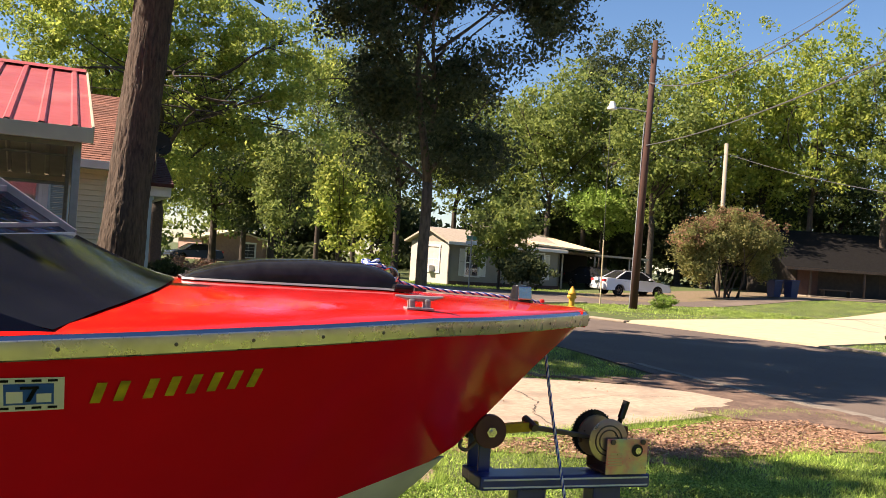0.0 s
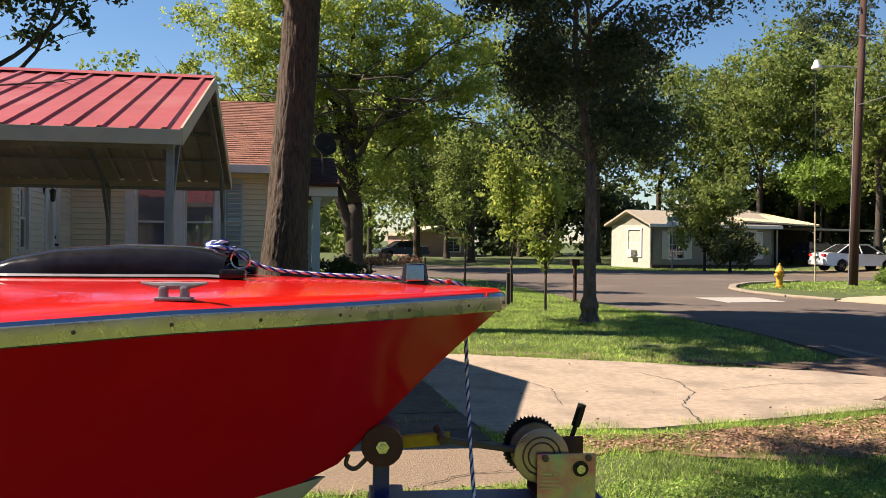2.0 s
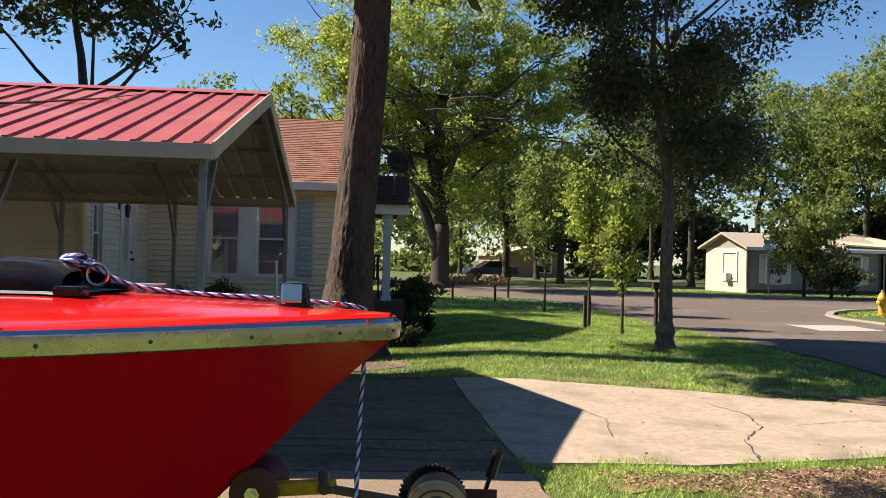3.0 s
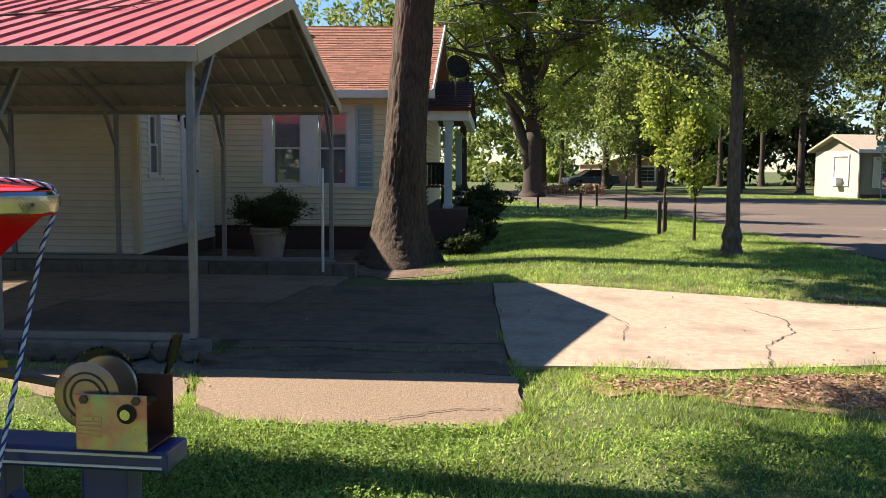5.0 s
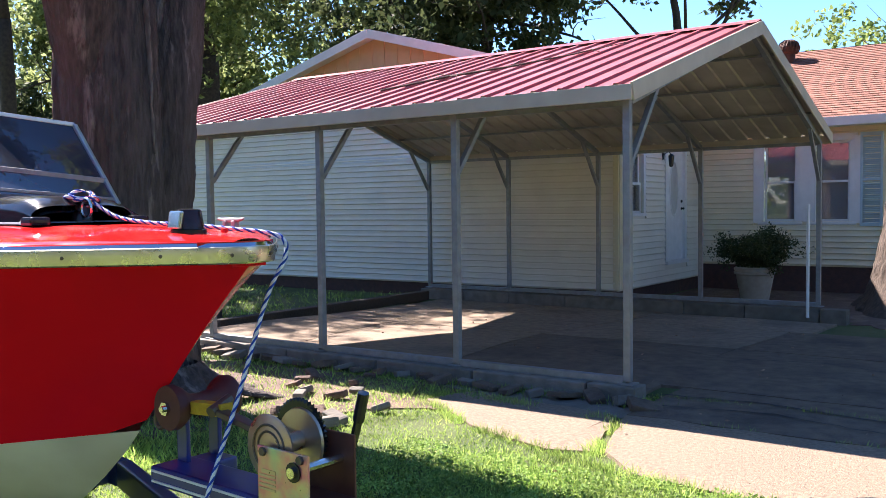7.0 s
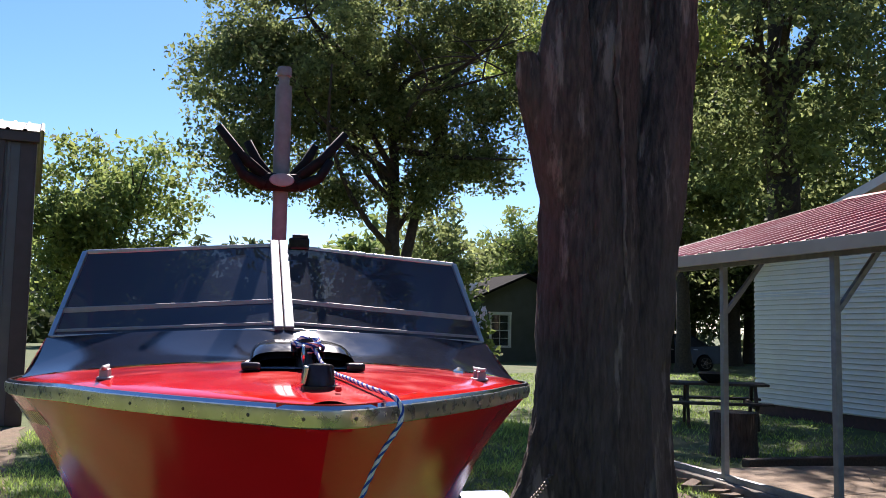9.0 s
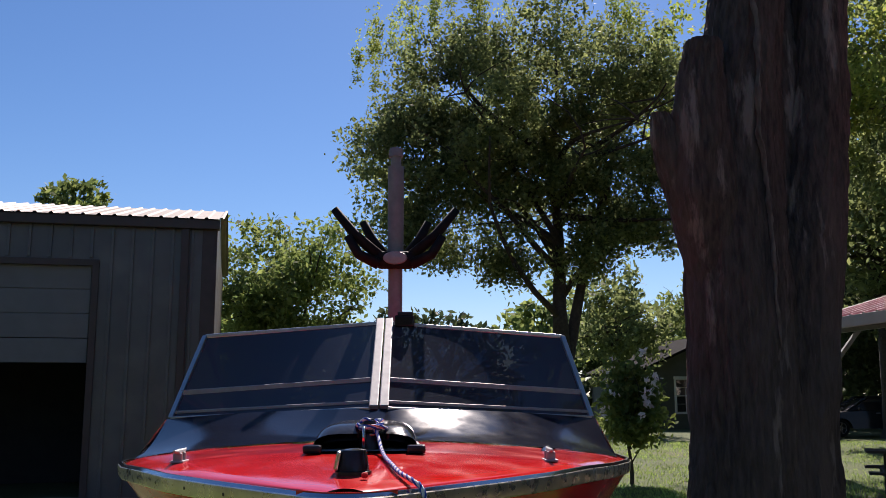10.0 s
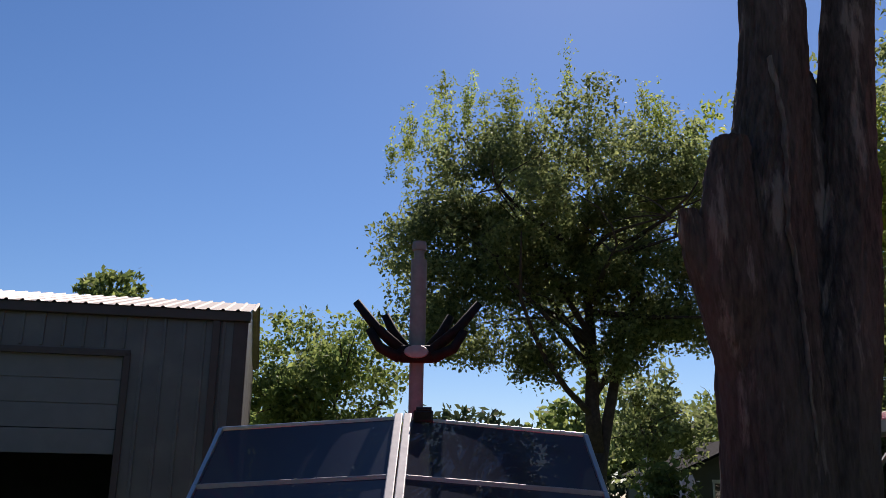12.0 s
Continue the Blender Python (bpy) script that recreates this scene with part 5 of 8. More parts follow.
def boat():
    bt = thing("boat", BOAT, "glossy red runabout boat with chrome rub rail and dark tinted windshield", "boat")
    fs = [-0.0, -.03, -.06, -.1, -.15, -.22, -.3, -.4, -.5, -.6, -.71, -.85, -1.0, -1.2, -1.35, -1.5, -1.65, -1.9, -2.2, -2.6, -3, -3.5, -4, -4.5, -5]
    for side in (-1, 1):
        rows = []
        for f in fs:
            rows.append([(q[0], side * q[1], q[2]) for q in (hull_side(f, k / 12) for k in range(13))])
        part("topside", MB().grid(rows), M_RED, bt, smooth=True)
        rows = []
        for f in fs:
            if f <= -.4:
                f2 = min(f, -.43)
                zc, zk, cb = z_chine(f2), z_keel(f2), w_chine(f2)
                rows.append([(f2, side * cb * k / 6, zk + (zc - zk) * (k / 6) ** 1.15) for k in range(7)])
        part("bottom", MB().grid(rows), M_HULLWHITE, bt, "white bottom with scuffs", smooth=True)
    # rub rail: one strip round the bow
    prof = [(-.004, -.003), (.007, -.002), (.0096, .001), (.0108, .008), (.0120, .0170), (.0128, .026), (.0122, .0330), (.0095, .0350), (.0085, .0358), (.003, .0420), (-.004, .042)]
    line = [(-k * .05, -half_beam(-k * .05)) for k in range(100, 0, -1)] + [(-.02, -.075), (.0, -.045), (.010, -.02), (.012, 0), (.010, .02), (.0, .045), (-.02, .075)] + [(-k * .05, half_beam(-k * .05)) for k in range(1, 101)]
    line = [Vector((*p, z_deck(min(0, p[0])) - RAIL)) for p in line]
    rail_rows, tangent = [], []
    for i, b in enumerate(line):
        t = (line[min(len(line) - 1, i + 1)] - line[max(0, i - 1)])
        t = Vector((t.x, t.y, 0)).normalized()
        nr = Vector((t.y, -t.x, 0))
        tangent.append(t)
        rail_rows.append([b + nr * o + Vector((0, 0, z)) for o, z in prof])
    rl = part("rub_rail", MB().grid([q[:8] for q in rail_rows]), M_RAIL, bt, "polished metal rub rail with screws", smooth=22)
    part("rail_cap", MB().grid([q[7:] for q in rail_rows]), M_BLUECHROME, rl, "thin polished upper edge", smooth=28)
    sc = screw_mesh()
    run = 0.0
    for i in range(100, len(line) - 1):
        run += (line[i + 1] - line[i]).length
        if run > .155:
            run = 0.0
            for q in (i, len(line) - 1 - i):
                c = rail_rows[q][4]
                if c.x > -3:
                    piece("screw", sc, rl, Matrix.Translation(c) @ Matrix.Rotation(math.atan2(tangent[q].y, tangent[q].x), 4, "Z"))
    # foredeck
    rows = []
    for f in [-k * 0.04 for k in range(0, 66)]:
        hb = half_beam(f) - 0.002
        rows.append([(f, hb * q, deck_z(f, hb * q)) for q in (-1, -.985, -.96, -.92, -.8, -.6, -.4, -.2, 0, .2, .4, .6, .8, .92, .96, .985, 1)])
    part("foredeck", MB().grid(rows), M_REDDECK, bt, "glossy red foredeck", smooth=True)
    part("bow_nose", MB().prism([(-.04, -.10, 1.33), (-.02, -.074, 1.33), (0, -.045, 1.33), (.010, -.02, 1.33), (.012, 0, 1.33), (.010, .02, 1.33), (0, .045, 1.33), (-.02, .074, 1.33), (-.04, .10, 1.33)], (0, 0, .0235)), M_REDDECK, bt)
    part("stem_face", MB().grid([[(0.001, -.045, 1.30), (0.001, .045, 1.30)], [(0.001, -.045, 1.352), (0.001, .045, 1.352)]]), M_RED, bt)
    # side decks, stern deck, cockpit
    for side in (-1, 1):
        rows = [[(f, side * half_beam(f), deck_z(f, half_beam(f))), (f, side * (half_beam(f) - .06), z_deck(f) + .02), (f, side * (half_beam(f) - .2), z_deck(f) + .025), (f, side * (half_beam(f) - .21), 0.75)] for f in (-2.56, -3, -3.5, -4, -4.4)]
        part("side_deck", MB().grid(rows), M_REDDECK, bt)
    part("stern_deck", MB().grid([[(f, half_beam(f) * q, z_deck(f) + .03 * (1 - q * q)) for q in (-1, -.5, 0, .5, 1)] for f in (-4.4, -4.7, -5)]), M_REDDECK, bt)
    part("transom", MB().prism([(-5, -1.0, 1.25), (-5, 1.0, 1.25), (-5, .85, .66), (-5, 0, .40), (-5, -.85, .66)], (-0.04, 0, 0)), M_RED, bt)
    part("cockpit", MB().box((-3.4, 0, .73), (2.0, 1.64, .04)).box((-2.57, 0, 1.05), (.03, 1.6, .62)).box((-4.41, 0, 1.0), (.03, 1.6, .52)), M_DARK, bt)
    # dark cowl in front of the windshield
    nn = 17
    rows = []
    for k in range(7):
        t = k / 6
        row = []
        for j in range(nn):
            a = -1 + 2 * j / (nn - 1)
            ff = -1.27 - .24 * abs(a) ** 2.2
            pf = a * (half_beam(ff) - .035)
            fb, pb, zb = -1.52 - .38 * abs(a) ** 1.25, a * .86, 1.487 - .045 * a * a
            z0 = deck_z(ff, pf) + .004
            row.append((ff + (fb - ff) * t, pf + (pb - pf) * t, z0 + (zb - z0) * (t ** 1.25)))
        rows.append(row)
    part("cowl", MB().grid(rows), M_NAVY, bt, "glossy dark navy cowl", smooth=True)
    for side in (-1, 1):
        lo = [(-1.51, side * (half_beam(-1.51) - .035), deck_z(-1.51, half_beam(-1.51) - .035)), (-1.95, side * (half_beam(-1.95) - .05), deck_z(-1.95, .9)), (-2.6, side * .96, 1.30), (-3.3, side * .97, 1.275)]
        hi = [(-1.512, side * (half_beam(-1.51) - .036), deck_z(-1.51, half_beam(-1.51) - .035) + .002), (-1.9, side * .862, 1.442), (-2.6, side * .89, 1.40), (-3.3, side * .92, 1.34)]
        part("cowl_side", MB().grid([lo, hi]), M_NAVY, bt)
    # windshield
    C0, C1 = Vector((-1.53, 0, 1.487)), Vector((-2.10, 0, 1.84))
    ws = part("windshield", MB().beam(C0 + Vector((0, -.019, 0)), C1 + Vector((0, -.019, .012)), .034, .03, bev=.004).beam(C0 + Vector((0, .019, 0)), C1 + Vector((0, .019, .012)), .034, .03, bev=.004), M_POSTALU, bt, "aluminium framed tinted windshield")
    for s in (-1, 1):
        O0, O1 = Vector((-1.91, s * .845, 1.445)), Vector((-2.10, s * .765, 1.785))
        c0, c1 = C0 + Vector((0, s * .03, 0)), C1 + Vector((0, s * .03, 0))
        part("frame_rail", MB().beam(c0, O0, .016, .016, bev=.004), M_ALUD, ws)
        part("frame_rail", MB().beam(c1, O1, .016, .018, bev=.004), M_ALUD, ws)
        part("frame_rail", MB().beam(O0, O1, .022, .02, bev=.004), M_ALUD, ws)
        m0, m1 = c0.lerp(c1, .30), O0.lerp(O1, .30)
        part("frame_rail", MB().beam(m0, m1, .016, .022, bev=.004), M_POSTALU, ws)
        part("lower_trim", MB().beam(c0.lerp(c1, .07), O0.lerp(O1, .07), .014, .012, bev=.003), M_POSTALU, ws)
        nrm = (O0 - c0).cross(c1 - c0).normalized() * 0.002
        for q in ((c0, O0, m1, m0), (m0, m1, O1, c1)):
            part("pane", MB().grid([[q[0].lerp(q[1], i / 12).lerp(q[3].lerp(q[2], i / 12), j / 6) for i in range(13)] for j in range(7)]), M_GLASS_WS, ws, "tinted glass", smooth=True)
        A0, A1 = Vector((-3.3, s * .92, 1.35)), Vector((-3.1, s * .87, 1.50))
        part("pane", MB().prism([O0, A0, A1, O1], (0, s * .004, 0)), M_GLASS_WS, ws, "tinted glass")
        for p, q in ((O1, A1), (O0, A0), (A0, A1), (O0.lerp(O1, .3), A0.lerp(A1, .3))):
            part("side_frame_rail", MB().beam(p, q, .02, .02, bev=.004), M_SIDEFRAME, ws)
        for k in (.25, .7):
            p = c0.lerp(O0, k) + Vector((.03, 0, -.012))
            part("snap_stud", MB().lathe([(.012, 0), (.010, .008), (.004, .011)], tuple(p), n=10), M_CHROME, bt)
    part("latch", MB().box((-2.09, .085, 1.85), (.05, .085, .05), bev=.008).tube([(-2.07, .055, 1.88), (-2.07, .12, 1.88)], .009, 8), M_BLACK, ws, "black windshield latch")
    # scoop on the foredeck, open to the bow
    def arch(f, w, h, th):
        z0 = deck_z(f, 0) - .002
        out = [(f, w * math.copysign(abs(math.cos(a)) ** .45, math.cos(a)), z0 + h * math.sin(a) ** .6) for a in [math.pi * k / 14 for k in range(15)]]
        inn = [(f, (w - th) * math.copysign(abs(math.cos(a)) ** .45, math.cos(a)), z0 + max(0, h - th) * math.sin(a) ** .6) for a in [math.pi * k / 14 for k in range(14, -1, -1)]]
        return out + inn + [out[0]]
    st = [(-1.25, .08, .006), (-1.22, .10, .025), (-1.15, .118, .05), (-1.05, .128, .068), (-.9, .134, .078), (-.75, .138, .074), (-.70, .138, .066), (-.665, .14, .05)]
    part("scoop", MB().grid([arch(f, w, h, .018) for f, w, h in st]), M_BLACK, bt, "black plastic scoop", smooth=35)
    part("scoop_base", MB().grid([[(f, -w - .016, deck_z(f, w) + .003), (f, -w - .013, deck_z(f, w) + .008), (f, w + .013, deck_z(f, w) + .008), (f, w + .016, deck_z(f, w) + .003)] for f, w, h in st + [(-.63, .142, 0)]]), M_POSTALU, bt, "thin grey trim under the scoop")
    for s in (-1, 1):
        part("scoop_foot", MB().box((-.645, s * .136, deck_z(-.64, .14) + .012), (.06, .05, .022), bev=.008), M_BLACK, bt)
    part("ring_post", MB().lathe([(.03, 0), (.026, .03), (.018, .05), (.02, .075), (.012, .085)], (-.69, 0.01, deck_z(-.69, 0)), n=14), M_BLACK, bt, "black tow ring post", smooth=35)
    # bow light
    z = deck_z(-.21, 0)
    bl = part("bow_light", MB().lathe([(.040, -.004), (.040, .005), (.035, .007), (.029, .046), (.027, .050), (.01, .053)], (-.21, 0, z), n=20), M_BLACK, bt, "black bow light", smooth=35)
    part("lens_plate", MB().box((-.212, -.033, z + .027), (.045, .010, .042), Matrix.Rotation(radians(-11), 3, "X"), bev=.004), M_CHROME, bl, "chrome side plate")
    part("nav_lens", MB().box((-.12, .03, deck_z(-.12, .04) + .009), (.014, .014, .012), bev=.005), M_ROPER, bt, "small red lens")
    for s in (-1, 1):
        f, p = -.71, s * .50
        z = deck_z(f, p)
        cl = part("cleat", MB().tube([(f - .062, p, z + .032), (f - .035, p, z + .028), (f, p, z + .027), (f + .035, p, z + .028), (f + .062, p, z + .032)], [.003, .006, .008, .006, .003], 8).box((f - .02, p, z + .012), (.016, .024, .028), bev=.005).box((f + .02, p, z + .012), (.016, .024, .028), bev=.005).box((f, p, z + .002), (.07, .036, .006), bev=.002), M_POSTALU, bt, "dull metal deck cleat")
    part("deck_fitting", MB().lathe([(.022, -.002), (.02, .006), (.006, .016)], (-1.18, .56, deck_z(-1.18, .56)), n=12), M_CHROME, bt)
    # tow pylon with its rack
    px, py = -2.67, 0.03
    py0 = part("tow_pylon", MB().tube([(px, py, .75), (px, py, 2.24)], .036, 14), M_PYLON, bt, "aluminium tow pylon", smooth=35)
    part("upper_sleeve", MB().tube([(px, py, 2.22), (px, py, 2.68)], .041, 14).tube([(px, py, 2.68), (px, py, 2.73)], .026, 12).lathe([(.036, 2.73), (.038, 2.75), (.034, 2.775)], (px, py, 0), n=14), M_PYLON, py0, "pale upper tube", smooth=35)
    rk = part("board_rack", MB().box((px + .04, py, 2.195), (.085, .20, .085), bev=.03), M_RUBBER, py0, "black board rack with forked arms")
    for s in (-1, 1):
        for k, (y0, z0, y1, z1, y2, z2) in enumerate(((.06, 2.2, .20, 2.32, .305, 2.45), (.08, 2.17, .18, 2.22, .235, 2.31), (.05, 2.22, .12, 2.31, .165, 2.40))):
            dx = (.05, .075, -.03)[k]
            part("rack_arm", MB().tube([(px + dx, py + s * y0, z0), (px + dx, py + s * y1, z1), (px + dx, py + s * y2, z2)], [.028, .025, .020], 8), M_RUBBER, rk, smooth=True)
    part("badge", MB().lathe([(.01, .098), (.055, .096), (.06, .088)], (px - .0, py, 2.20), "x", 20), M_POSTALU, rk, "silver oval badge").matrix_basis = Matrix.Translation((0, 0, 2.20)) @ Matrix.Diagonal((1, 1, .55, 1)) @ Matrix.Translation((0, 0, -2.20))
    # registration sticker and the bars in place of the number, on the starboard side
    def decal(name, f0, f1, z0, z1, out, material, label="", skew=0.0):
        rows = []
        for k in range(3):
            z = z0 + (z1 - z0) * k / 2
            rows.append([hull_at(f + skew * k / 2, z, out) for f in (f0, (f0 + f1) / 2, f1)])
        part(name, MB().grid(rows), material, bt, label)
    decal("sticker", -1.60, -1.485, 1.165, 1.232, .003, M_WHITEP, "white and blue registration sticker")
    decal("sticker_field", -1.582, -1.502, 1.178, 1.220, .0045, M_BLUEDECAL)
    decal("sticker_patch", -1.578, -1.552, 1.182, 1.205, .0052, M_WHITEP)
    decal("sticker_patch", -1.530, -1.506, 1.182, 1.200, .0052, M_WHITEP)
    decal("digit_bar", -1.556, -1.526, 1.209, 1.215, .006, M_BLACK)
    decal("digit_bar", -1.548, -1.540, 1.184, 1.210, .006, M_BLACK, skew=.012)
    for k in range(4):
        for z0 in (1.2235, 1.169):
            decal("sticker_line", -1.59 + k * .026, -1.574 + k * .026, z0, z0 + .005, .0045, M_BLACK)
    for k in range(8):
        f0 = -1.442 + k * .041 + (.012 if k > 1 else 0)
        decal("number_bar", f0, f0 + .018, 1.175 + k * .0028, 1.218 + k * .0028, .0035, M_YDECAL, "plain yellow registration bar", skew=.012)


def helix(pts, r, turns_per_m, phase, n_per_m=420):
    out = []
    P = [Vector(p) for p in pts]
    d = 0
    for a, b in zip(P, P[1:]):
        L = (b - a).length
        t = (b - a).normalized()
        u = Vector((0, 0, 1)) if abs(t.z) < .8 else Vector((1, 0, 0))
        u = (u - t * u.dot(t)).normalized()
        w = t.cross(u)
        k = max(2, int(L * n_per_m))
        for i in range(k):
            s = i / k
            ang = 2 * math.pi * turns_per_m * (d + L * s) + phase
            out.append(a.lerp(b, s) + (u * math.cos(ang) + w * math.sin(ang)) * r)
        d += L
    return out


def rope():
    rp = thing("mooring_rope", BOAT, "blue and white braided rope hanging over the boat's bow", "rope")
    dz = lambda f, p: deck_z(f, p) + .010
    run = [(-.69, .01, 1.455), (-.66, .03, 1.44), (-.58, .045, dz(-.58, .045) + .01), (-.45, .06, dz(-.45, .06)), (-.3, .08, dz(-.3, .08)), (-.18, .10, dz(-.18, .10)), (-.10, .125, dz(-.10, .125) + .003), (-.062, .148, 1.352),
           (-.058, .15, 1.31), (-.065, .10, 1.22), (-.065, .01, 1.0), (-.06, -.082, .80), (-.055, -.11, .7), (-.035, -.17, .5), (-.02, -.27, .25), (-.015, -.31, .03), (.05, -.36, .012), (.14, -.33, .012)]
    pts = smooth_path(run, 6)
    part("rope_core", MB().tube(pts, .0046, 8), M_ROPEW, rp, smooth=True)
    for ph in (0, math.pi):
        part("rope_strand", MB().tube(helix(pts, .003, 16, ph, 190), .0030, 5), M_ROPEB, rp, smooth=True)
    turns = []
    for k in range(46):
        a = k * .52
        lay = (k / 46) * 3.6
        r = .026 + .008 * math.sin(lay * 2.2) + (.016 if k > 34 else 0)
        turns.append((-.70 + r * math.cos(a) - (.010 * (k - 34) / 12 if k > 34 else 0), .012 + r * 1.05 * math.sin(a), 1.430 + .036 * abs(math.sin(lay * .9)) + .006 * math.sin(a * 1.7)))
    kn = smooth_path(turns, 4)
    part("knot", MB().tube(kn, .0056, 7), M_ROPEW, rp, smooth=True)
    for ph in (0, math.pi):
        part("knot_strand", MB().tube(helix(kn, .0036, 15, ph, 170), .0034, 5), M_ROPEB, rp, smooth=True)
    part("knot_tracer", MB().tube(helix(kn, .0052, 7, 1.6, 110), .0012, 5), M_ROPER, rp, smooth=True)
    part("ring", MB().tube([(-.645 + .024 * math.cos(a), -.002, 1.428 + .024 * math.sin(a)) for a in [k * math.pi / 9 for k in range(19)]], .0042, 7, False), M_CHROME, rp, "bright metal ring", smooth=True)


def trailer():
    tr = thing("boat_trailer", TRAILER, "blue painted boat trailer with a winch stand and maroon bow roller", "trailer")
    Y = -.01
    wb = part("winch_stand", MB().box((-.04, Y, .80), (.60, .11, .045), bev=.008), M_BLUE, tr, "blue winch stand")
    for z in (.812, .788):
        part("pinstripe", MB().box((-.04, Y - .0565, z), (.58, .003, .005)), M_WHITEP, wb, "white pinstripe")
    for x in (-.155, .115):
        part("stand_post", MB().box((x, Y, .61), (.10, .075, .35), bev=.008), M_BLUE, wb)
    part("stand_brace", MB().beam((-.34, Y, .47), (-.1, Y, .70), .05, .05, bev=.006), M_BLUE, wb)
    part("front_brace", MB().beam((.35, Y, .44), (.14, Y, .60), .04, .05, bev=.006), M_BLUE, wb)
    for y in (Y + .015, Y + .105):
        part("roller_bracket", MB().box((-.305, y, .86), (.04, .012, .19), bev=.004), M_BLUE, wb)
    part("bracket_foot", MB().box((-.29, Y + .05, .80), (.09, .15, .04), bev=.006), M_BLUE, wb)
    rc = (-.305, Y + .06, .961)
    ro = part("bow_roller", MB().lathe([(.022, -.09), (.052, -.088), (.054, -.07), (.046, -.055), (.026, -.03), (.022, 0), (.026, .03), (.046, .055), (.054, .07), (.052, .088), (.022, .09)], rc, "y", 20), M_ROLLER, tr, "maroon rubber bow roller", smooth=35)
    part("roller_bolt", MB().tube([(rc[0], rc[1] - .105, rc[2]), (rc[0], rc[1] + .105, rc[2])], .008, 8).lathe([(.017, -.098), (.017, -.09)], rc, "y", 6), M_CHROME, ro)
    # winch
    wx, wz = .115, .915
    part("winch_plate", MB().box((wx + .04, Y - .075, .885), (.15, .005, .115), bev=.002), M_IRID, wb, "iridescent zinc plated winch side plate")
    part("winch_plate", MB().box((wx + .04, Y + .05, .893), (.15, .005, .131), bev=.002), M_WINCHRUST, wb, "rusted far winch plate, coloured darker for the shade between plates")
    for k in range(5):
        part("plate_line", MB().box((wx - .004 + (.004 if k == 0 else 0), Y - .0785, .893 - .009 * k), (.05 if k else .042, .001, .0045 if k else .008)), M_ZINC, wb, "worn stamped line")
    part("winch_floor", MB().box((wx + .04, Y - .0125, .829), (.15, .12, .005)), M_WINCHRUST, wb, "rusted winch floor, coloured darker for shade")
    dr = part("winch_drum", MB().lathe([(.066, -.06), (.070, -.058), (.066, -.052), (.045, -.050), (.044, -.047), (.02, -.046), (.02, .02), (.066, .022), (.068, .028)], (wx - .02, Y + .0, wz + .018), "y", 28), M_ZINC, wb, "golden zinc winch drum flange", smooth=35)
    for r in (.048, .034):
        part("drum_groove", MB().tube([(wx - .02 + r * math.cos(a), Y - .0605, wz + .018 + r * math.sin(a)) for a in [k * math.pi / 12 for k in range(25)]], .0025, 5, False), M_STEEL, dr)
    n = 44
    gear = []
    for k in range(n * 2):
        a = math.pi * k / n
        r = .077 if k % 2 else .070
        gear.append((wx - .03 + r * math.cos(a), Y + .028, wz + .026 + r * math.sin(a)))
    part("winch_gear", MB().prism(gear, (0, .012, 0)), M_BLACK, wb, "dark toothed winch gear")
    part("pinion_shaft", MB().tube([(wx + .075, Y - .085, .905), (wx + .075, Y + .075, .905)], .010, 10).lathe([(.011, -.088), (.011, -.076)], (wx + .075, Y, .905), "y", 12), M_CHROME, wb)
    part("bushing", MB().lathe([(.012, -.0815), (.020, -.0815), (.020, -.078)], (wx + .075, Y, .905), "y", 16), M_BLACK, wb)
    for dx in (-.015, .095):
        part("plate_bolt", MB().lathe([(.009, -.084), (.009, -.077)], (wx + dx, Y, .932), "y", 6), M_STEEL, wb)
    part("winch_handle", MB().beam((wx + .075, Y + .075, .905), (wx + .11, Y + .075, 1.01), .02, .008, bev=.002).tube([(wx + .1, Y + .075, .98), (wx + .118, Y + .073, 1.04)], .012, 10), M_BLACK, wb, "black crank handle")
    part("strap_arm", MB().beam((-.15, Y, .965), (.05, Y, .935), .03, .014, bev=.003).tube([(-.15, Y - .02, .965), (-.16, Y + .04, .985)], .013, 8), M_STEEL, wb)
    part("winch_strap", MB().beam((-.27, Y + .02, .955), (-.13, Y + .01, .968), .03, .028), M_YELLOW, wb, "yellow winch strap")
    part("strap_hook", MB().tube(smooth_path([(-.27, Y, .952), (-.33, Y, .93), (-.37, Y, .895), (-.395, Y, .905), (-.39, Y, .93)], 5), .006, 7), M_STEEL, wb)
    wb.location.z = .006
    # frame
    for s in (-1, 1):
        part("frame_rail", MB().beam((.45, Y + s * .03, .44), (-1.6, s * .62, .42), .055, .10, bev=.01).beam((-1.6, s * .62, .42), (-5.0, s * .75, .42), .055, .10, bev=.01), M_BLUE, tr)
        part("bunk", MB().beam((-1.9, s * .42, .56), (-4.6, s * .5, .53), .09, .05, bev=.01), M_TIMBER, tr)
        part("fender", MB().grid([[(-3.05 + .40 * math.cos(a), s * (1.02 + q * .26), .205 + .42 * math.sin(a)) for a in [math.pi * k / 28 for k in range(29)]] for q in (0, .04, .5, .96, 1)]), M_BLUEFENDER, tr, "blue steel fender", smooth=40)
        wh = part("wheel", MB().lathe([(.12, -.08), (.24, -.09), (.285, -.07), (.295, -.03), (.295, .03), (.285, .07), (.24, .09), (.12, .08)], (-3.05, s * 1.16, .20), "y", 28), M_RUBBER, tr, smooth=35)
        part("rim", MB().lathe([(.03, -.05), (.10, -.04), (.13, -.075), (.135, -.07), (.135, .07), (.13, .075), (.10, .04), (.03, .05)], (-3.05, s * 1.16, .20), "y", 20), M_WHITEP, wh)
    part("axle", MB().tube([(-3.05, -1.1, .20), (-3.05, 1.1, .20)], .03, 10), M_BLUE, tr)
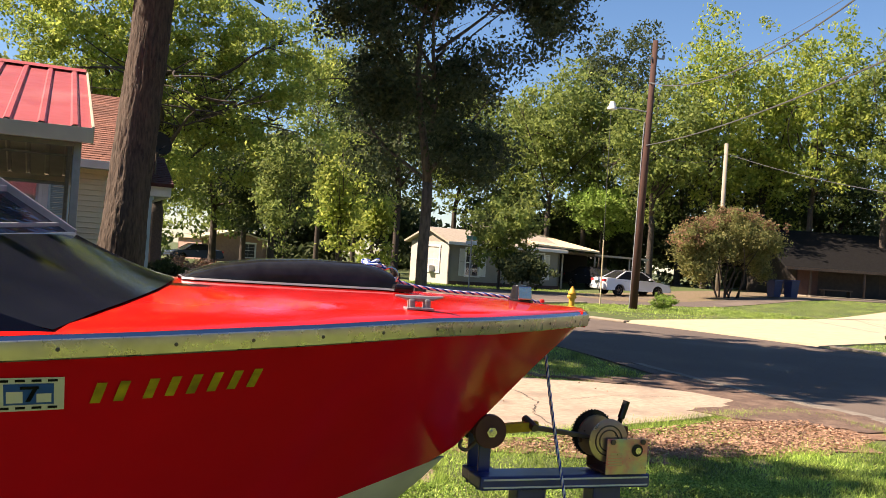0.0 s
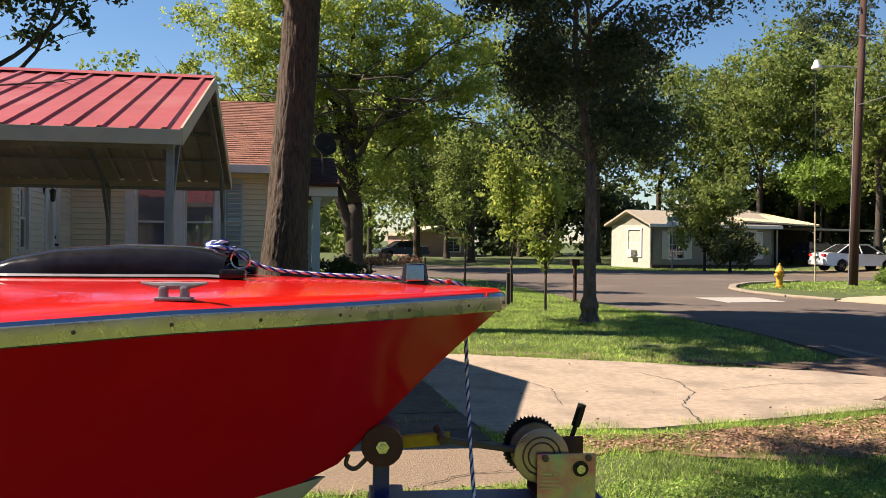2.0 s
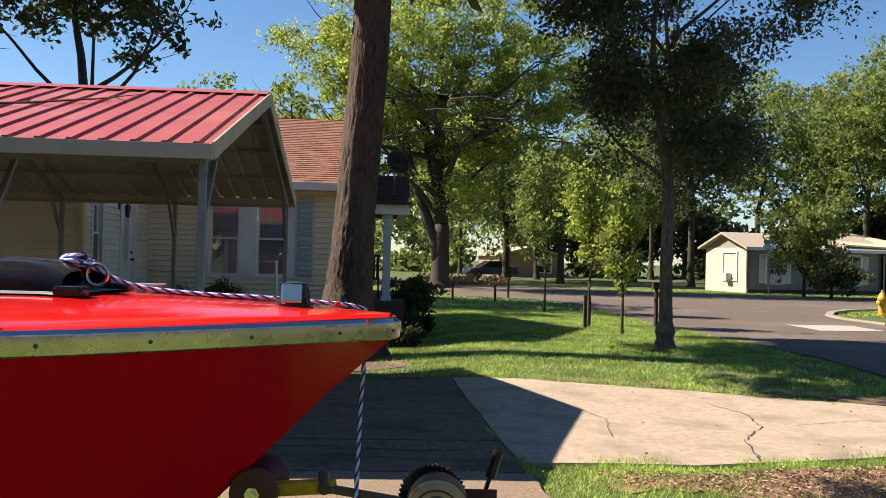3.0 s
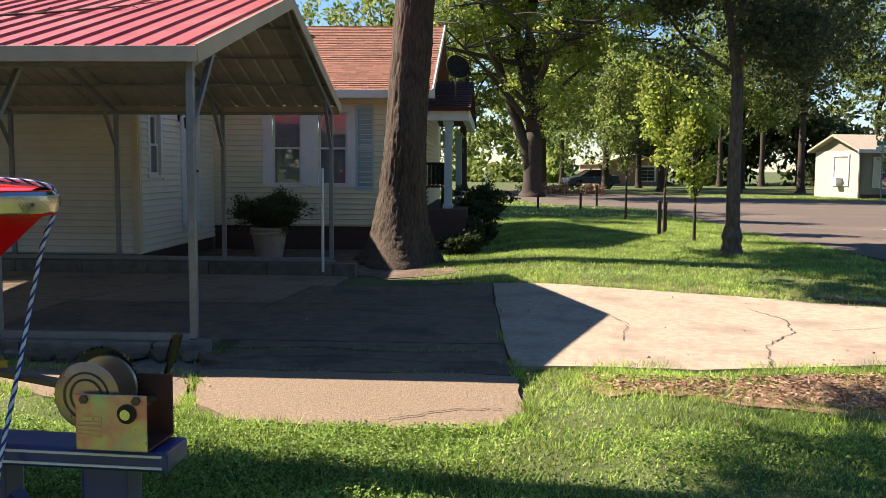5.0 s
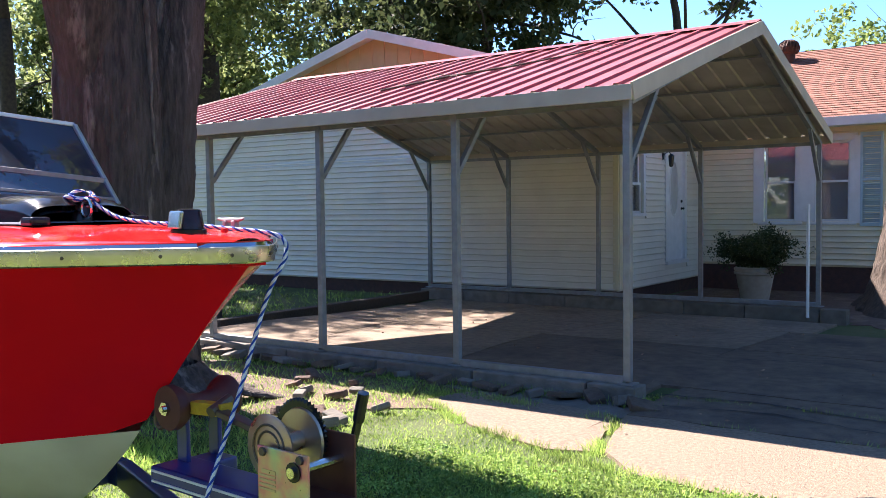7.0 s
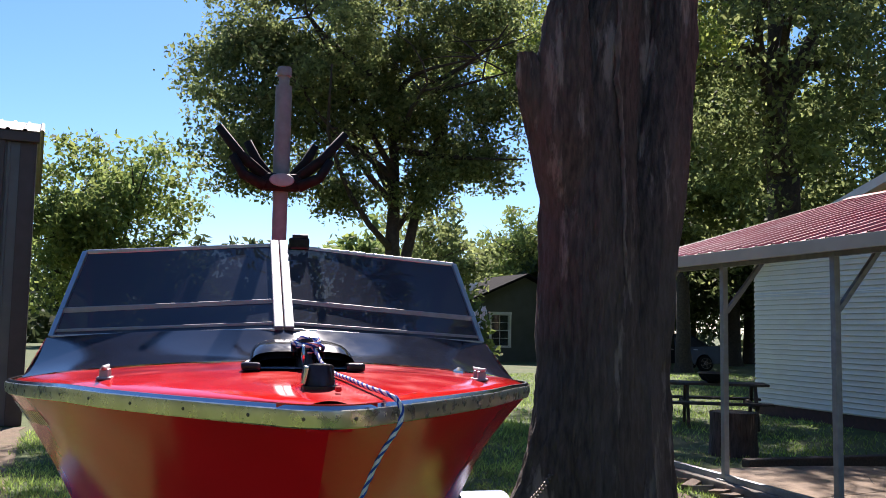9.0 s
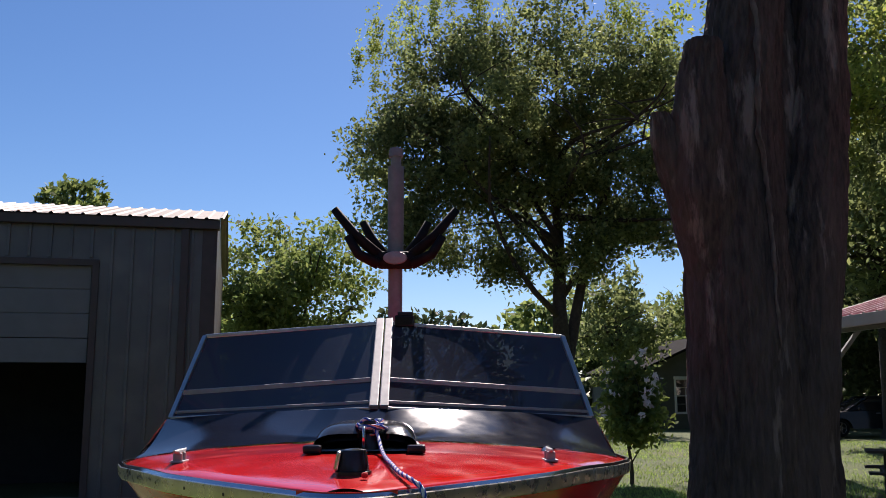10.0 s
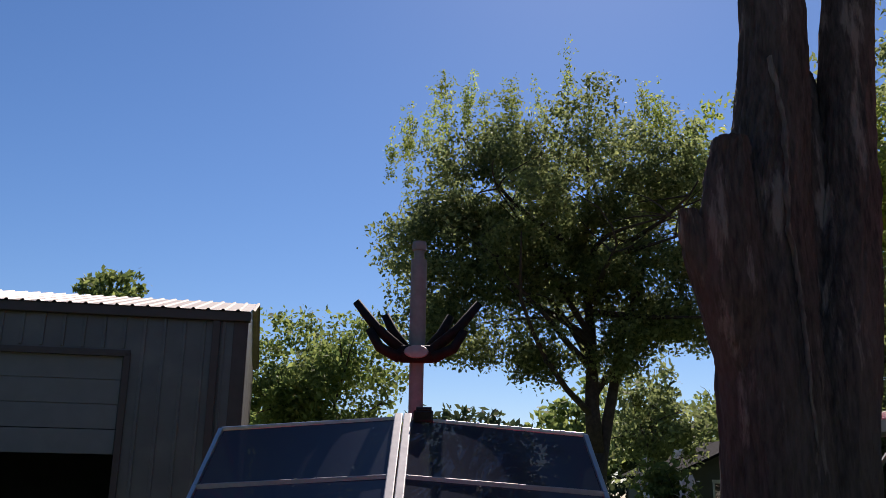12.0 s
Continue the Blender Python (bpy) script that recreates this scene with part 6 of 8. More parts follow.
    for f in (-1.7, -3.05, -4.7):
        part("cross_member", MB().beam((f, -.66, .40), (f, .66, .40), .06, .06, bev=.01), M_BLUE, tr)
    part("tongue", MB().beam((.30, Y, .44), (.66, Y, .43), .075, .075, bev=.008), M_BLUE, tr)
    part("coupler", MB().box((.72, Y, .455), (.17, .066, .06), bev=.02).box((.685, Y - .036, .50), (.075, .007, .12), bev=.003).box((.685, Y + .036, .50), (.075, .007, .12), bev=.003).beam((.685, Y, .53), (.615, Y, .615), .030, .016, bev=.005).beam((.622, Y, .605), (.585, Y, .628), .030, .016, bev=.005), M_COUPLER, tr, "dull dark grey ball coupler with raised latch")
    part("pad", MB().lathe([(.058, -.004), (.060, .012), (.045, .024), (.01, .028)], (.52, Y, .475), n=20), M_RUBBER, tr, "black rubber cap on the tongue", smooth=35)
    part("safety_chain", MB().tube(smooth_path([(.55, Y - .04, .46), (.5, Y - .07, .50), (.44, Y - .06, .49), (.47, Y - .09, .44), (.52, Y - .1, .46), (.56, Y - .07, .485)], 5), .011, 7), M_RUBBER, tr, "black coiled tie")


def near_point(px, d, t0=(-0.13, -7.72), fwd=(0.397, 0.918)):
    """A far place by its bearing from the start of the walk."""
    k = (px - 784) / 1597
    return t0[0] + d * (fwd[0] + fwd[1] * k), t0[1] + d * (fwd[1] - fwd[0] * k)


def trees():
    # pecan beside the carport
    # crown lobes lie out of view, placed and sized for the shade they cast
    tree("tall_tree", "tall straight tree with grey furrowed bark beside the carport", 0.81, 7.95, 16, .35, 11.2, (5.0, 5.0, 4.2), 24000, .2, M_LEAF_MID, M_BARK, seed=2, fork=.62, flare=2.0, lean=(.95, .2),  limbs=8, rough=.05, butt=.5, z0=-.24, crowns=[(0, .5, 10.8, 5, 5, 4), (1, 2.6, 9.6, 4, 4, 2.6), (-.3, 1.2, 8.6, 3.6, 3.6, 1.6), (.5, .4, 7.2, 2.9, 2.9, .9)])
    rt = thing("tree_roots", pose(0.81, 7.95, -.24), "spreading surface roots at the tall tree's foot", "roots")
    rng = random.Random(8)
    for k in range(9):
        a = k * .7 + .2
        L = rng.uniform(.75, 1.15)
        part("root", MB().tube([(.40 * math.cos(a), .40 * math.sin(a), .16), (.58 * math.cos(a), .58 * math.sin(a), .08), (.78 * L * math.cos(a + .12), .78 * L * math.sin(a + .12), .03), (L * math.cos(a + .2), L * math.sin(a + .2), -.02)], [.10, .075, .045, .015], 8), M_BARK, rt, smooth=True)
    # double-stemmed tree beside the boat
    t = thing("double_trunk_tree", pose(-3.22, -2.24, -.13) @ Matrix.Scale(1.04, 4), "huge dark double-trunked tree with bare bark patches beside the boat", "tree")
    rng = random.Random(21)

    stem = rough_stem
    mb = stem([(0, -.12, 0), (0, -.1, .5), (0, -.1, 1.3), (0, -.12, 2.4), (-.02, -.05, 3.6), (-.05, .13, 5.0), (-.1, .3, 8), (-.3, .5, 12)], [.46, .42, .375, .375, .325, .245, .22, .1], 150, .06, butt=.42)
    m2 = stem([(-.05, .28, 0), (0, .24, .6), (0, .26, 1.3), (-.02, .38, 2.5), (-.05, .58, 3.6), (-.08, .74, 5.0), (-.1, 1.2, 8), (.2, 1.8, 12)], [.40, .32, .28, .30, .24, .20, .18, .08], 110, .05, seed=3, butt=.3)
    k = len(mb.v)
    mb.v += m2.v
    mb.f += [tuple(i + k for i in q) for q in m2.f]
    # hidden stem added between the two, only to close their shadow's gap
    shadow_stem = stem([(-.16, .10, 0), (-.16, .12, 1.3), (-.18, .16, 2.5), (-.2, .26, 3.6), (-.22, .36, 4.4), (-.24, .40, 4.9)], [.40, .36, .33, .27, .2, .1], 60, .05, seed=13)
    m3 = stem([(0, -.12, 1.4), (.05, -.24, 2.3), (.13, -.37, 3.0), (.17, -.40, 3.6), (.2, -.37, 4.13)], [.16, .22, .24, .20, .12], 80, .05, seed=7)
    m4 = stem([(0, -.25, 2.0), (.05, -.42, 2.7), (.1, -.60, 3.28), (.12, -.68, 3.6)], [.12, .14, .12, .07], 60, .04, seed=9)
    for q in (m3, m4, shadow_stem):
        k = len(mb.v)
        mb.v += q.v
        mb.f += [tuple(i + k for i in w) for w in q.f]
    for i in range(10):
        a = i * 2.4
        limb(mb, (-.1, .1, rng.uniform(6.5, 10)), (3.6 * math.cos(a), 3.6 * math.sin(a), rng.uniform(8.5, 13)), .1, .02, rng, .12, 6, 6)
    part("trunk", mb, M_BARK3, t, smooth=True)
    pm = MB()
    rows = []
    for i in range(60):
        zz = 1.9 + 2.9 * i / 59
        w = .011 * max(.02, .55 + 1.9 * noise.noise((zz * 5, 1, 0)) + 1.2 * noise.noise((zz * 17, 5, 0)))
        yy = -.02 + .05 * noise.noise((zz * 1.3, 4, 0)) + .02 * noise.noise((zz * 6, 8, 0))
        rr = float(np.interp(zz, [1.3, 2.4, 3.6, 5], [.40, .40, .34, .255])) + .012
        yc = float(np.interp(zz, [1.3, 2.4, 3.6, 5], [-.1, -.12, -.05, .13]))
        xx = math.sqrt(max(.01, rr * rr - (yy - yc) ** 2))
        rows.append([(xx - .05, yy - w - .004, zz), (xx + .004, yy - w, zz), (xx + .006, yy + w * .3, zz), (xx + .003, yy + w, zz), (xx - .05, yy + w + .004, zz)])
    part("bare_strip", pm.grid(rows), M_PALEBARK, t, "pale ragged strip where bark has split", smooth=True)
    leaves("crown", t, np.array([(0, 0.2, 11.0)]), (4.6, 4.6, 3.2), 11000, .10, M_LEAF_DARK, seed=31, clump=45, spread=.4)
    part("side_twig", MB().tube([(.0, .12, 5.85), (.05, -.2, 5.98), (.08, -.42, 6.02)], [.02, .012, .004], 6).tube([(0, .15, 6.2), (.05, -.7, 6.8), (.1, -1.35, 6.62)], [.03, .018, .005], 6), M_TWIG, t)
    # leaf clusters added out of view to throw shade on the near lawn
    leaves("shade_leaves", t, np.array([(.6, 1.7, 6.8), (.2, 2.6, 7.6)]), (1.2, 1.2, .8), 2400, .09, M_LEAF_DARK, seed=33, clump=30, spread=.3)
    leaves("hanging_leaves", t, np.array([(.08, -.28, 5.96), (.1, -1.3, 6.58)]), (.16, .16, .16), 120, .055, M_LEAF_DARK, seed=32, clump=8, spread=.06, shell=.1, gaps=0)
    rb = random.Random(14)
    for k, (a, L) in enumerate(((.55, 1.35), (1.1, 1.15), (.05, 1.2), (-.6, 1.0), (1.75, 1.1), (2.6, 1.1), (-1.3, .9))):
        rows = []
        for i in range(9):
            u = i / 8
            b = a + .25 * math.sin(2.2 * u + k)
            rows.append((.30 + L * u) * Vector((math.cos(b), math.sin(b), 0)) + Vector((0, 0, .34 * (1 - u) ** 2.2 - .03 * u)))
        part("buttress_root", rough_stem(rows, [.22, .18, .145, .12, .10, .085, .07, .05, .02], 22, .05, seed=50 + k, steps=4), M_BARK3, t, smooth=True)
    for k in range(16):
        a, r = rb.uniform(.1, 1.25), rb.uniform(1.25, 2.1)
        x, y = -3.22 + r * math.cos(a), -2.24 + r * math.sin(a)
        w = rb.uniform(.05, .13)
        ck = thing("bark_chunk", pose(x, y, ground_z(x, y) + .02, 0, 0, rb.uniform(0, 180)), "broken grey-brown chunk of root and bark", "debris", "bark debris")
        part("chunk", MB().box((0, 0, w * .2), (w * 1.9, w, w * .6), Euler((rb.uniform(-.4, .4), rb.uniform(-.4, .4), 0)).to_matrix(), bev=w * .2), M_CURB if k % 3 == 0 else M_LITTER, ck)
    ch = thing("chain", pose(0, 0, 0), "dark steel chain from the trailer to the big tree", "chain")
    a, b = Vector((-1.50, -3.70, .50)), Vector((-3.06, -2.72, .46))
    ring = mesh_of("link", MB().tube([(.028 * math.cos(q), .016 * math.sin(q), 0) for q in [k * math.pi / 6 for k in range(13)]], .0055, 5, False), M_STEEL)
    for k in range(33):
        q = k / 32
        p = a.lerp(b, q) - Vector((0, 0, .22 * q * (1 - q)))
        piece("link", ring, ch, Matrix.Translation(p) @ Matrix.Rotation(math.atan2(b.y - a.y, b.x - a.x), 4, "Z") @ Matrix.Rotation(radians(90 * (k % 2)), 4, "X"))
    # dark crowned oak on the lawn
    tree("dark_oak", "slim oak with a dense dark green crown on the lawn", 6.45, 8.45, 10, .125, 6.3, (2.3, 2.3, 3.2), 66000, .05, M_LEAF_OAK, M_OAKBARK, seed=5, fork=.3, limbs=10, clump=60, spread=.26, flare=1.4, gaps=.5,
         crowns=[(0, 0, 6.4, 2.2, 2.2, 3.1), (1.3, -.6, 7.2, 2.2, 1.8, 1.9), (-.8, .3, 7.6, 2.0, 1.8, 2.2), (-.5, .3, 4.3, 1.6, 1.6, 1.3), (.7, -.2, 3.7, 1.3, 1.3, .9), (2.0, -.4, 6.2, 1.2, 1.2, .9), (-1.5, 0, 6.1, 1.3, 1.3, .9)])
    kn = thing("trunk_guard", pose(6.45, 8.45, 0), "rough brown wrap round the oak's foot", "wrap")
    part("wrap", MB().lathe([(.24, -.03), (.19, .06), (.15, .2), (.18, .30), (.145, .42), (.13, .47)], n=14), M_OAKBARK, kn)
    # saplings with stakes
    for i, (x, y, h, rr, cz) in enumerate(((6.2, 18.9, 5.2, 1.5, 3.3), (6.3, 13.7, 4.3, .95, 3.0), (6.45, 11.3, 3.3, .55, 1.95))):
        tree("sapling", "young tree with thin yellow-green foliage beside a stake", x, y, h, .035, cz, (rr * .92, rr * .92, cz * .62), (5200, 3200, 1800)[i], .065, M_LEAF_YG if i else M_LEAF_MID, M_TWIG, seed=40 + i, fork=.25, limbs=9, clump=14, spread=.15, group="young lawn trees", gaps=.4)
    for x, y, h in ((6.1, 13.2, .75), (6.4, 14.1, .7), (4.1, 26.5, .6), (5.55, 25.3, .6), (6.5, 28.6, .8)):
        s = thing("stake", pose(x, y, ground_z(x, y)), "short brown wooden stake in the lawn", "stake", "lawn stakes")
        part("stake_post", MB().box((0, 0, h / 2 - .05), (.08, .08, h + .1), bev=.01), M_TIMBER, s)
    s = thing("red_post", pose(8.0, 14.0, 0), "rust-red metal standpipe at the lawn's edge", "post")
    part("pipe", MB().tube([(0, 0, -.05), (0, 0, .95)], .05, 10).box((0, 0, .98), (.2, .14, .16), bev=.02), M_POLE, s)
    # big pale tree at the corner and those behind the house
    tree("corner_tree", "large spreading yellow-green tree with two stems at the street corner", 4.5, 40, 17, .5, 10.5, (8.2, 7.0, 6.5), 66000, .115, M_LEAF_YG, M_TWIG, seed=7, fork=.2, limbs=24, clump=70, spread=.5, twin=(-3, .5), gaps=.66, twigs=140,
         crowns=[(-1, 0, 10.5, 7, 6, 5.5), (5, 0, 11, 6, 6, 5.5), (-5, 0, 12, 5, 5, 4), (3, -1, 6, 7, 5, 2.4), (0, 0, 15, 6, 6, 3)])
    for i, (x, y, h, cz, r, m, n) in enumerate(((-9.6, 27, 17.5, 13.0, 6.6, M_LEAF_DARK, 17000), (-19.2, 12.0, 18, 11.0, 7.2, M_LEAF_BACK, 44000), (-14.5, 21, 15, 9.5, 5, M_LEAF_DARK, 14000), (-21, 24, 16, 10, 6, M_LEAF_DARK, 14000))):
        tree("yard_tree", "tall leafy tree behind the house", x, y, h, .6 if n > 20000 else .28, cz, (r, r, h - cz), n, .11 if n > 20000 else .17, m, M_TWIG, seed=60 + i, fork=.35, limbs=9, clump=40, spread=.5, group="trees behind the house", gaps=.68 if n > 20000 else .5)
    # behind the boat
    tree("back_tree", "wide tree with drooping backlit foliage and twin stems", -15.2, -.9, 11, .24, 6.7, (3.6, 3.8, 4.0), 86000, .058, M_LEAF_BACK, M_TWIG, seed=81, fork=.22, limbs=16, clump=34, spread=.23, gaps=.52, twin=(.2, 1.2), twigs=60,
         crowns=[(-.2, -.9, 7.5, 3.3, 3.8, 3.0), (.2, -3.0, 6.6, 2.0, 2.0, 2.1), (0, 1.0, 6.3, 2.3, 2.1, 1.8), (.3, -2.6, 4.9, 1.6, 2.0, .8), (-.2, 2.3, 7.6, 2.0, 1.9, 2.0)])
    dr = thing("drooping_foliage", pose(-15.2, -.9, 0), "hanging leafy tufts under the wide tree's crown", "foliage", kind="stuff")
    leaves("tufts", dr, np.array([(.2, -2.9, 4.7), (.1, -1.2, 4.5), (0, .4, 4.6), (.2, 1.7, 5.0)]), (1.3, 1.3, 1.0), 15000, .055, M_LEAF_BACK, seed=89, clump=26, spread=.2, gaps=.45, shell=.1)
    sp = thing("upright_shoots", pose(-15.2, -.9, 0), "wispy upright shoots at the top of the wide tree", "foliage", kind="stuff")
    rs2 = random.Random(4)
    cs = [(rs2.uniform(-2, 2), rs2.uniform(-4.6, 2.2)) for _ in range(34)]
    leaves("shoots", sp, np.array([(a, b, 10.0 - .16 * (b + 1.2) ** 2 - .08 * a * a + rs2.uniform(-.3, .5)) for a, b in cs]), (.09, .13, .8), 9500, .035, M_LEAF_YG, seed=88, clump=9, spread=.09, shell=.1, gaps=0)
    # set to shade the rear lawn, trunk out of sight, leaves coloured as backlit
    tree("canopy_tree", "high-crowned tree shading the rear lawn", -18.5, 5.5, 12.5, .22, 9.6, (4.4, 4.0, 2.9), 24000, .085, M_LEAF_YG, M_TWIG, seed=95, fork=.5, limbs=10, clump=40, spread=.35, gaps=.6, twigs=24, lean=(0, -.3))
    tree("shed_side_tree", "rounded sunlit green tree beside the metal shed", -20, -6.9, 6.6, .14, 3.9, (2.6, 2.4, 2.5), 20000, .085, M_LEAF_MID, M_TWIG, seed=82, fork=.3, limbs=8, clump=45, spread=.32)
    tree("shed_back_tree", "small tree showing above the shed roof", -23, -13.2, 8.2, .12, 6.4, (1.3, 1.3, 1.7), 2500, .12, M_LEAF_MID, M_TWIG, seed=83, clump=18, spread=.2)
    tree("flowering_shrub", "tall shrub dotted with white flowers", -12.5, -.35, 2.4, .04, 1.4, (.7, .65, 1.05), 4200, .07, M_LEAF_MID, M_TWIG, seed=84, fork=.15, limbs=8, clump=30, spread=.16, category="shrub")
    sh = thing("white_blossom", pose(-12.5, -.35, 0), "white blossoms on the tall shrub", "flowers", kind="stuff")
    leaves("blossom", sh, np.array([(0.2, 0, 1.55)]), (.75, .7, 1.05), 200, .06, M_FLOWER, seed=85, clump=4, spread=.05, shell=.8)
    for i, (x, y, h, r, m) in enumerate(((-27, 13.5, 13, 3.6, M_LEAF_BACK), (-33, 20, 16, 5.5, M_LEAF_BACK), (-33, 5.5, 7, 3, M_LEAF_BACK), (-36, 23, 15, 6, M_LEAF_BACK), (-27, 19, 13, 4.5, M_LEAF_MID), (-44, 15, 9, 4, M_LEAF_MID))):
        tree("rear_yard_tree", "dark leafy tree in the rear yard", x, y, h, .3 if h > 8 else .14, h * .62, (r, r, h * .4), 16000 if h > 8 else 5000, .14, m, M_TWIG, seed=90 + i, fork=.3, limbs=9, clump=42, spread=.45, group="rear yard trees", gaps=.52, twigs=24)
    for i, (x, y) in enumerate(((-34, 15.5), (-38, 19.5), (-33, 22.5), (-42, 16.5), (-41, 23), (-37, 27), (-45, 20))):
        tree("low_yard_tree", "dark low-branched tree at the back of the rear yard", x, y, 8.5, .2, 4.6, (4.2, 4.2, 3.6), 9000, .16, M_LEAF_DARK, M_TWIG, seed=230 + i, fork=.2, limbs=8, clump=40, spread=.5, group="rear yard hedge trees", gaps=.2)
    for i in range(12):
        x, y = -62 + 4 * math.sin(i * 2.1), -34 + i * 6.0
        tree("far_tree", "distant tree in the tree line", x, y, 8.5, .2, 5 + .8 * math.sin(i), (4.2, 4.2, 3.4), 2200, .34, M_LEAF_MID if i % 2 else M_LEAF_DARK, M_TWIG, seed=110 + i, clump=24, spread=.6, group="distant tree line", twigs=4, limbs=5)
    # across the street
    far = ((1070, 78, 21.5, 5.0, M_LEAF_DARK), (965, 72, 16.5, 5.5, M_LEAF_MID), (1030, 74, 17, 5, M_LEAF_MID), (1150, 66, 15, 5, M_LEAF_MID), (1250, 68, 19.5, 5, M_LEAF_YG), (1345, 72, 18, 4.5, M_LEAF_YG), (1430, 68, 20, 5.5, M_LEAF_YG), (1560, 66, 19, 5.5, M_LEAF_MID), (1690, 62, 19, 6, M_LEAF_MID),
           (905, 80, 16, 5.5, M_LEAF_MID), (1200, 74, 13, 6, M_LEAF_DARK), (1320, 76, 12, 6, M_LEAF_DARK), (1480, 76, 12, 6, M_LEAF_DARK), (1830, 66, 17, 6, M_LEAF_MID),
           (700, 66, 16, 6, M_LEAF_DARK), (430, 75, 10, 5, M_LEAF_DARK), (800, 78, 17, 6, M_LEAF_MID), (600, 78, 13, 6, M_LEAF_MID), (480, 62, 9, 3.6, M_LEAF_DARK), (540, 98, 12, 8, M_LEAF_MID), (280, 92, 12, 7, M_LEAF_MID), (560, 88, 23, 7, M_LEAF_MID), (625, 92, 24, 7, M_LEAF_DARK), (680, 96, 25, 7, M_LEAF_MID))
    for i, (px, d, h, r, m) in enumerate(far):
        x, y = near_point(px, d)
        h *= 1.14
        tree("street_tree", "tall tree across the street", x, y, h, .26, h * .60, (r, r, h * .41), 11000, .175, m, M_TWIG, seed=130 + i, fork=.3, limbs=8, clump=34, spread=.55, group="trees across the street", gaps=.42, twigs=10)
    for px, d, h, r, m, nm, lb in ((886, 50.5, 6.3, 2.4, M_LEAF_MID, "front_yard_tree", "small leafy tree before the grey house"),
                                   (928, 49, 2.3, 1.35, M_LEAF_DARK, "front_yard_shrub", "dark round shrub before the grey house")):
        x, y = near_point(px, d)
        tree(nm, lb, x, y, h, .09, h * .55, (r, r, h * .42), 6500, .13, m, M_TWIG, seed=170 + int(px), fork=.2, limbs=8, clump=36, spread=.3)
    x, y = near_point(1062, 70)
    tree("bright_tree", "small bright green tree across the street", x, y, 8.0, .11, 5.7, (3.5, 3.5, 2.5), 9000, .14, M_LEAF_BRIGHT, M_TWIG, seed=172, fork=.3, limbs=9, clump=36, spread=.35, gaps=.35)
    x, y = near_point(1287, 52)
    cm = tree("crape_myrtle", "broad olive crape myrtle with rusty seed heads and many stems", x, y, 5.0, .07, 3.3, (3.7, 3.2, 2.2), 36000, .085, M_LEAF_OLIVE, M_TWIG, seed=190, fork=.12, limbs=16, clump=40, spread=.3, gaps=.22, category="shrub", twin=(1.2, .3), twigs=24,
              crowns=[(-2.0, 0, 2.9, 1.9, 1.7, 1.8), (.3, 0, 3.6, 2.5, 2.3, 1.8), (2.5, 0, 3.2, 1.8, 1.6, 1.7), (-2.2, -.5, 1.6, 1.0, 1.0, 1.1), (2.7, .3, 1.6, .9, .8, .9)])
    rg = random.Random(12)
    for k in range(7):
        a = k * .9
        mb = MB()
        limb(mb, (.3 * math.cos(a) + (.6 if k > 3 else -.1), .3 * math.sin(a), -.05), (1.6 * math.cos(a) + .3, 1.4 * math.sin(a), 3.0), .06, .02, rg, .1, 6, 6)
        part("stem", mb, M_TWIG, cm, smooth=True)
    leaves("rusty_crown", cm, np.array([(-2.0, 0, 4.1), (.3, 0, 4.8), (2.5, 0, 4.3), (-3.0, 0, 3.2)]), (1.5, 1.4, .7), 3600, .075, M_LEAF_RUST, seed=191, clump=18, spread=.2, gaps=.2, shell=.6, label="rusty seed heads")
    for i, (x, y, h, r) in enumerate(((2.05, 12.3, 1.4, .62), (2.3, 13.9, 1.3, .6), (2.15, 10.7, .6, .45), (1.85, 9.3, .5, .4))):
        tree("porch_shrub", "dark rounded shrub beside the porch", x, y, h, .03, h * .55, (r, r, h * .5), 2600, .05, M_LEAF_DARK, M_TWIG, seed=200 + i, fork=.1, limbs=6, clump=40, spread=.10, group="porch shrubs", category="shrub", gaps=.1)
    x, y = near_point(1180, 38)
    tree("pole_shrub", "small green shrub at the utility pole", x, y, .9, .02, .42, (.55, .55, .42), 1600, .05, M_LEAF_BRIGHT, M_TWIG, seed=210, fork=.1, limbs=5, clump=40, spread=.1, category="shrub", gaps=.1)


def trees_behind():
    """Unseen trees added on the far sides of street and yard, for reflections."""
    for i in range(15):
        a = radians(-128 + 9.6 * i)
        d = 33 + 4 * math.sin(i * 1.9)
        h = 13 + 3 * math.sin(i * 2.7)
        tree("unseen_tree", "leafy tree added out of view, met only in reflections", 4 + d * math.cos(a), -5 + d * math.sin(a), h, .28, h * .5, (5.2, 5.2, h * .48), 4200, .36, M_LEAF_MID if i % 2 else M_LEAF_DARK, M_TWIG, seed=260 + i, limbs=6, clump=30, spread=.6, twigs=5, group="boundary trees", gaps=.15)


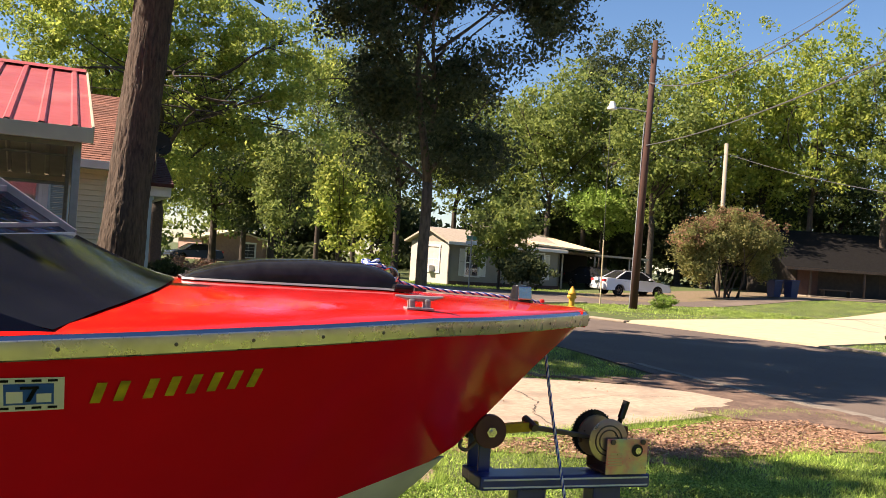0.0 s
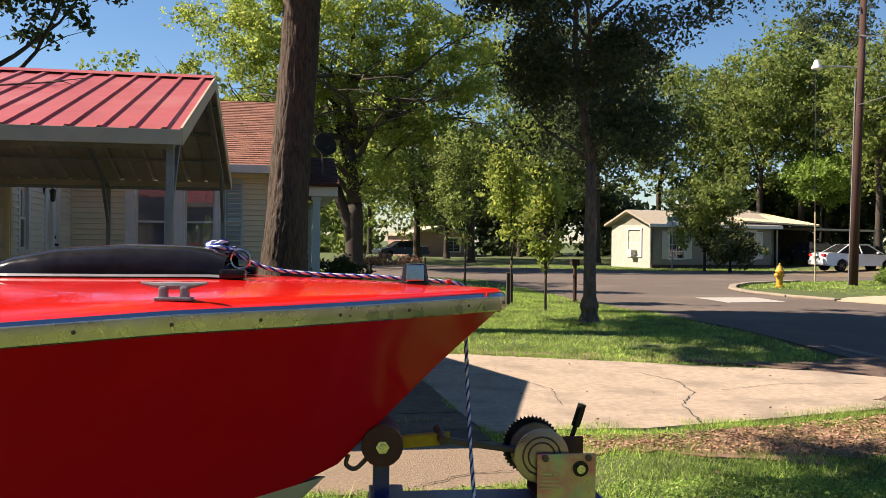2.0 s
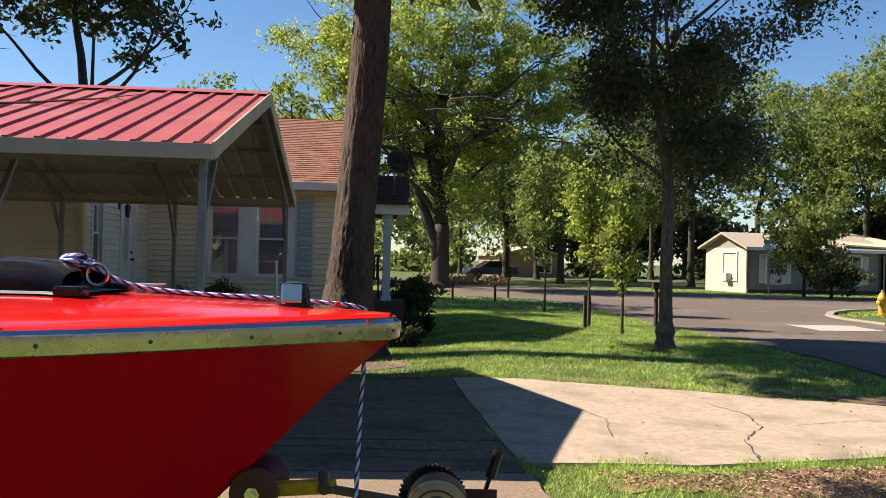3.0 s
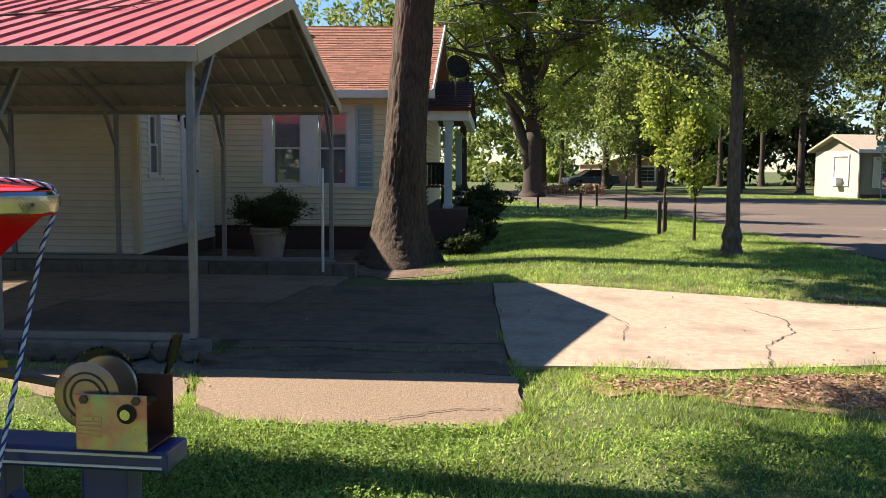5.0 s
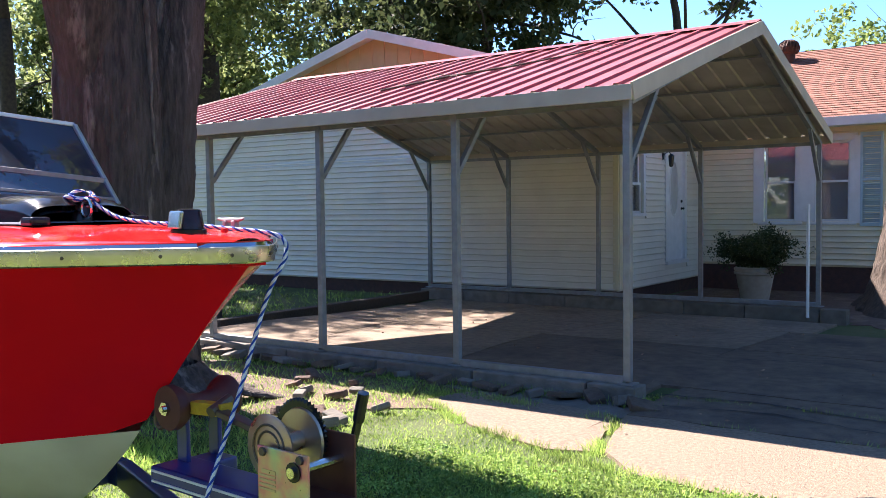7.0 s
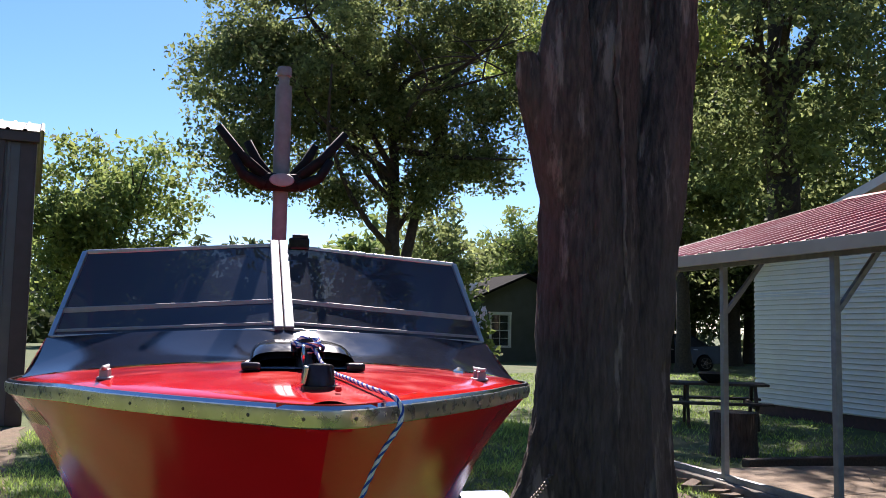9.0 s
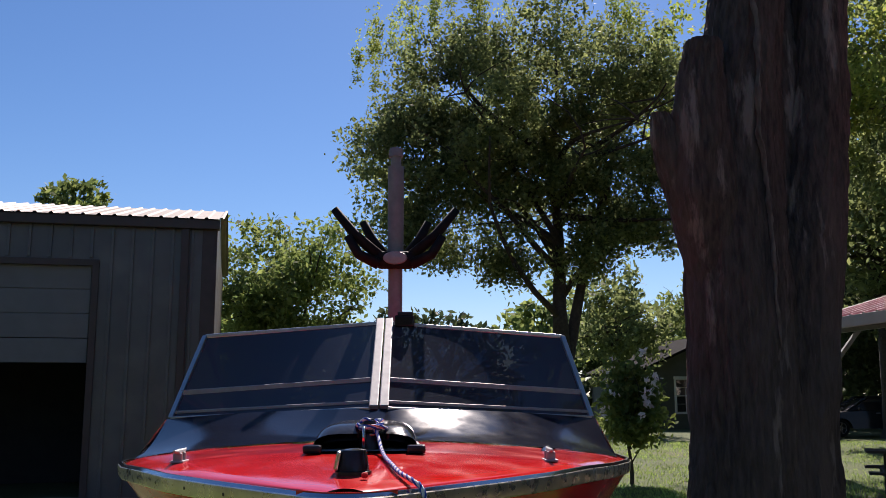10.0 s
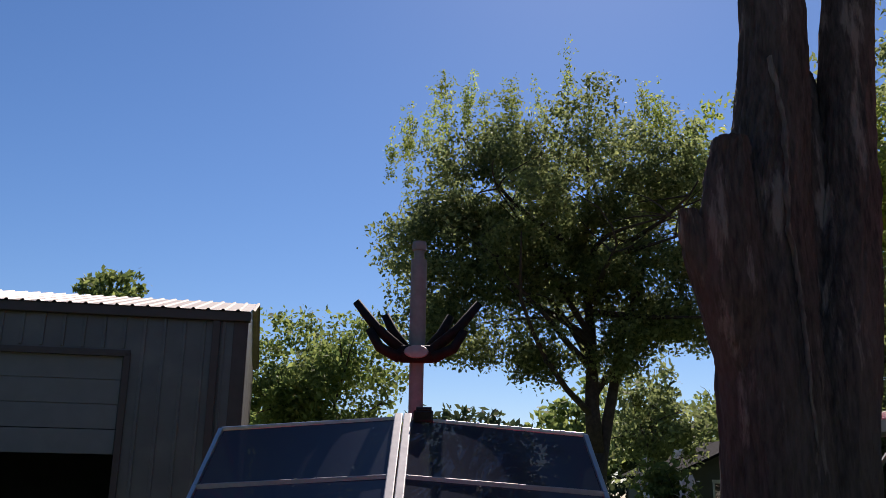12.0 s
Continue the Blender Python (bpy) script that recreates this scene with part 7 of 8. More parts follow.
def thickets():
    bp = thing("brush_pile", pose(6.6, 46, ground_z(6.6, 46)), "heap of brown cut brush at the street corner", "brush", kind="stuff")
    leaves("brush", bp, np.array([(0, 0, .25), (1.6, .3, .2), (-1.5, .2, .2)]), (1.3, 1.0, .45), 2600, .09, M_CHIP, seed=321, clump=30, spread=.25, gaps=.1, shell=.1)
    rng = np.random.default_rng(19)
    pts = [near_point(p, 84 + 5 * math.sin(p)) for p in range(880, 1760, 28)] + [near_point(p, 96) for p in range(430, 760, 40)]
    t = thing("thicket", pose(0, 0, 0), "dense shaded thicket behind the houses across the street", "woods", kind="stuff")
    leaves("foliage", t, np.array([(x, y, rng.uniform(2, 7)) for x, y in pts]), (3.8, 3.8, 4.6), 52000, .34, M_LEAF_DARK, seed=320, clump=24, spread=.7, gaps=.05, shell=.2)
    for i, (x, y, h, r) in enumerate(((-3.5, 46, 14, 5.5), (.5, 52, 16, 6), (6, 58, 17, 6), (-8, 52, 15, 6), (11, 62, 16, 6))):
        tree("corner_back_tree", "leafy tree beyond the street corner", x, y, h, .3, h * .5, (r, r, h * .48), 7000, .2, M_LEAF_MID, M_TWIG, seed=240 + i, fork=.25, limbs=9, clump=36, spread=.5, group="trees beyond the corner", gaps=.3)


def undergrowth():
    """Low woods that close the view all round, beyond the last houses."""
    rng = np.random.default_rng(9)
    for k, (a0, a1, rad, m) in enumerate(((-20, 75, 92, M_LEAF_DARK), (75, 130, 104, M_LEAF_MID), (130, 200, 78, M_LEAF_DARK), (200, 340, 95, M_LEAF_MID))):
        n = int((a1 - a0) * rad / 95 / 3.2) + 4
        ang = np.radians(np.linspace(a0, a1, n)) + rng.normal(size=n) * .02
        rr = rad + rng.uniform(-7, 7, n)
        c = np.stack([rr * np.cos(ang), rr * np.sin(ang), rng.uniform(1.5, 6.5, n)], 1)
        t = thing("far_woods", pose(0, 0, 0), "dense distant woods and undergrowth", "woods", kind="stuff")
        leaves("foliage", t, c, (5.5, 5.5, 4.4), 15000, .46, m, seed=300 + k, clump=22, spread=.9, gaps=.1, shell=.2)
        low = np.stack([c[:, 0] * .93, c[:, 1] * .93, np.full(n, 1.0)], 1)
        leaves("low_foliage", t, low, (5.0, 5.0, 2.0), 8000, .5, m, seed=310 + k, clump=22, spread=.8, gaps=.05, shell=.1)


# ---------------------------------------------------------------- grass
def inside(poly, x, y):
    poly = np.array(poly)
    c = np.zeros(len(x), bool)
    j = len(poly) - 1
    for i in range(len(poly)):
        xi, yi, xj, yj = *poly[i], *poly[j]
        hit = ((yi > y) != (yj > y)) & (x < (xj - xi) * (y - yi) / (yj - yi + 1e-12) + xi)
        c ^= hit
        j = i
    return c


APRON = [(0.18, -0.47), (2.59, -0.47), (2.62, -1.34), (2.59, -1.64), (2.45, -1.88), (2.11, -1.98), (1.63, -1.98), (0.88, -1.88), (0.34, -1.7), (-0.57, -1.41), (-1.37, -0.84), (-1.21, -0.41)]
MULCH = [(3.02, -0.52), (3.93, -0.53), (5.2, -0.13), (6.42, 0.19), (7.75, 0.8), (8.74, 0.97), (8.74, -0.47), (7.3, -1.13), (5.54, -1.3), (4.04, -1.13), (3.18, -0.95)]
HARD = [APRON, [(0.21, -0.57), (2.56, -0.57), (2.53, 0.7), (.2, 0.7)], [(-2.2, -.14), (0.22, -.14), (0.22, -0.57), (-0.25, -0.5), (-1.21, -0.45), (-2.07, -0.21)], DRIVE, ROAD, FAR_DRIVE, [(7.52, 1.08), (8.08, 0.19), (9.18, -0.36), (9.06, 3.87), (8.13, 3.51), (7.03, 3.51), (7.97, 2.51)], [(-6.45, -.15), (2.48, 0.2), (2.45, 4.9), (.4, 6.4), (-6.6, 6.45)], [(-3.1, 6.4), (1.3, 6.4), (1.3, 18), (-13.5, 18), (-13.5, 6.6), (-3.1, 6.6)], [(.9, 10.4), (2.2, 10.4), (2.2, 16.6), (.9, 16.6)]]


def grass(name, x0, x1, y0, y1, count, h, w, seed, label, thin=0.35):
    rng = np.random.default_rng(seed)
    x, y = rng.uniform(x0, x1, count), rng.uniform(y0, y1, count)
    keep = np.ones(count, bool)
    for p in HARD:
        keep &= ~inside(p, x, y)
    wob = np.array([(noise.noise((a * 2.3, b * 2.3, 40.0)), noise.noise((a * 2.3, b * 2.3, 50.0))) for a, b in zip(x, y)])
    mm = inside(MULCH, x + .45 * wob[:, 0], y + .38 * wob[:, 1])
    patch = np.array([noise.noise((a * 1.1, b * 1.9, 21.0)) if m else 1.0 for a, b, m in zip(x, y, mm)])
    keep &= ~(mm & (patch + rng.uniform(-.25, .25, count) < -.04))
    keep &= np.hypot(x + 3.4, y + 2.1) > .85
    keep &= np.hypot(x - .81, y - 7.95) > .7
    x, y = x[keep], y[keep]
    d = np.array([noise.noise((a * .55, b * .55, 3.0)) + .5 * noise.noise((a * 2.1, b * 2.1, 7.0)) for a, b in zip(x, y)])
    keep = d + rng.uniform(-.5, .5, len(d)) > -thin
    x, y, d = x[keep], y[keep], d[keep]
    n = len(x)
    z = np.array([ground_z(a, b) - .015 for a, b in zip(x, y)])
    a = rng.uniform(0, 2 * math.pi, n)
    hh = h * rng.uniform(.45, 1.35, n) * (1 + .5 * np.clip(d, -.6, .8))
    ww = w * rng.uniform(.6, 1.4, n)
    lean = rng.normal(size=(n, 2)) * .55 * hh[:, None]
    b0 = np.stack([x - np.cos(a) * ww, y - np.sin(a) * ww, z], 1)
    b1 = np.stack([x + np.cos(a) * ww, y + np.sin(a) * ww, z], 1)
    tp = np.stack([x + lean[:, 0], y + lean[:, 1], z + hh], 1)
    v = np.stack([b0, b1, tp], 1).reshape(-1, 3)
    ob = new(name, fast_mesh(name, v, np.arange(3 * n).reshape(-1, 3), M_GRASS))
    tagged(ob, label, "grass", kind="stuff")


def mulch():
    sheet("mulch_bed", MULCH, M_MULCH, 0.012, "bare strip of red-brown mulch beside the driveway", "mulch", kind="stuff", step=.12, jit=.38)
    sheet("bare_soil", [(1.5, 5.35), (2.41, 5.05), (3.78, 4.47), (5.34, 4.16), (6.57, 3.73), (8.6, 3.13), (8.53, 3.78), (6.62, 4.29), (5.19, 4.6), (3.66, 4.93), (2.31, 5.7), (1.7, 5.9)], M_DIRT, 0.006, "strip of bare soil between drive and lawn", "soil", kind="stuff", step=.12, jit=.32)
    sheet("leaf_litter", [(6.97, 1.02), (7.41, 0.36), (7.97, -0.08), (9.23, -0.69), (9.08, 4.04), (8.42, 3.78), (7.35, 3.65), (5.9, 3.91), (7.04, 3.42), (7.73, 3.03), (8.13, 2.4), (8.19, 1.79), (7.75, 1.3)], M_LITTER, .028, "brown leaf litter and soil where the drive meets the street", "litter", kind="stuff", step=.12, jit=.3)
    sheet("root_soil", [(0.25, 8.5), (0.3, 6.5), (0.9, 6.0), (1.5, 6.1), (1.9, 6.9), (1.75, 7.9), (1.5, 8.7)], M_LITTER, 0.008, "bare brown soil round the tall tree's roots", "soil", kind="stuff", step=.12, jit=.3)
    sheet("house_bed", [(-3.0, 6.4), (.4, 6.4), (1.0, 7.5), (1.0, 10.4), (-3.0, 10.4)], M_LITTER, 0.004, "shaded bare soil bed below the house", "soil", kind="stuff", step=.5)
    sheet("gravel_strip", [(-7.4, -8.0), (-3.5, -7.2), (-3.5, -6.5), (-7.5, -7.0), (-11, -7.3), (-11, -8.4)], M_DIRT, 0.006, "worn bare ground before the shed", "soil", kind="stuff", step=.4, jit=.15)
    sheet("tree_soil", [(-4.6, -2.9), (-3.4, -3.5), (-2.3, -2.9), (-1.75, -1.9), (-1.35, -1.25), (-.8, -.75), (-.5, -.42), (-3.2, -.32), (-4.8, -.6), (-5.3, -1.8)], M_LITTER, 0.012, "bare brown soil and bark litter round the big tree", "soil", kind="stuff", step=.12, jit=.25)
    rng = np.random.default_rng(3)
    n = 8500
    x, y = rng.uniform(2.9, 8.1, n * 2), rng.uniform(-1.9, .3, n * 2)
    k = inside(MULCH, x, y)
    x, y = x[k][:n], y[k][:n]
    c = np.stack([x, y, np.array([ground_z(a, b) for a, b in zip(x, y)]) + .022 + rng.uniform(0, .012, len(x))], 1)
    v, f = leaf_arrays(c, .013, rng, flat=.8, long=3.6)
    tagged(new("mulch_chips", fast_mesh("mulch_chips", v, f, M_CHIP)), "scattered brown wood chips", "mulch", kind="stuff")
    n = 230
    x, y = rng.uniform(-4, 8, n), rng.uniform(-2.2, 5, n)
    c = np.stack([x, y, np.array([ground_z(a, b) for a, b in zip(x, y)]) + .03], 1)
    v, f = leaf_arrays(c, .017, rng, flat=.9)
    tagged(new("fallen_leaves", fast_mesh("fallen_leaves", v, f, M_CHIP)), "scattered dry brown leaves", "leaves", kind="stuff")


# ---------------------------------------------------------------- street things
def far_house(name, label, x, y, rz, w, d, wall_h, roof_h, wall_m, roof_m, wins=(), gable_x=True, over=.35, trim=None):
    """A plain house, its front along local x towards -y, front left corner at the origin."""
    z = ground_z(x, y) - .05
    h = thing(name, pose(x, y, z, 0, 0, rz), label, "house")
    mb = MB()
    holes = [(wx - ww / 2, wx + ww / 2, wz, wz + wh) for wx, ww, wz, wh in wins]
    wall_boxes(mb, (0, 0), (w, 0), 0, wall_h, .2, holes)
    wall_boxes(mb, (w, 0), (w, d), 0, wall_h, .2)
    wall_boxes(mb, (w, d), (0, d), 0, wall_h, .2)
    wall_boxes(mb, (0, d), (0, 0), 0, wall_h, .2)
    part("wall", mb, wall_m, h)
    o = over
    if gable_x:
        for s, ya in ((1, -o), (-1, d + o)):
            zo = wall_h - roof_h * o / (d / 2)
            part("roof", MB().prism([(-o, ya, zo), (w + o, ya, zo), (w + o, d / 2, wall_h + roof_h), (-o, d / 2, wall_h + roof_h)], (0, 0, .12)), roof_m, h)
        for x0 in (.02, w - .12):
            part("gable", MB().prism([(x0, .05, wall_h), (x0, d - .05, wall_h), (x0, d / 2, wall_h + roof_h - .05)], (.1, 0, 0)), wall_m, h)
        part("fascia", MB().box((w / 2, -o - .02, wall_h - roof_h * o / (d / 2) + .03), (w + 2 * o, .04, .18)), trim or M_TRIM, h)
    else:
        for s, xa in ((1, -o), (-1, w + o)):
            zo = wall_h - roof_h * o / (w / 2)
            part("roof", MB().prism([(xa, -o, zo), (xa, d + o, zo), (w / 2, d + o, wall_h + roof_h), (w / 2, -o, wall_h + roof_h)], (0, 0, .12)), roof_m, h)
        part("gable", MB().prism([(.05, .02, wall_h), (w - .05, .02, wall_h), (w / 2, .02, wall_h + roof_h - .05)], (0, .1, 0)), wall_m, h)
    for wx, ww, wz, wh in wins:
        window(h, ww, wh, pose(wx, 0, wz), muntin=wh < 1.6 or w < 9.5, blind=M_SHADE)
    return h


def car(name, label, x, y, rz, paint, group=""):
    """A saloon car, its front towards -x."""
    z = ground_z(x, y)
    c = thing(name, pose(x, y, z + .01, 0, 0, rz), label, "car", group)
    R, wheels = .36, (-1.38, 1.34)
    low = []
    for wx in wheels[::-1]:
        low += [(wx + R * math.cos(a), .30 + R * math.sin(a)) for a in [math.pi * k / 10 for k in range(11)]]
    top = [(-2.20, .30), (-2.30, .45), (-2.28, .62), (-2.12, .76), (-1.7, .86), (-1.15, .93), (-.4, .95), (.8, .97), (1.55, 1.0), (2.0, 1.01), (2.20, .98), (2.27, .80), (2.29, .55), (2.22, .30)]
    side = top + [(q[0], max(.24, q[1])) for q in low]
    rows = []
    for k in range(11):
        a = -1 + k / 5
        rows.append([(px * (1 - .055 * abs(a) ** 3), a * .87 * (1 - .10 * max(0, pz - .62) / .4), pz - .035 * a * a * (pz > .7)) for px, pz in side + [side[0]]])
    mb = MB().grid(rows)
    n = len(side)
    mb.f.append(tuple(range(n)))
    mb.f.append(tuple(10 * (n + 1) + i for i in range(n)))
    part("body", mb, paint, c, smooth=32)
    ring = lambda zz, x0, x1, w, r: [(x0 + r, -w, zz), (x1 - r, -w, zz), (x1, -w + r, zz), (x1, w - r, zz), (x1 - r, w, zz), (x0 + r, w, zz), (x0, w - r, zz), (x0, -w + r, zz)]
    b, m, t = ring(.93, -1.16, 1.62, .77, .12), ring(1.24, -.62, 1.12, .68, .12), ring(1.40, -.30, .82, .58, .12)
    part("glasshouse", MB().grid([q + [q[0]] for q in (b, m, t)]), M_BLACK, c, "dark tinted windows")
    part("roof_panel", MB().grid([[(-.36 + 1.24 * i / 6, -.62 + 1.24 * j / 6, 1.405 + .05 * (1 - (j / 3 - 1) ** 2) * (1 - .5 * (i / 3 - 1) ** 2)) for j in range(7)] for i in range(7)]), paint, c, smooth=True)
    for s in (-1, 1):
        for p, q in (((-1.10, .79, .93), (-.32, .60, 1.41)), ((.12, .795, .95), (.20, .605, 1.42)), ((1.50, .79, .97), (.78, .60, 1.41)), ((-.34, .60, 1.41), (.80, .60, 1.41))):
            part("pillar", MB().beam((p[0], s * p[1], p[2]), (q[0], s * q[1], q[2]), .07, .05, bev=.01), paint, c)
        part("mirror", MB().box((-.72, s * .90, 1.0), (.10, .16, .11), bev=.03), paint, c)
        for dx in (-.35, .62):
            part("door_handle", MB().box((dx + .3, s * .862, .84), (.16, .02, .03), bev=.006), M_ALU, c)
        for wx in wheels:
            wh = part("wheel", MB().lathe([(.2, -.1), (.30, -.1), (.325, -.06), (.325, .06), (.30, .1), (.2, .1)], (wx, s * .76, .315), "y", 20), M_RUBBER, c)
            rm = part("rim", MB().lathe([(.04, -.105), (.07, -.11), (.08, -.09), (.19, -.085), (.21, -.105), (.21, .105), (.19, .085), (.08, .09), (.07, .11), (.04, .105)], (wx, s * .76, .315), "y", 14), M_ALU, wh)
            for k in range(5):
                a = k * 1.257
                part("spoke", MB().beam((wx, s * .868, .315), (wx + .19 * math.cos(a), s * .862, .315 + .19 * math.sin(a)), .02, .045), M_STEEL, wh)
        part("headlight", MB().box((-2.12, s * .60, .70), (.2, .32, .12), bev=.04), M_ALU, c)
        part("tail_light", MB().box((2.19, s * .60, .84), (.12, .36, .14), bev=.03), M_ROPER, c)
    part("rear_bumper", MB().box((2.20, 0, .45), (.20, 1.62, .24), bev=.07), paint, c)
    part("front_bumper", MB().box((-2.20, 0, .42), (.22, 1.6, .24), bev=.07), paint, c)
    part("plate_panel", MB().box((2.275, 0, .74), (.02, .5, .13), bev=.004), M_ALU, c, "plain blank plate panel")


def street():
    x, y = near_point(1127, 36.5)
    z = ground_z(x, y)
    p = thing("utility_pole", pose(x, y, z, 0, 1.2, 0), "tall brown wooden utility pole with a lamp arm", "pole")
    part("shaft", MB().tube([(0, 0, -.3), (0, 0, 5), (0.05, 0, 10.95)], [.17, .15, .11], 14), M_POLE, p, smooth=True)
    d = Vector((-.92, .40, 0)).normalized()
    part("lamp_arm", MB().tube([(0, 0, 8.0), tuple(d * .7 + Vector((0, 0, 8.08))), tuple(d * 1.45 + Vector((0, 0, 8.08)))], .03, 8), M_GALV, p)
    part("lamp_head", MB().lathe([(.09, .12), (.12, .05), (.13, -.05), (.19, -.12), (.2, -.2), (.05, -.24)], tuple(d * 1.5 + Vector((0, 0, 8.2))), n=14), M_WHITEP, p, "white street lamp head", smooth=35)
    part("pole_bracket", MB().beam((-.25, 0, 10.2), (.45, -.1, 10.25), .06, .06), M_GALV, p)
    part("insulator", MB().lathe([(.05, 10.25), (.06, 10.35), (.03, 10.42)], (.42, -.1, 0), n=8), M_GALV, p)
    part("insulator", MB().lathe([(.04, 8.4), (.06, 8.5), (.03, 8.6)], (.16, 0, 0), n=8), M_GALV, p)
    part("conduit", MB().tube([(-.16, .05, 0), (-.15, .05, 7.6)], .025, 6), M_GALV, p)
    gx, gy = near_point(1068, 38)
    g = thing("guy_wire", pose(gx, gy, ground_z(gx, gy)), "steel guy wire with a pale yellow guard", "cable")
    b = Vector((x, y, z + 8.05)) + d * 1.4 - Vector((gx, gy, ground_z(gx, gy)))
    part("wire", MB().tube([(0, 0, 0), tuple(b)], .012, 5), M_WIRE, g)
    part("guard", MB().tube([(0, 0, 0), tuple(b * .34)], .03, 6), M_FARROOFT, g)
    x2, y2 = near_point(1274, 60)
    z2 = ground_z(x2, y2)
    p2 = thing("second_pole", pose(x2, y2, z2), "grey weathered service pole", "pole")
    part("shaft", MB().tube([(0, 0, -.3), (0, 0, 9.85)], [.17, .13], 10), M_GREYPOLE, p2, smooth=True)
    top = Vector((x, y, z))

    def cable(a, b, sag, r=.018):
        w = thing("power_line", pose(*a), "thin sagging overhead power line", "cable", "overhead lines")
        a, b = Vector(a), Vector(b)
        part("wire", MB().tube([tuple((b - a) * (k / 16) - Vector((0, 0, sag * 4 * (k / 16) * (1 - k / 16)))) for k in range(17)], r, 5), M_WIRE, w)
    cable(top + Vector((.1, 0, 9.2)), (14.6, 1.6, 9.1), .9, .008)
    cable(top + Vector((.1, 0, 9.2)), (11.9, .5, 7.6), 1.15, .020)
    cable(top + Vector((.1, 0, 6.65)), (12.3, .3, 5.9), .35, .020)
    cable(top + Vector((.1, 0, 6.55)), (x2, y2, z2 + 9.2), .6, .010)
    cable((x2, y2, z2 + 9.2), (40.2, 20, 5.6), .5, .018)
    hx, hy = near_point(1018, 33.5)
    hy2 = thing("fire_hydrant", pose(hx, hy, ground_z(hx, hy)), "yellow cast iron fire hydrant near the kerb", "hydrant")
    part("barrel", MB().lathe([(.16, -.02), (.16, .05), (.11, .07), (.11, .5), (.15, .52), (.15, .57), (.12, .6), (.10, .70), (.04, .76), (.035, .82), (.01, .83)], n=16), M_HYD, hy2, smooth=35)
    for a in (0, 90, 180):
        part("nozzle", MB().lathe([(.05, .1), (.07, .12), (.07, .18), (.03, .2)], (0, 0, 0), "x", 10), M_HYD, hy2).matrix_basis = pose(0, 0, .42, 0, 0, a + 20)
    sx, sy = near_point(834, 49)
    sg = thing("street_sign", pose(sx, sy, ground_z(sx, sy)), "green street name blades on a thin post", "sign")
    part("post", MB().tube([(0, 0, 0), (0, 0, 2.9)], .04, 8), M_GALV, sg)
    part("blade", MB().box((0, 0, 2.75), (.75, .02, .2), Matrix.Rotation(.4, 3, "Z")), mat("sign_green", (.05, .2, .14), None, rough=.5), sg)
    part("blade", MB().box((0, 0, 2.5), (.75, .02, .2), Matrix.Rotation(-1.1, 3, "Z")), M_SHUTTER, sg)
    # grey house and its carport
    hx, hy = near_point(796, 54.5)
    h = far_house("grey_house", "low sage-grey house with white-framed windows", hx, hy, 12, 9.05, 4.2, 2.66, .75, M_FARGREY, M_FARROOF, [(1.8, 1.0, .62, 1.65), (7.1, 1.0, .62, 1.65)], gable_x=True)
    for wx in (.98, 2.62, 6.28, 7.92):
        shutter(h, .45, 1.65, pose(wx, -.03, .62), M_TRIM)
    # added panel that paints the sunlight on this end of the house
    part("side_wall_sheathing", MB().box((-.012, 2.1, 1.33), (.02, 4.1, 2.56)), M_ENDWALL, h, "thin end wall panel coloured paler for sunlight on it")
    window(h, 1.3, 1.55, pose(-.06, 1.6, .75, 0, 0, -90), muntin=True, blind=M_SHADE)
    part("window_unit", MB().box((-.2, 1.7, .95), (.4, .5, .38), bev=.02), M_BLIND, h, "grey window air conditioner")
    part("skirting", MB().box((4.52, -.03, .12), (9.0, .05, .3)), M_BRICK, h, "low brick skirting")
    cx, cy = near_point(985, 60)
    c = thing("tan_carport", pose(cx, cy, ground_z(cx, cy), 0, 0, 10), "open carport with a tan metal roof", "carport")
    rf = part("roof", MB().prism([(-2.4, -.5, 2.75), (3.4, -.5, 2.55), (2.4, 6, 3.75), (-2.9, 6, 3.9)], (0, 0, .1)), M_FARROOFT, c, "sunlit tan ribbed roof")
    for k in range(15):
        u = k / 14
        part("rib", MB().beam((-2.4 + 5.8 * u, -.5, 2.87 - .2 * u), (-2.9 + 5.3 * u, 6, 4.02 - .15 * u), .06, .05), M_FARROOFT, rf)
    part("roof", MB().prism([(3.2, -.3, 2.35), (8.4, -.3, 2.3), (8.4, 6, 2.4), (3.2, 6, 2.5)], (0, 0, .12)), M_FARTAN, c)
    for px in (.4, 3.3, 6.6, 8.2):
        part("post", MB().tube([(px, -.2, 0), (px, -.2, 2.3)], .06, 8), M_FARTAN, c)
    part("back_wall", MB().box((3, 6, 1.2), (10.5, .15, 2.5)), M_DARKWALL, c)
    tx, ty = near_point(1085, 59)
    v = car("dark_suv", "dark vehicle parked under the tan carport", tx, ty + 2, 100, M_CARD)
    wx, wy = near_point(1120, 53)
    car("white_sedan", "white four-door sedan parked by the tan carport", wx, wy, 178, M_CARW)
    # brown house to the right, bins, and those up the street
    dx, dy = near_point(1412, 63)
    # walls and roof are coloured for shade here, not only for their paint
    dh = far_house("dark_house", "low house with a deep porch, coloured dark for tree shade", dx, dy, -18, 17, 8, 2.7, 2.0, M_DARKWALL, M_DARKROOF, [(9, 1.2, .9, 1.1)], over=1.6, trim=M_TIMBER)
    for px in (.3, 4.2, 8.6, 13.0):
        part("porch_post", MB().box((px, -1.4, 1.0), (.12, .12, 2.0), bev=.01), M_TIMBER, dh)
    part("wall_panel", MB().box((.8, -.03, 1.3), (1.5, .05, 2.4)), M_BRICK, dh, "brown boarded wall beside the porch")
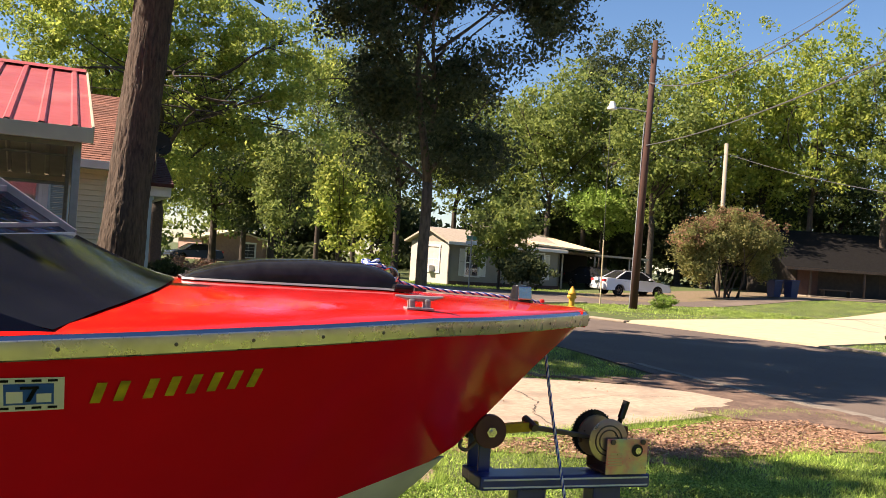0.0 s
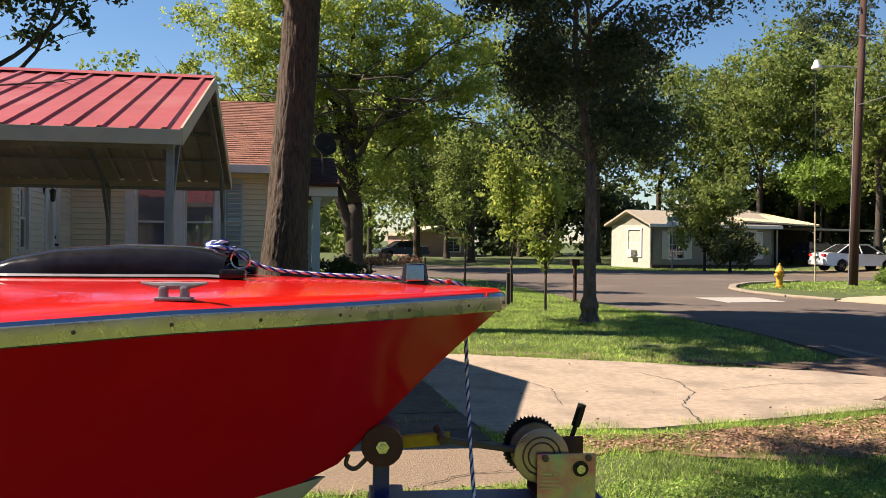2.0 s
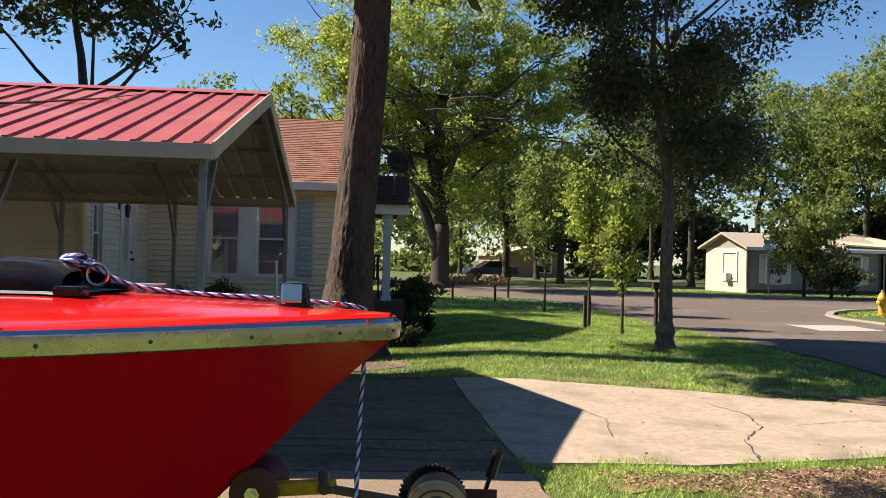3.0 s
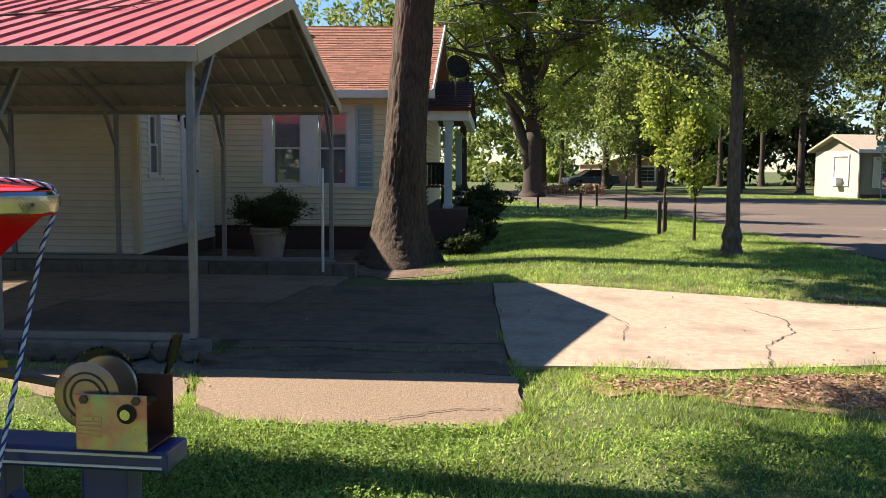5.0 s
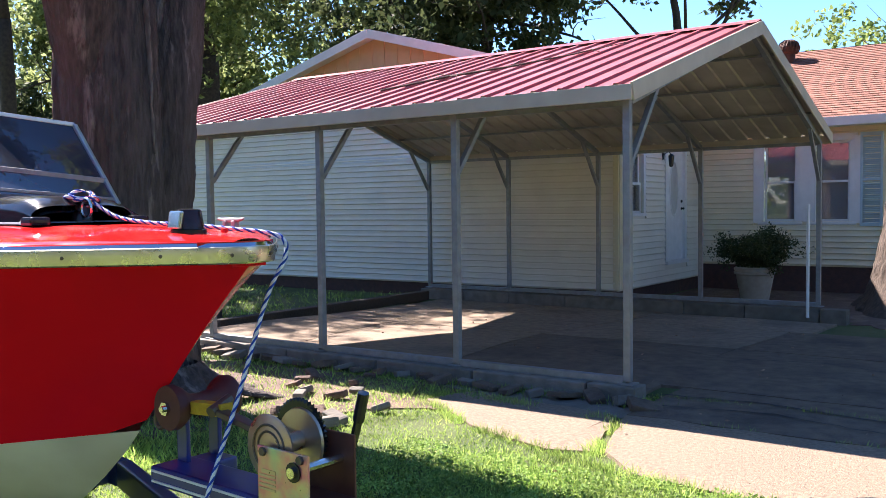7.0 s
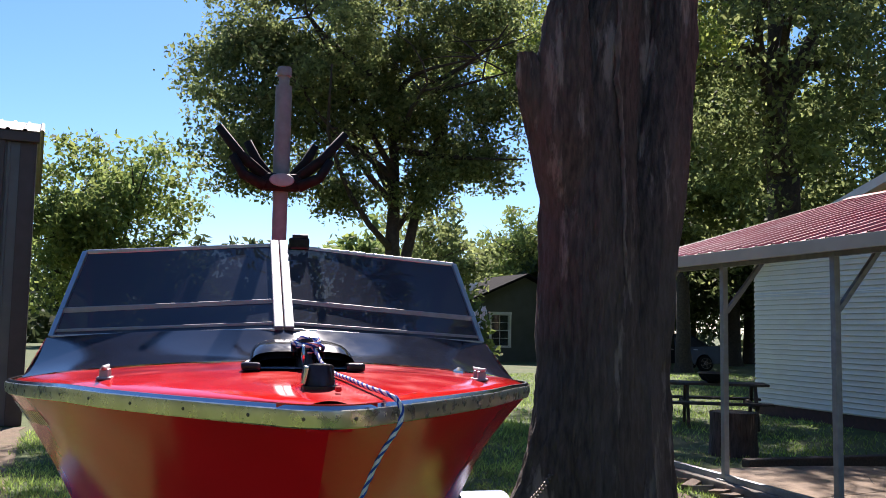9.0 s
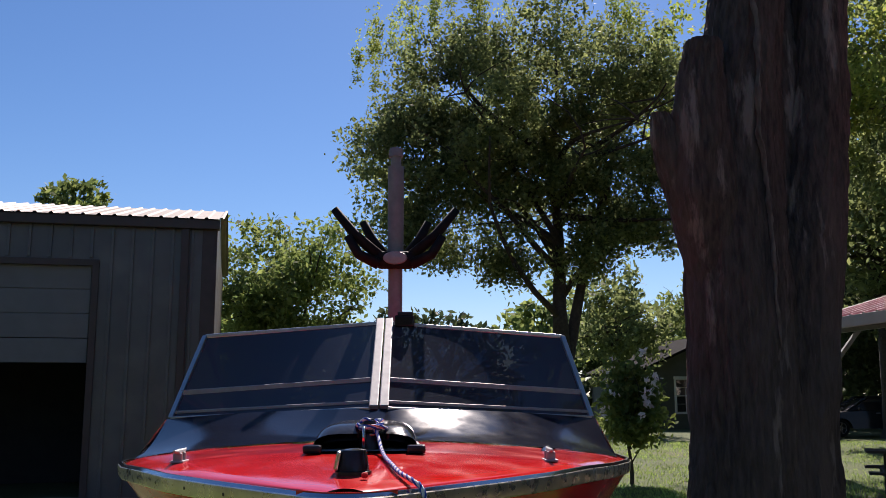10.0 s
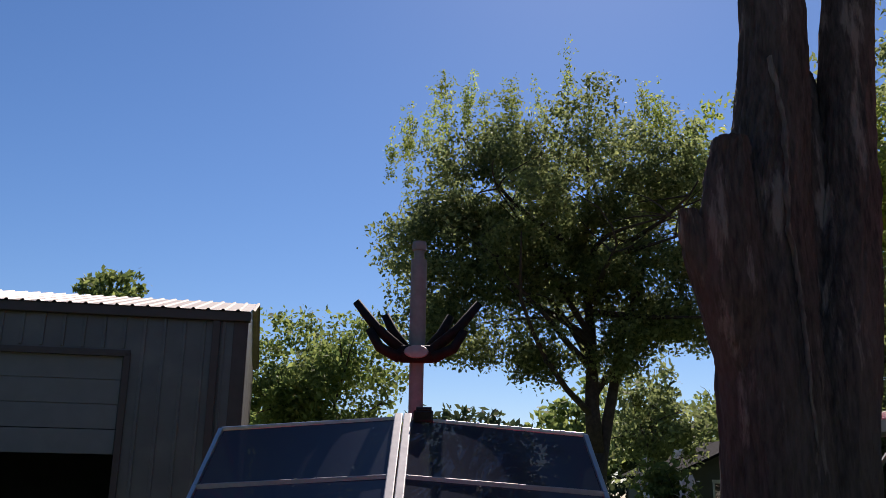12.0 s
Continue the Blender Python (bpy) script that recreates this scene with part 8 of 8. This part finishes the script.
    part("porch_slab", MB().box((8.3, -1.2, .06), (17, 2.6, .16), bev=.02), M_KERB, dh)
    part("house_door", MB().box((5.6, -.03, 1.1), (.95, .06, 2.05), bev=.01), M_DARK, dh)
    porch = dh.matrix_basis.copy()
    bn = thing("porch_bench", porch @ pose(2.4, -1.0, .14), "dark bench standing on the shaded porch", "bench")
    part("seat", MB().box((0, 0, .45), (2.2, .5, .08), bev=.02), M_TIMBER, bn)
    for lx in (-.95, .95):
        part("leg", MB().box((lx, 0, .2), (.08, .45, .42), bev=.01), M_TIMBER, bn)
    bu = thing("white_bucket", porch @ pose(6.6, -1.3, .14), "white plastic bucket on the porch edge", "bucket")
    part("bucket_body", MB().lathe([(.16, 0), (.2, .42), (.21, .44), (.18, .42)], n=14), M_TRIM, bu)
    part("bucket_handle", MB().tube([(-.2, 0, .40), (0, -.1, .30), (.2, 0, .40)], .01, 5), M_STEEL, bu)
    ld = thing("leaning_ladder", porch @ pose(11.2, -1.7, .14, -14, 0, 0), "pale step ladder leaning on the porch", "ladder")
    for lx in (-.3, .3):
        part("rail", MB().box((lx, 0, .85), (.06, .05, 1.7), bev=.01), M_FARROOFT, ld)
    for k in range(5):
        part("rung", MB().box((0, 0, .3 + .3 * k), (.56, .04, .05)), M_FARROOFT, ld)
    for k, px in enumerate((7.6, 8.3, 9.2)):
        bx = thing("porch_box", porch @ pose(px, -1.3, .14, 0, 0, 20 * k), "dark cluttered storage box on the porch", "box", "porch boxes")
        part("box_body", MB().box((0, 0, .3), (.55, .4, .6), bev=.02), (M_BINBLUE, M_STEEL, M_BRICK)[k], bx)
        part("box_lid", MB().box((0, 0, .62), (.6, .44, .06), bev=.015), M_STEEL, bx)
    for k, px in enumerate((1374, 1404)):
        bx, by = near_point(px, 53)
        b = thing("wheeled_bin", pose(bx, by, ground_z(bx, by)), "blue plastic wheeled bin with a lid", "bin", "two bins")
        part("bin_body", MB().prism([(-.24, -.26, .05), (.24, -.26, .05), (.24, .26, .05), (-.24, .26, .05)], (0, 0, 0.001)).grid([[(-.24, -.26, .05), (.24, -.26, .05), (.24, .26, .05), (-.24, .26, .05), (-.24, -.26, .05)], [(-.3, -.34, .98), (.3, -.34, .98), (.3, .34, .98), (-.3, .34, .98), (-.3, -.34, .98)]]), M_BINBLUE, b)
        part("lid", MB().box((0, 0, 1.03), (.64, .74, .09), bev=.03), M_BINBLUE, b)
    fx, fy = near_point(358, 82)
    far_house("pale_roof_house", "pinkish low house with a pale sunlit roof up the street", fx, fy, 8, 6.2, 8, 2.1, .75, M_FARPINK, M_FARROOFT, [(4.4, 1.3, .5, 1.3)], gable_x=False, over=.4)
    px, py = near_point(345, 74)
    car("dark_pickup", "dark vehicle parked up the street", px, py, 15, M_CARD)
    # rear yard
    sh = thing("metal_shed", Matrix.Translation((-11.22, -7.42, 0)) @ Matrix.Rotation(radians(7), 4, "Z") @ Matrix.Translation((11.22, 7.42, 0)), "tan sheet-metal shed with brown trim and a part-open roller door", "shed")
    X, Y0, Y1, ZT, D = -11.22, -7.42, -15.5, 4.18, 7.0
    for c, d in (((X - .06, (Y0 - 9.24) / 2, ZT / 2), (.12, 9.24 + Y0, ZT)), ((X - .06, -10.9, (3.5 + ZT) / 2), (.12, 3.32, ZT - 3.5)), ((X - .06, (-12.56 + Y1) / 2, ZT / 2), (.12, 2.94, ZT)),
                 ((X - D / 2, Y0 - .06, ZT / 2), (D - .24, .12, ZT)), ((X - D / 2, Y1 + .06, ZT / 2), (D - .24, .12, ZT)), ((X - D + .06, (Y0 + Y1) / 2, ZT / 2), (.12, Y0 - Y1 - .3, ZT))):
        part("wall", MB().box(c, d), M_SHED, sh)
    y = Y0 - .35
    rib = mesh_of("wall_rib", MB().box((0, 0, ZT / 2), (.03, .05, ZT - .02), bev=.008), M_SHED)
    rib2 = mesh_of("wall_rib", MB().box((0, 0, (3.62 + ZT) / 2), (.03, .05, ZT - 3.64), bev=.008), M_SHED)
    while y > Y1 + .2:
        piece("wall_rib", rib if (y > -9.1 or y < -12.7) else rib2, sh, pose(X + .01, y, 0))
        y -= .3
    part("corner_trim", MB().box((X + .012, Y0 - .10, ZT / 2), (.03, .2, ZT), bev=.006).box((X - .10, Y0 + .012, ZT / 2), (.24, .03, ZT), bev=.006), M_SHEDTRIM, sh, "brown corner trim")
    part("downspout", MB().box((X + .06, Y0 - .46, ZT / 2), (.08, .12, ZT - .1), bev=.01), M_SHEDTRIM, sh)
    part("eave_trim", MB().box((X + .05, (Y0 + Y1) / 2, ZT + .02), (.16, Y0 - Y1 + .12, .15), bev=.012), M_SHEDTRIM, sh, "brown gutter")
    part("door_trim", MB().box((X + .02, -9.19, 1.78), (.05, .10, 3.56), bev=.006).box((X + .02, -10.9, 3.55), (.05, 3.5, .10), bev=.006).box((X + .02, -12.61, 1.78), (.05, .10, 3.56), bev=.006), M_SHEDTRIM, sh)
    dr = part("roller_door", MB().box((X - .09, -10.9, 3.0), (.04, 3.3, 1.0)), M_SHEDDOOR, sh, "pale roller door, half raised")
    for k in range(4):
        part("door_panel", MB().box((X - .07, -10.9, 2.02 + .375 * k + .185), (.04, 3.28, .365), bev=.008), M_SHEDDOOR, dr)
    part("dark_inside", MB().box((X - 3.0, -10.9, 1.5), (.05, 6, 3)), M_DARK, sh)
    n = int((Y0 - Y1 + .3) / .23)
    rows0, rows1 = [], []
    for k in range(n):
        y = Y0 + .12 - k * .23
        for dy, hz in ((0, 0), (.02, .025), (.05, .025), (.07, 0)):
            rows0.append((X + .16, y - dy, ZT + .10 + hz))
            rows1.append((X - D / 2, y - dy, ZT + .95 + hz))
    part("roof", MB().grid([rows0, rows1]), M_SHEDROOF, sh, "pale ribbed sheet roof")
    part("roof", MB().grid([rows1, [(X - D - .2, q[1], q[2] - .85) for q in rows1]]), M_SHEDROOF, sh)
    part("end_gable", MB().prism([(X, Y0 - .02, ZT), (X - D, Y0 - .02, ZT), (X - D / 2, Y0 - .02, ZT + .9)], (0, -.1, 0)), M_SHED, sh)
    ap = slab_mesh("shed_apron", [(-11.2, -9.0), (-11.2, -15), (-7.6, -15), (-7.6, -8.4), (-9.2, -7.5), (-10.8, -7.6)], M_KERB, top=.03, jit=.04)
    tagged(new("shed_apron", ap), "pale concrete apron before the shed", "pavement", kind="structure")
    far_house("rear_house", "small grey-green house with one white-framed window", -36.5, 7.6, 96, 7, 6, 2.6, 1.5, M_SAGE, M_DARKROOF, [(2.2, .95, .75, 1.5)], gable_x=False)
    car("dark_sedan", "dark sedan parked in the rear yard", -28.5, 13.6, 80, M_CARD)
    tb = thing("cut_log", pose(-7.3, 1.82, ground_z(-7.3, 1.82)), "dark upright section of cut tree trunk in the yard", "log")
    part("bark", rough_stem([(0, 0, -.03), (0, 0, .2), (.01, 0, .4), (.01, 0, .56)], [.33, .31, .30, .305], 30, .03, seed=61, steps=4), M_BARK3, tb, smooth=True)
    part("sawn_top", MB().lathe([(.29, .545), (.28, .555), (.02, .56)], n=20), M_TIMBER, tb)
    # dark timber colour stands in for tree shade on the table
    pt = thing("picnic_table", pose(-10.2, 3.55, ground_z(-10.2, 3.55), 0, 0, 62), "weathered wooden picnic table with plank benches, coloured dark for tree shade", "table")
    for k in range(4):
        part("table_plank", MB().box((0, -.26 + .175 * k, .72), (1.6, .16, .04), bev=.006), M_TIMBER, pt)
    for sy in (-.68, .68):
        part("bench_plank", MB().box((0, sy, .43), (1.6, .26, .04), bev=.006), M_TIMBER, pt)
    for sx in (-.55, .55):
        part("cross_beam", MB().box((sx, 0, .39), (.06, 1.5, .09), bev=.006), M_TIMBER, pt)
        for sy in (-1, 1):
            part("leg", MB().beam((sx + .04, sy * .52, 0), (sx + .04, sy * .2, .70), .05, .09, bev=.006), M_TIMBER, pt)
    bb = thing("grill_bowl", pose(-10.0, 3.35, ground_z(-10.2, 3.55) + .74), "small dark barbecue bowl standing on the picnic table", "grill")
    part("bowl", MB().lathe([(.10, 0), (.12, .02), (.2, .06), (.25, .14), (.26, .17), (.24, .16), (.05, .10)], n=16), M_BLACK, bb, smooth=35)
    part("rim", MB().tube([(.255 * math.cos(a), .255 * math.sin(a), .17) for a in [k * math.pi / 10 for k in range(21)]], .012, 6, False), M_STEEL, bb)



ground()
street()
house()
carport()
pot_plant()
boat()
rope()
trailer()
trees()
thickets()
trees_behind()
undergrowth()
mulch()
pavement()
grass("near_grass", -2.6, 7.9, -6.6, 1.0, 250000, .034, .0050, 1, "short ragged grass and clover on the near lawn", thin=.55)
grass("street_side_grass", -3.2, 8.4, -10.5, -6.6, 120000, .036, .0055, 9, "short lawn grass on the street side of the boat", thin=.55)
grass("lawn_grass", 1.2, 8.6, 2.0, 20, 185000, .05, .006, 2, "mown sunlit lawn grass")
grass("far_lawn_grass", -2, 30, 20, 46, 60000, .07, .02, 3, "grass along the street corner", thin=.5)
grass("verge_grass", 17.4, 45, -6, 34, 110000, .045, .013, 6, "grass verge across the street", thin=.5)
grass("rear_grass", -26, -4.5, -5.5, 15, 75000, .06, .009, 4, "rear yard grass")
grass("side_grass", -12, -1.5, -7.2, .0, 60000, .06, .007, 5, "grass between boat and carport")
rngc = np.random.default_rng(77)
xc, yc = rngc.uniform(-.6, 5.2, 120000), rngc.uniform(-6.0, -2.0, 120000)
kc = np.array([noise.noise((a * .9, b * .9, 11.0)) for a, b in zip(xc, yc)]) + rngc.uniform(-.4, .4, 120000) > -.22
kc &= ~inside(APRON, xc, yc)
vc, fc = leaf_arrays(np.stack([xc[kc], yc[kc], np.array([ground_z(a, b) for a, b in zip(xc[kc], yc[kc])]) + rngc.uniform(.02, .062, kc.sum()) + .018 * np.sin(xc[kc] * 13) * np.sin(yc[kc] * 11)], 1), .0150, rngc, flat=.62, long=1.25)
tagged(new("clover", fast_mesh("clover", vc, fc, M_CLOVER)), "low round-leaved clover in the near lawn", "clover", kind="stuff")
grass("grass_tufts", -1.5, 7.8, -6.5, -.4, 26000, .085, .004, 8, "taller loose grass tufts along the drive and near lawn", thin=-.12)


def joint_grass(lines):
    """Tufts in the open joints of the drive."""
    rng = np.random.default_rng(41)
    P = []
    for (x0, y0), (x1, y1), n, w in lines:
        u = rng.uniform(0, 1, n)
        k = np.array([noise.noise((q * 5 + x0 * 7, y0, 2.0)) for q in u]) > -.08
        u = u[k]
        P.append(np.stack([x0 + (x1 - x0) * u + rng.normal(size=len(u)) * w, y0 + (y1 - y0) * u + rng.normal(size=len(u)) * w], 1))
    P = np.concatenate(P)
    n = len(P)
    z = np.array([ground_z(a, b) - .02 for a, b in P])
    a = rng.uniform(0, 6.28, n)
    h = rng.uniform(.03, .085, n)
    b0 = np.stack([P[:, 0] - np.cos(a) * .004, P[:, 1] - np.sin(a) * .004, z], 1)
    b1 = np.stack([P[:, 0] + np.cos(a) * .004, P[:, 1] + np.sin(a) * .004, z], 1)
    tp = np.stack([P[:, 0], P[:, 1], z + h], 1) + np.concatenate([rng.normal(size=(n, 2)) * .03, np.zeros((n, 1))], 1)
    v = np.stack([b0, b1, tp], 1).reshape(-1, 3)
    tagged(new("joint_grass", fast_mesh("joint_grass", v, np.arange(3 * n).reshape(-1, 3), M_GRASS)), "grass tufts in the open joints of the drive", "grass", kind="stuff")


joint_grass([(a, b, 900, .09) for a, b in zip(MULCH, MULCH[1:] + MULCH[:1])] +
            [(a, b, 650, .03) for a, b in zip(APRON[2:], APRON[3:])] + [((0.21, -0.52), (0.5, -1.75), 1500, .03), ((2.5, 0.5), (2.59, -0.57), 900, .03), ((0.07, 0.15), (2.37, 0.22), 500, .02), ((-2.49, 0.02), (0.29, -0.17), 2600, .09),
             ((0.23, -0.57), (2.53, -0.57), 250, .015), ((2.45, 1.2), (2.48, 0.71), 200, .012), ((-1.42, -0.52), (0.18, -0.73), 1500, .06), ((2.47, 4.92), (5.46, 4.04), 2500, .10), ((-6.1, -.22), (-.2, -.22), 2500, .06),
             ((2.64, -0.31), (5.2, 0.07), 3500, .09), ((5.2, 0.12), (8.08, 0.97), 3500, .12)])
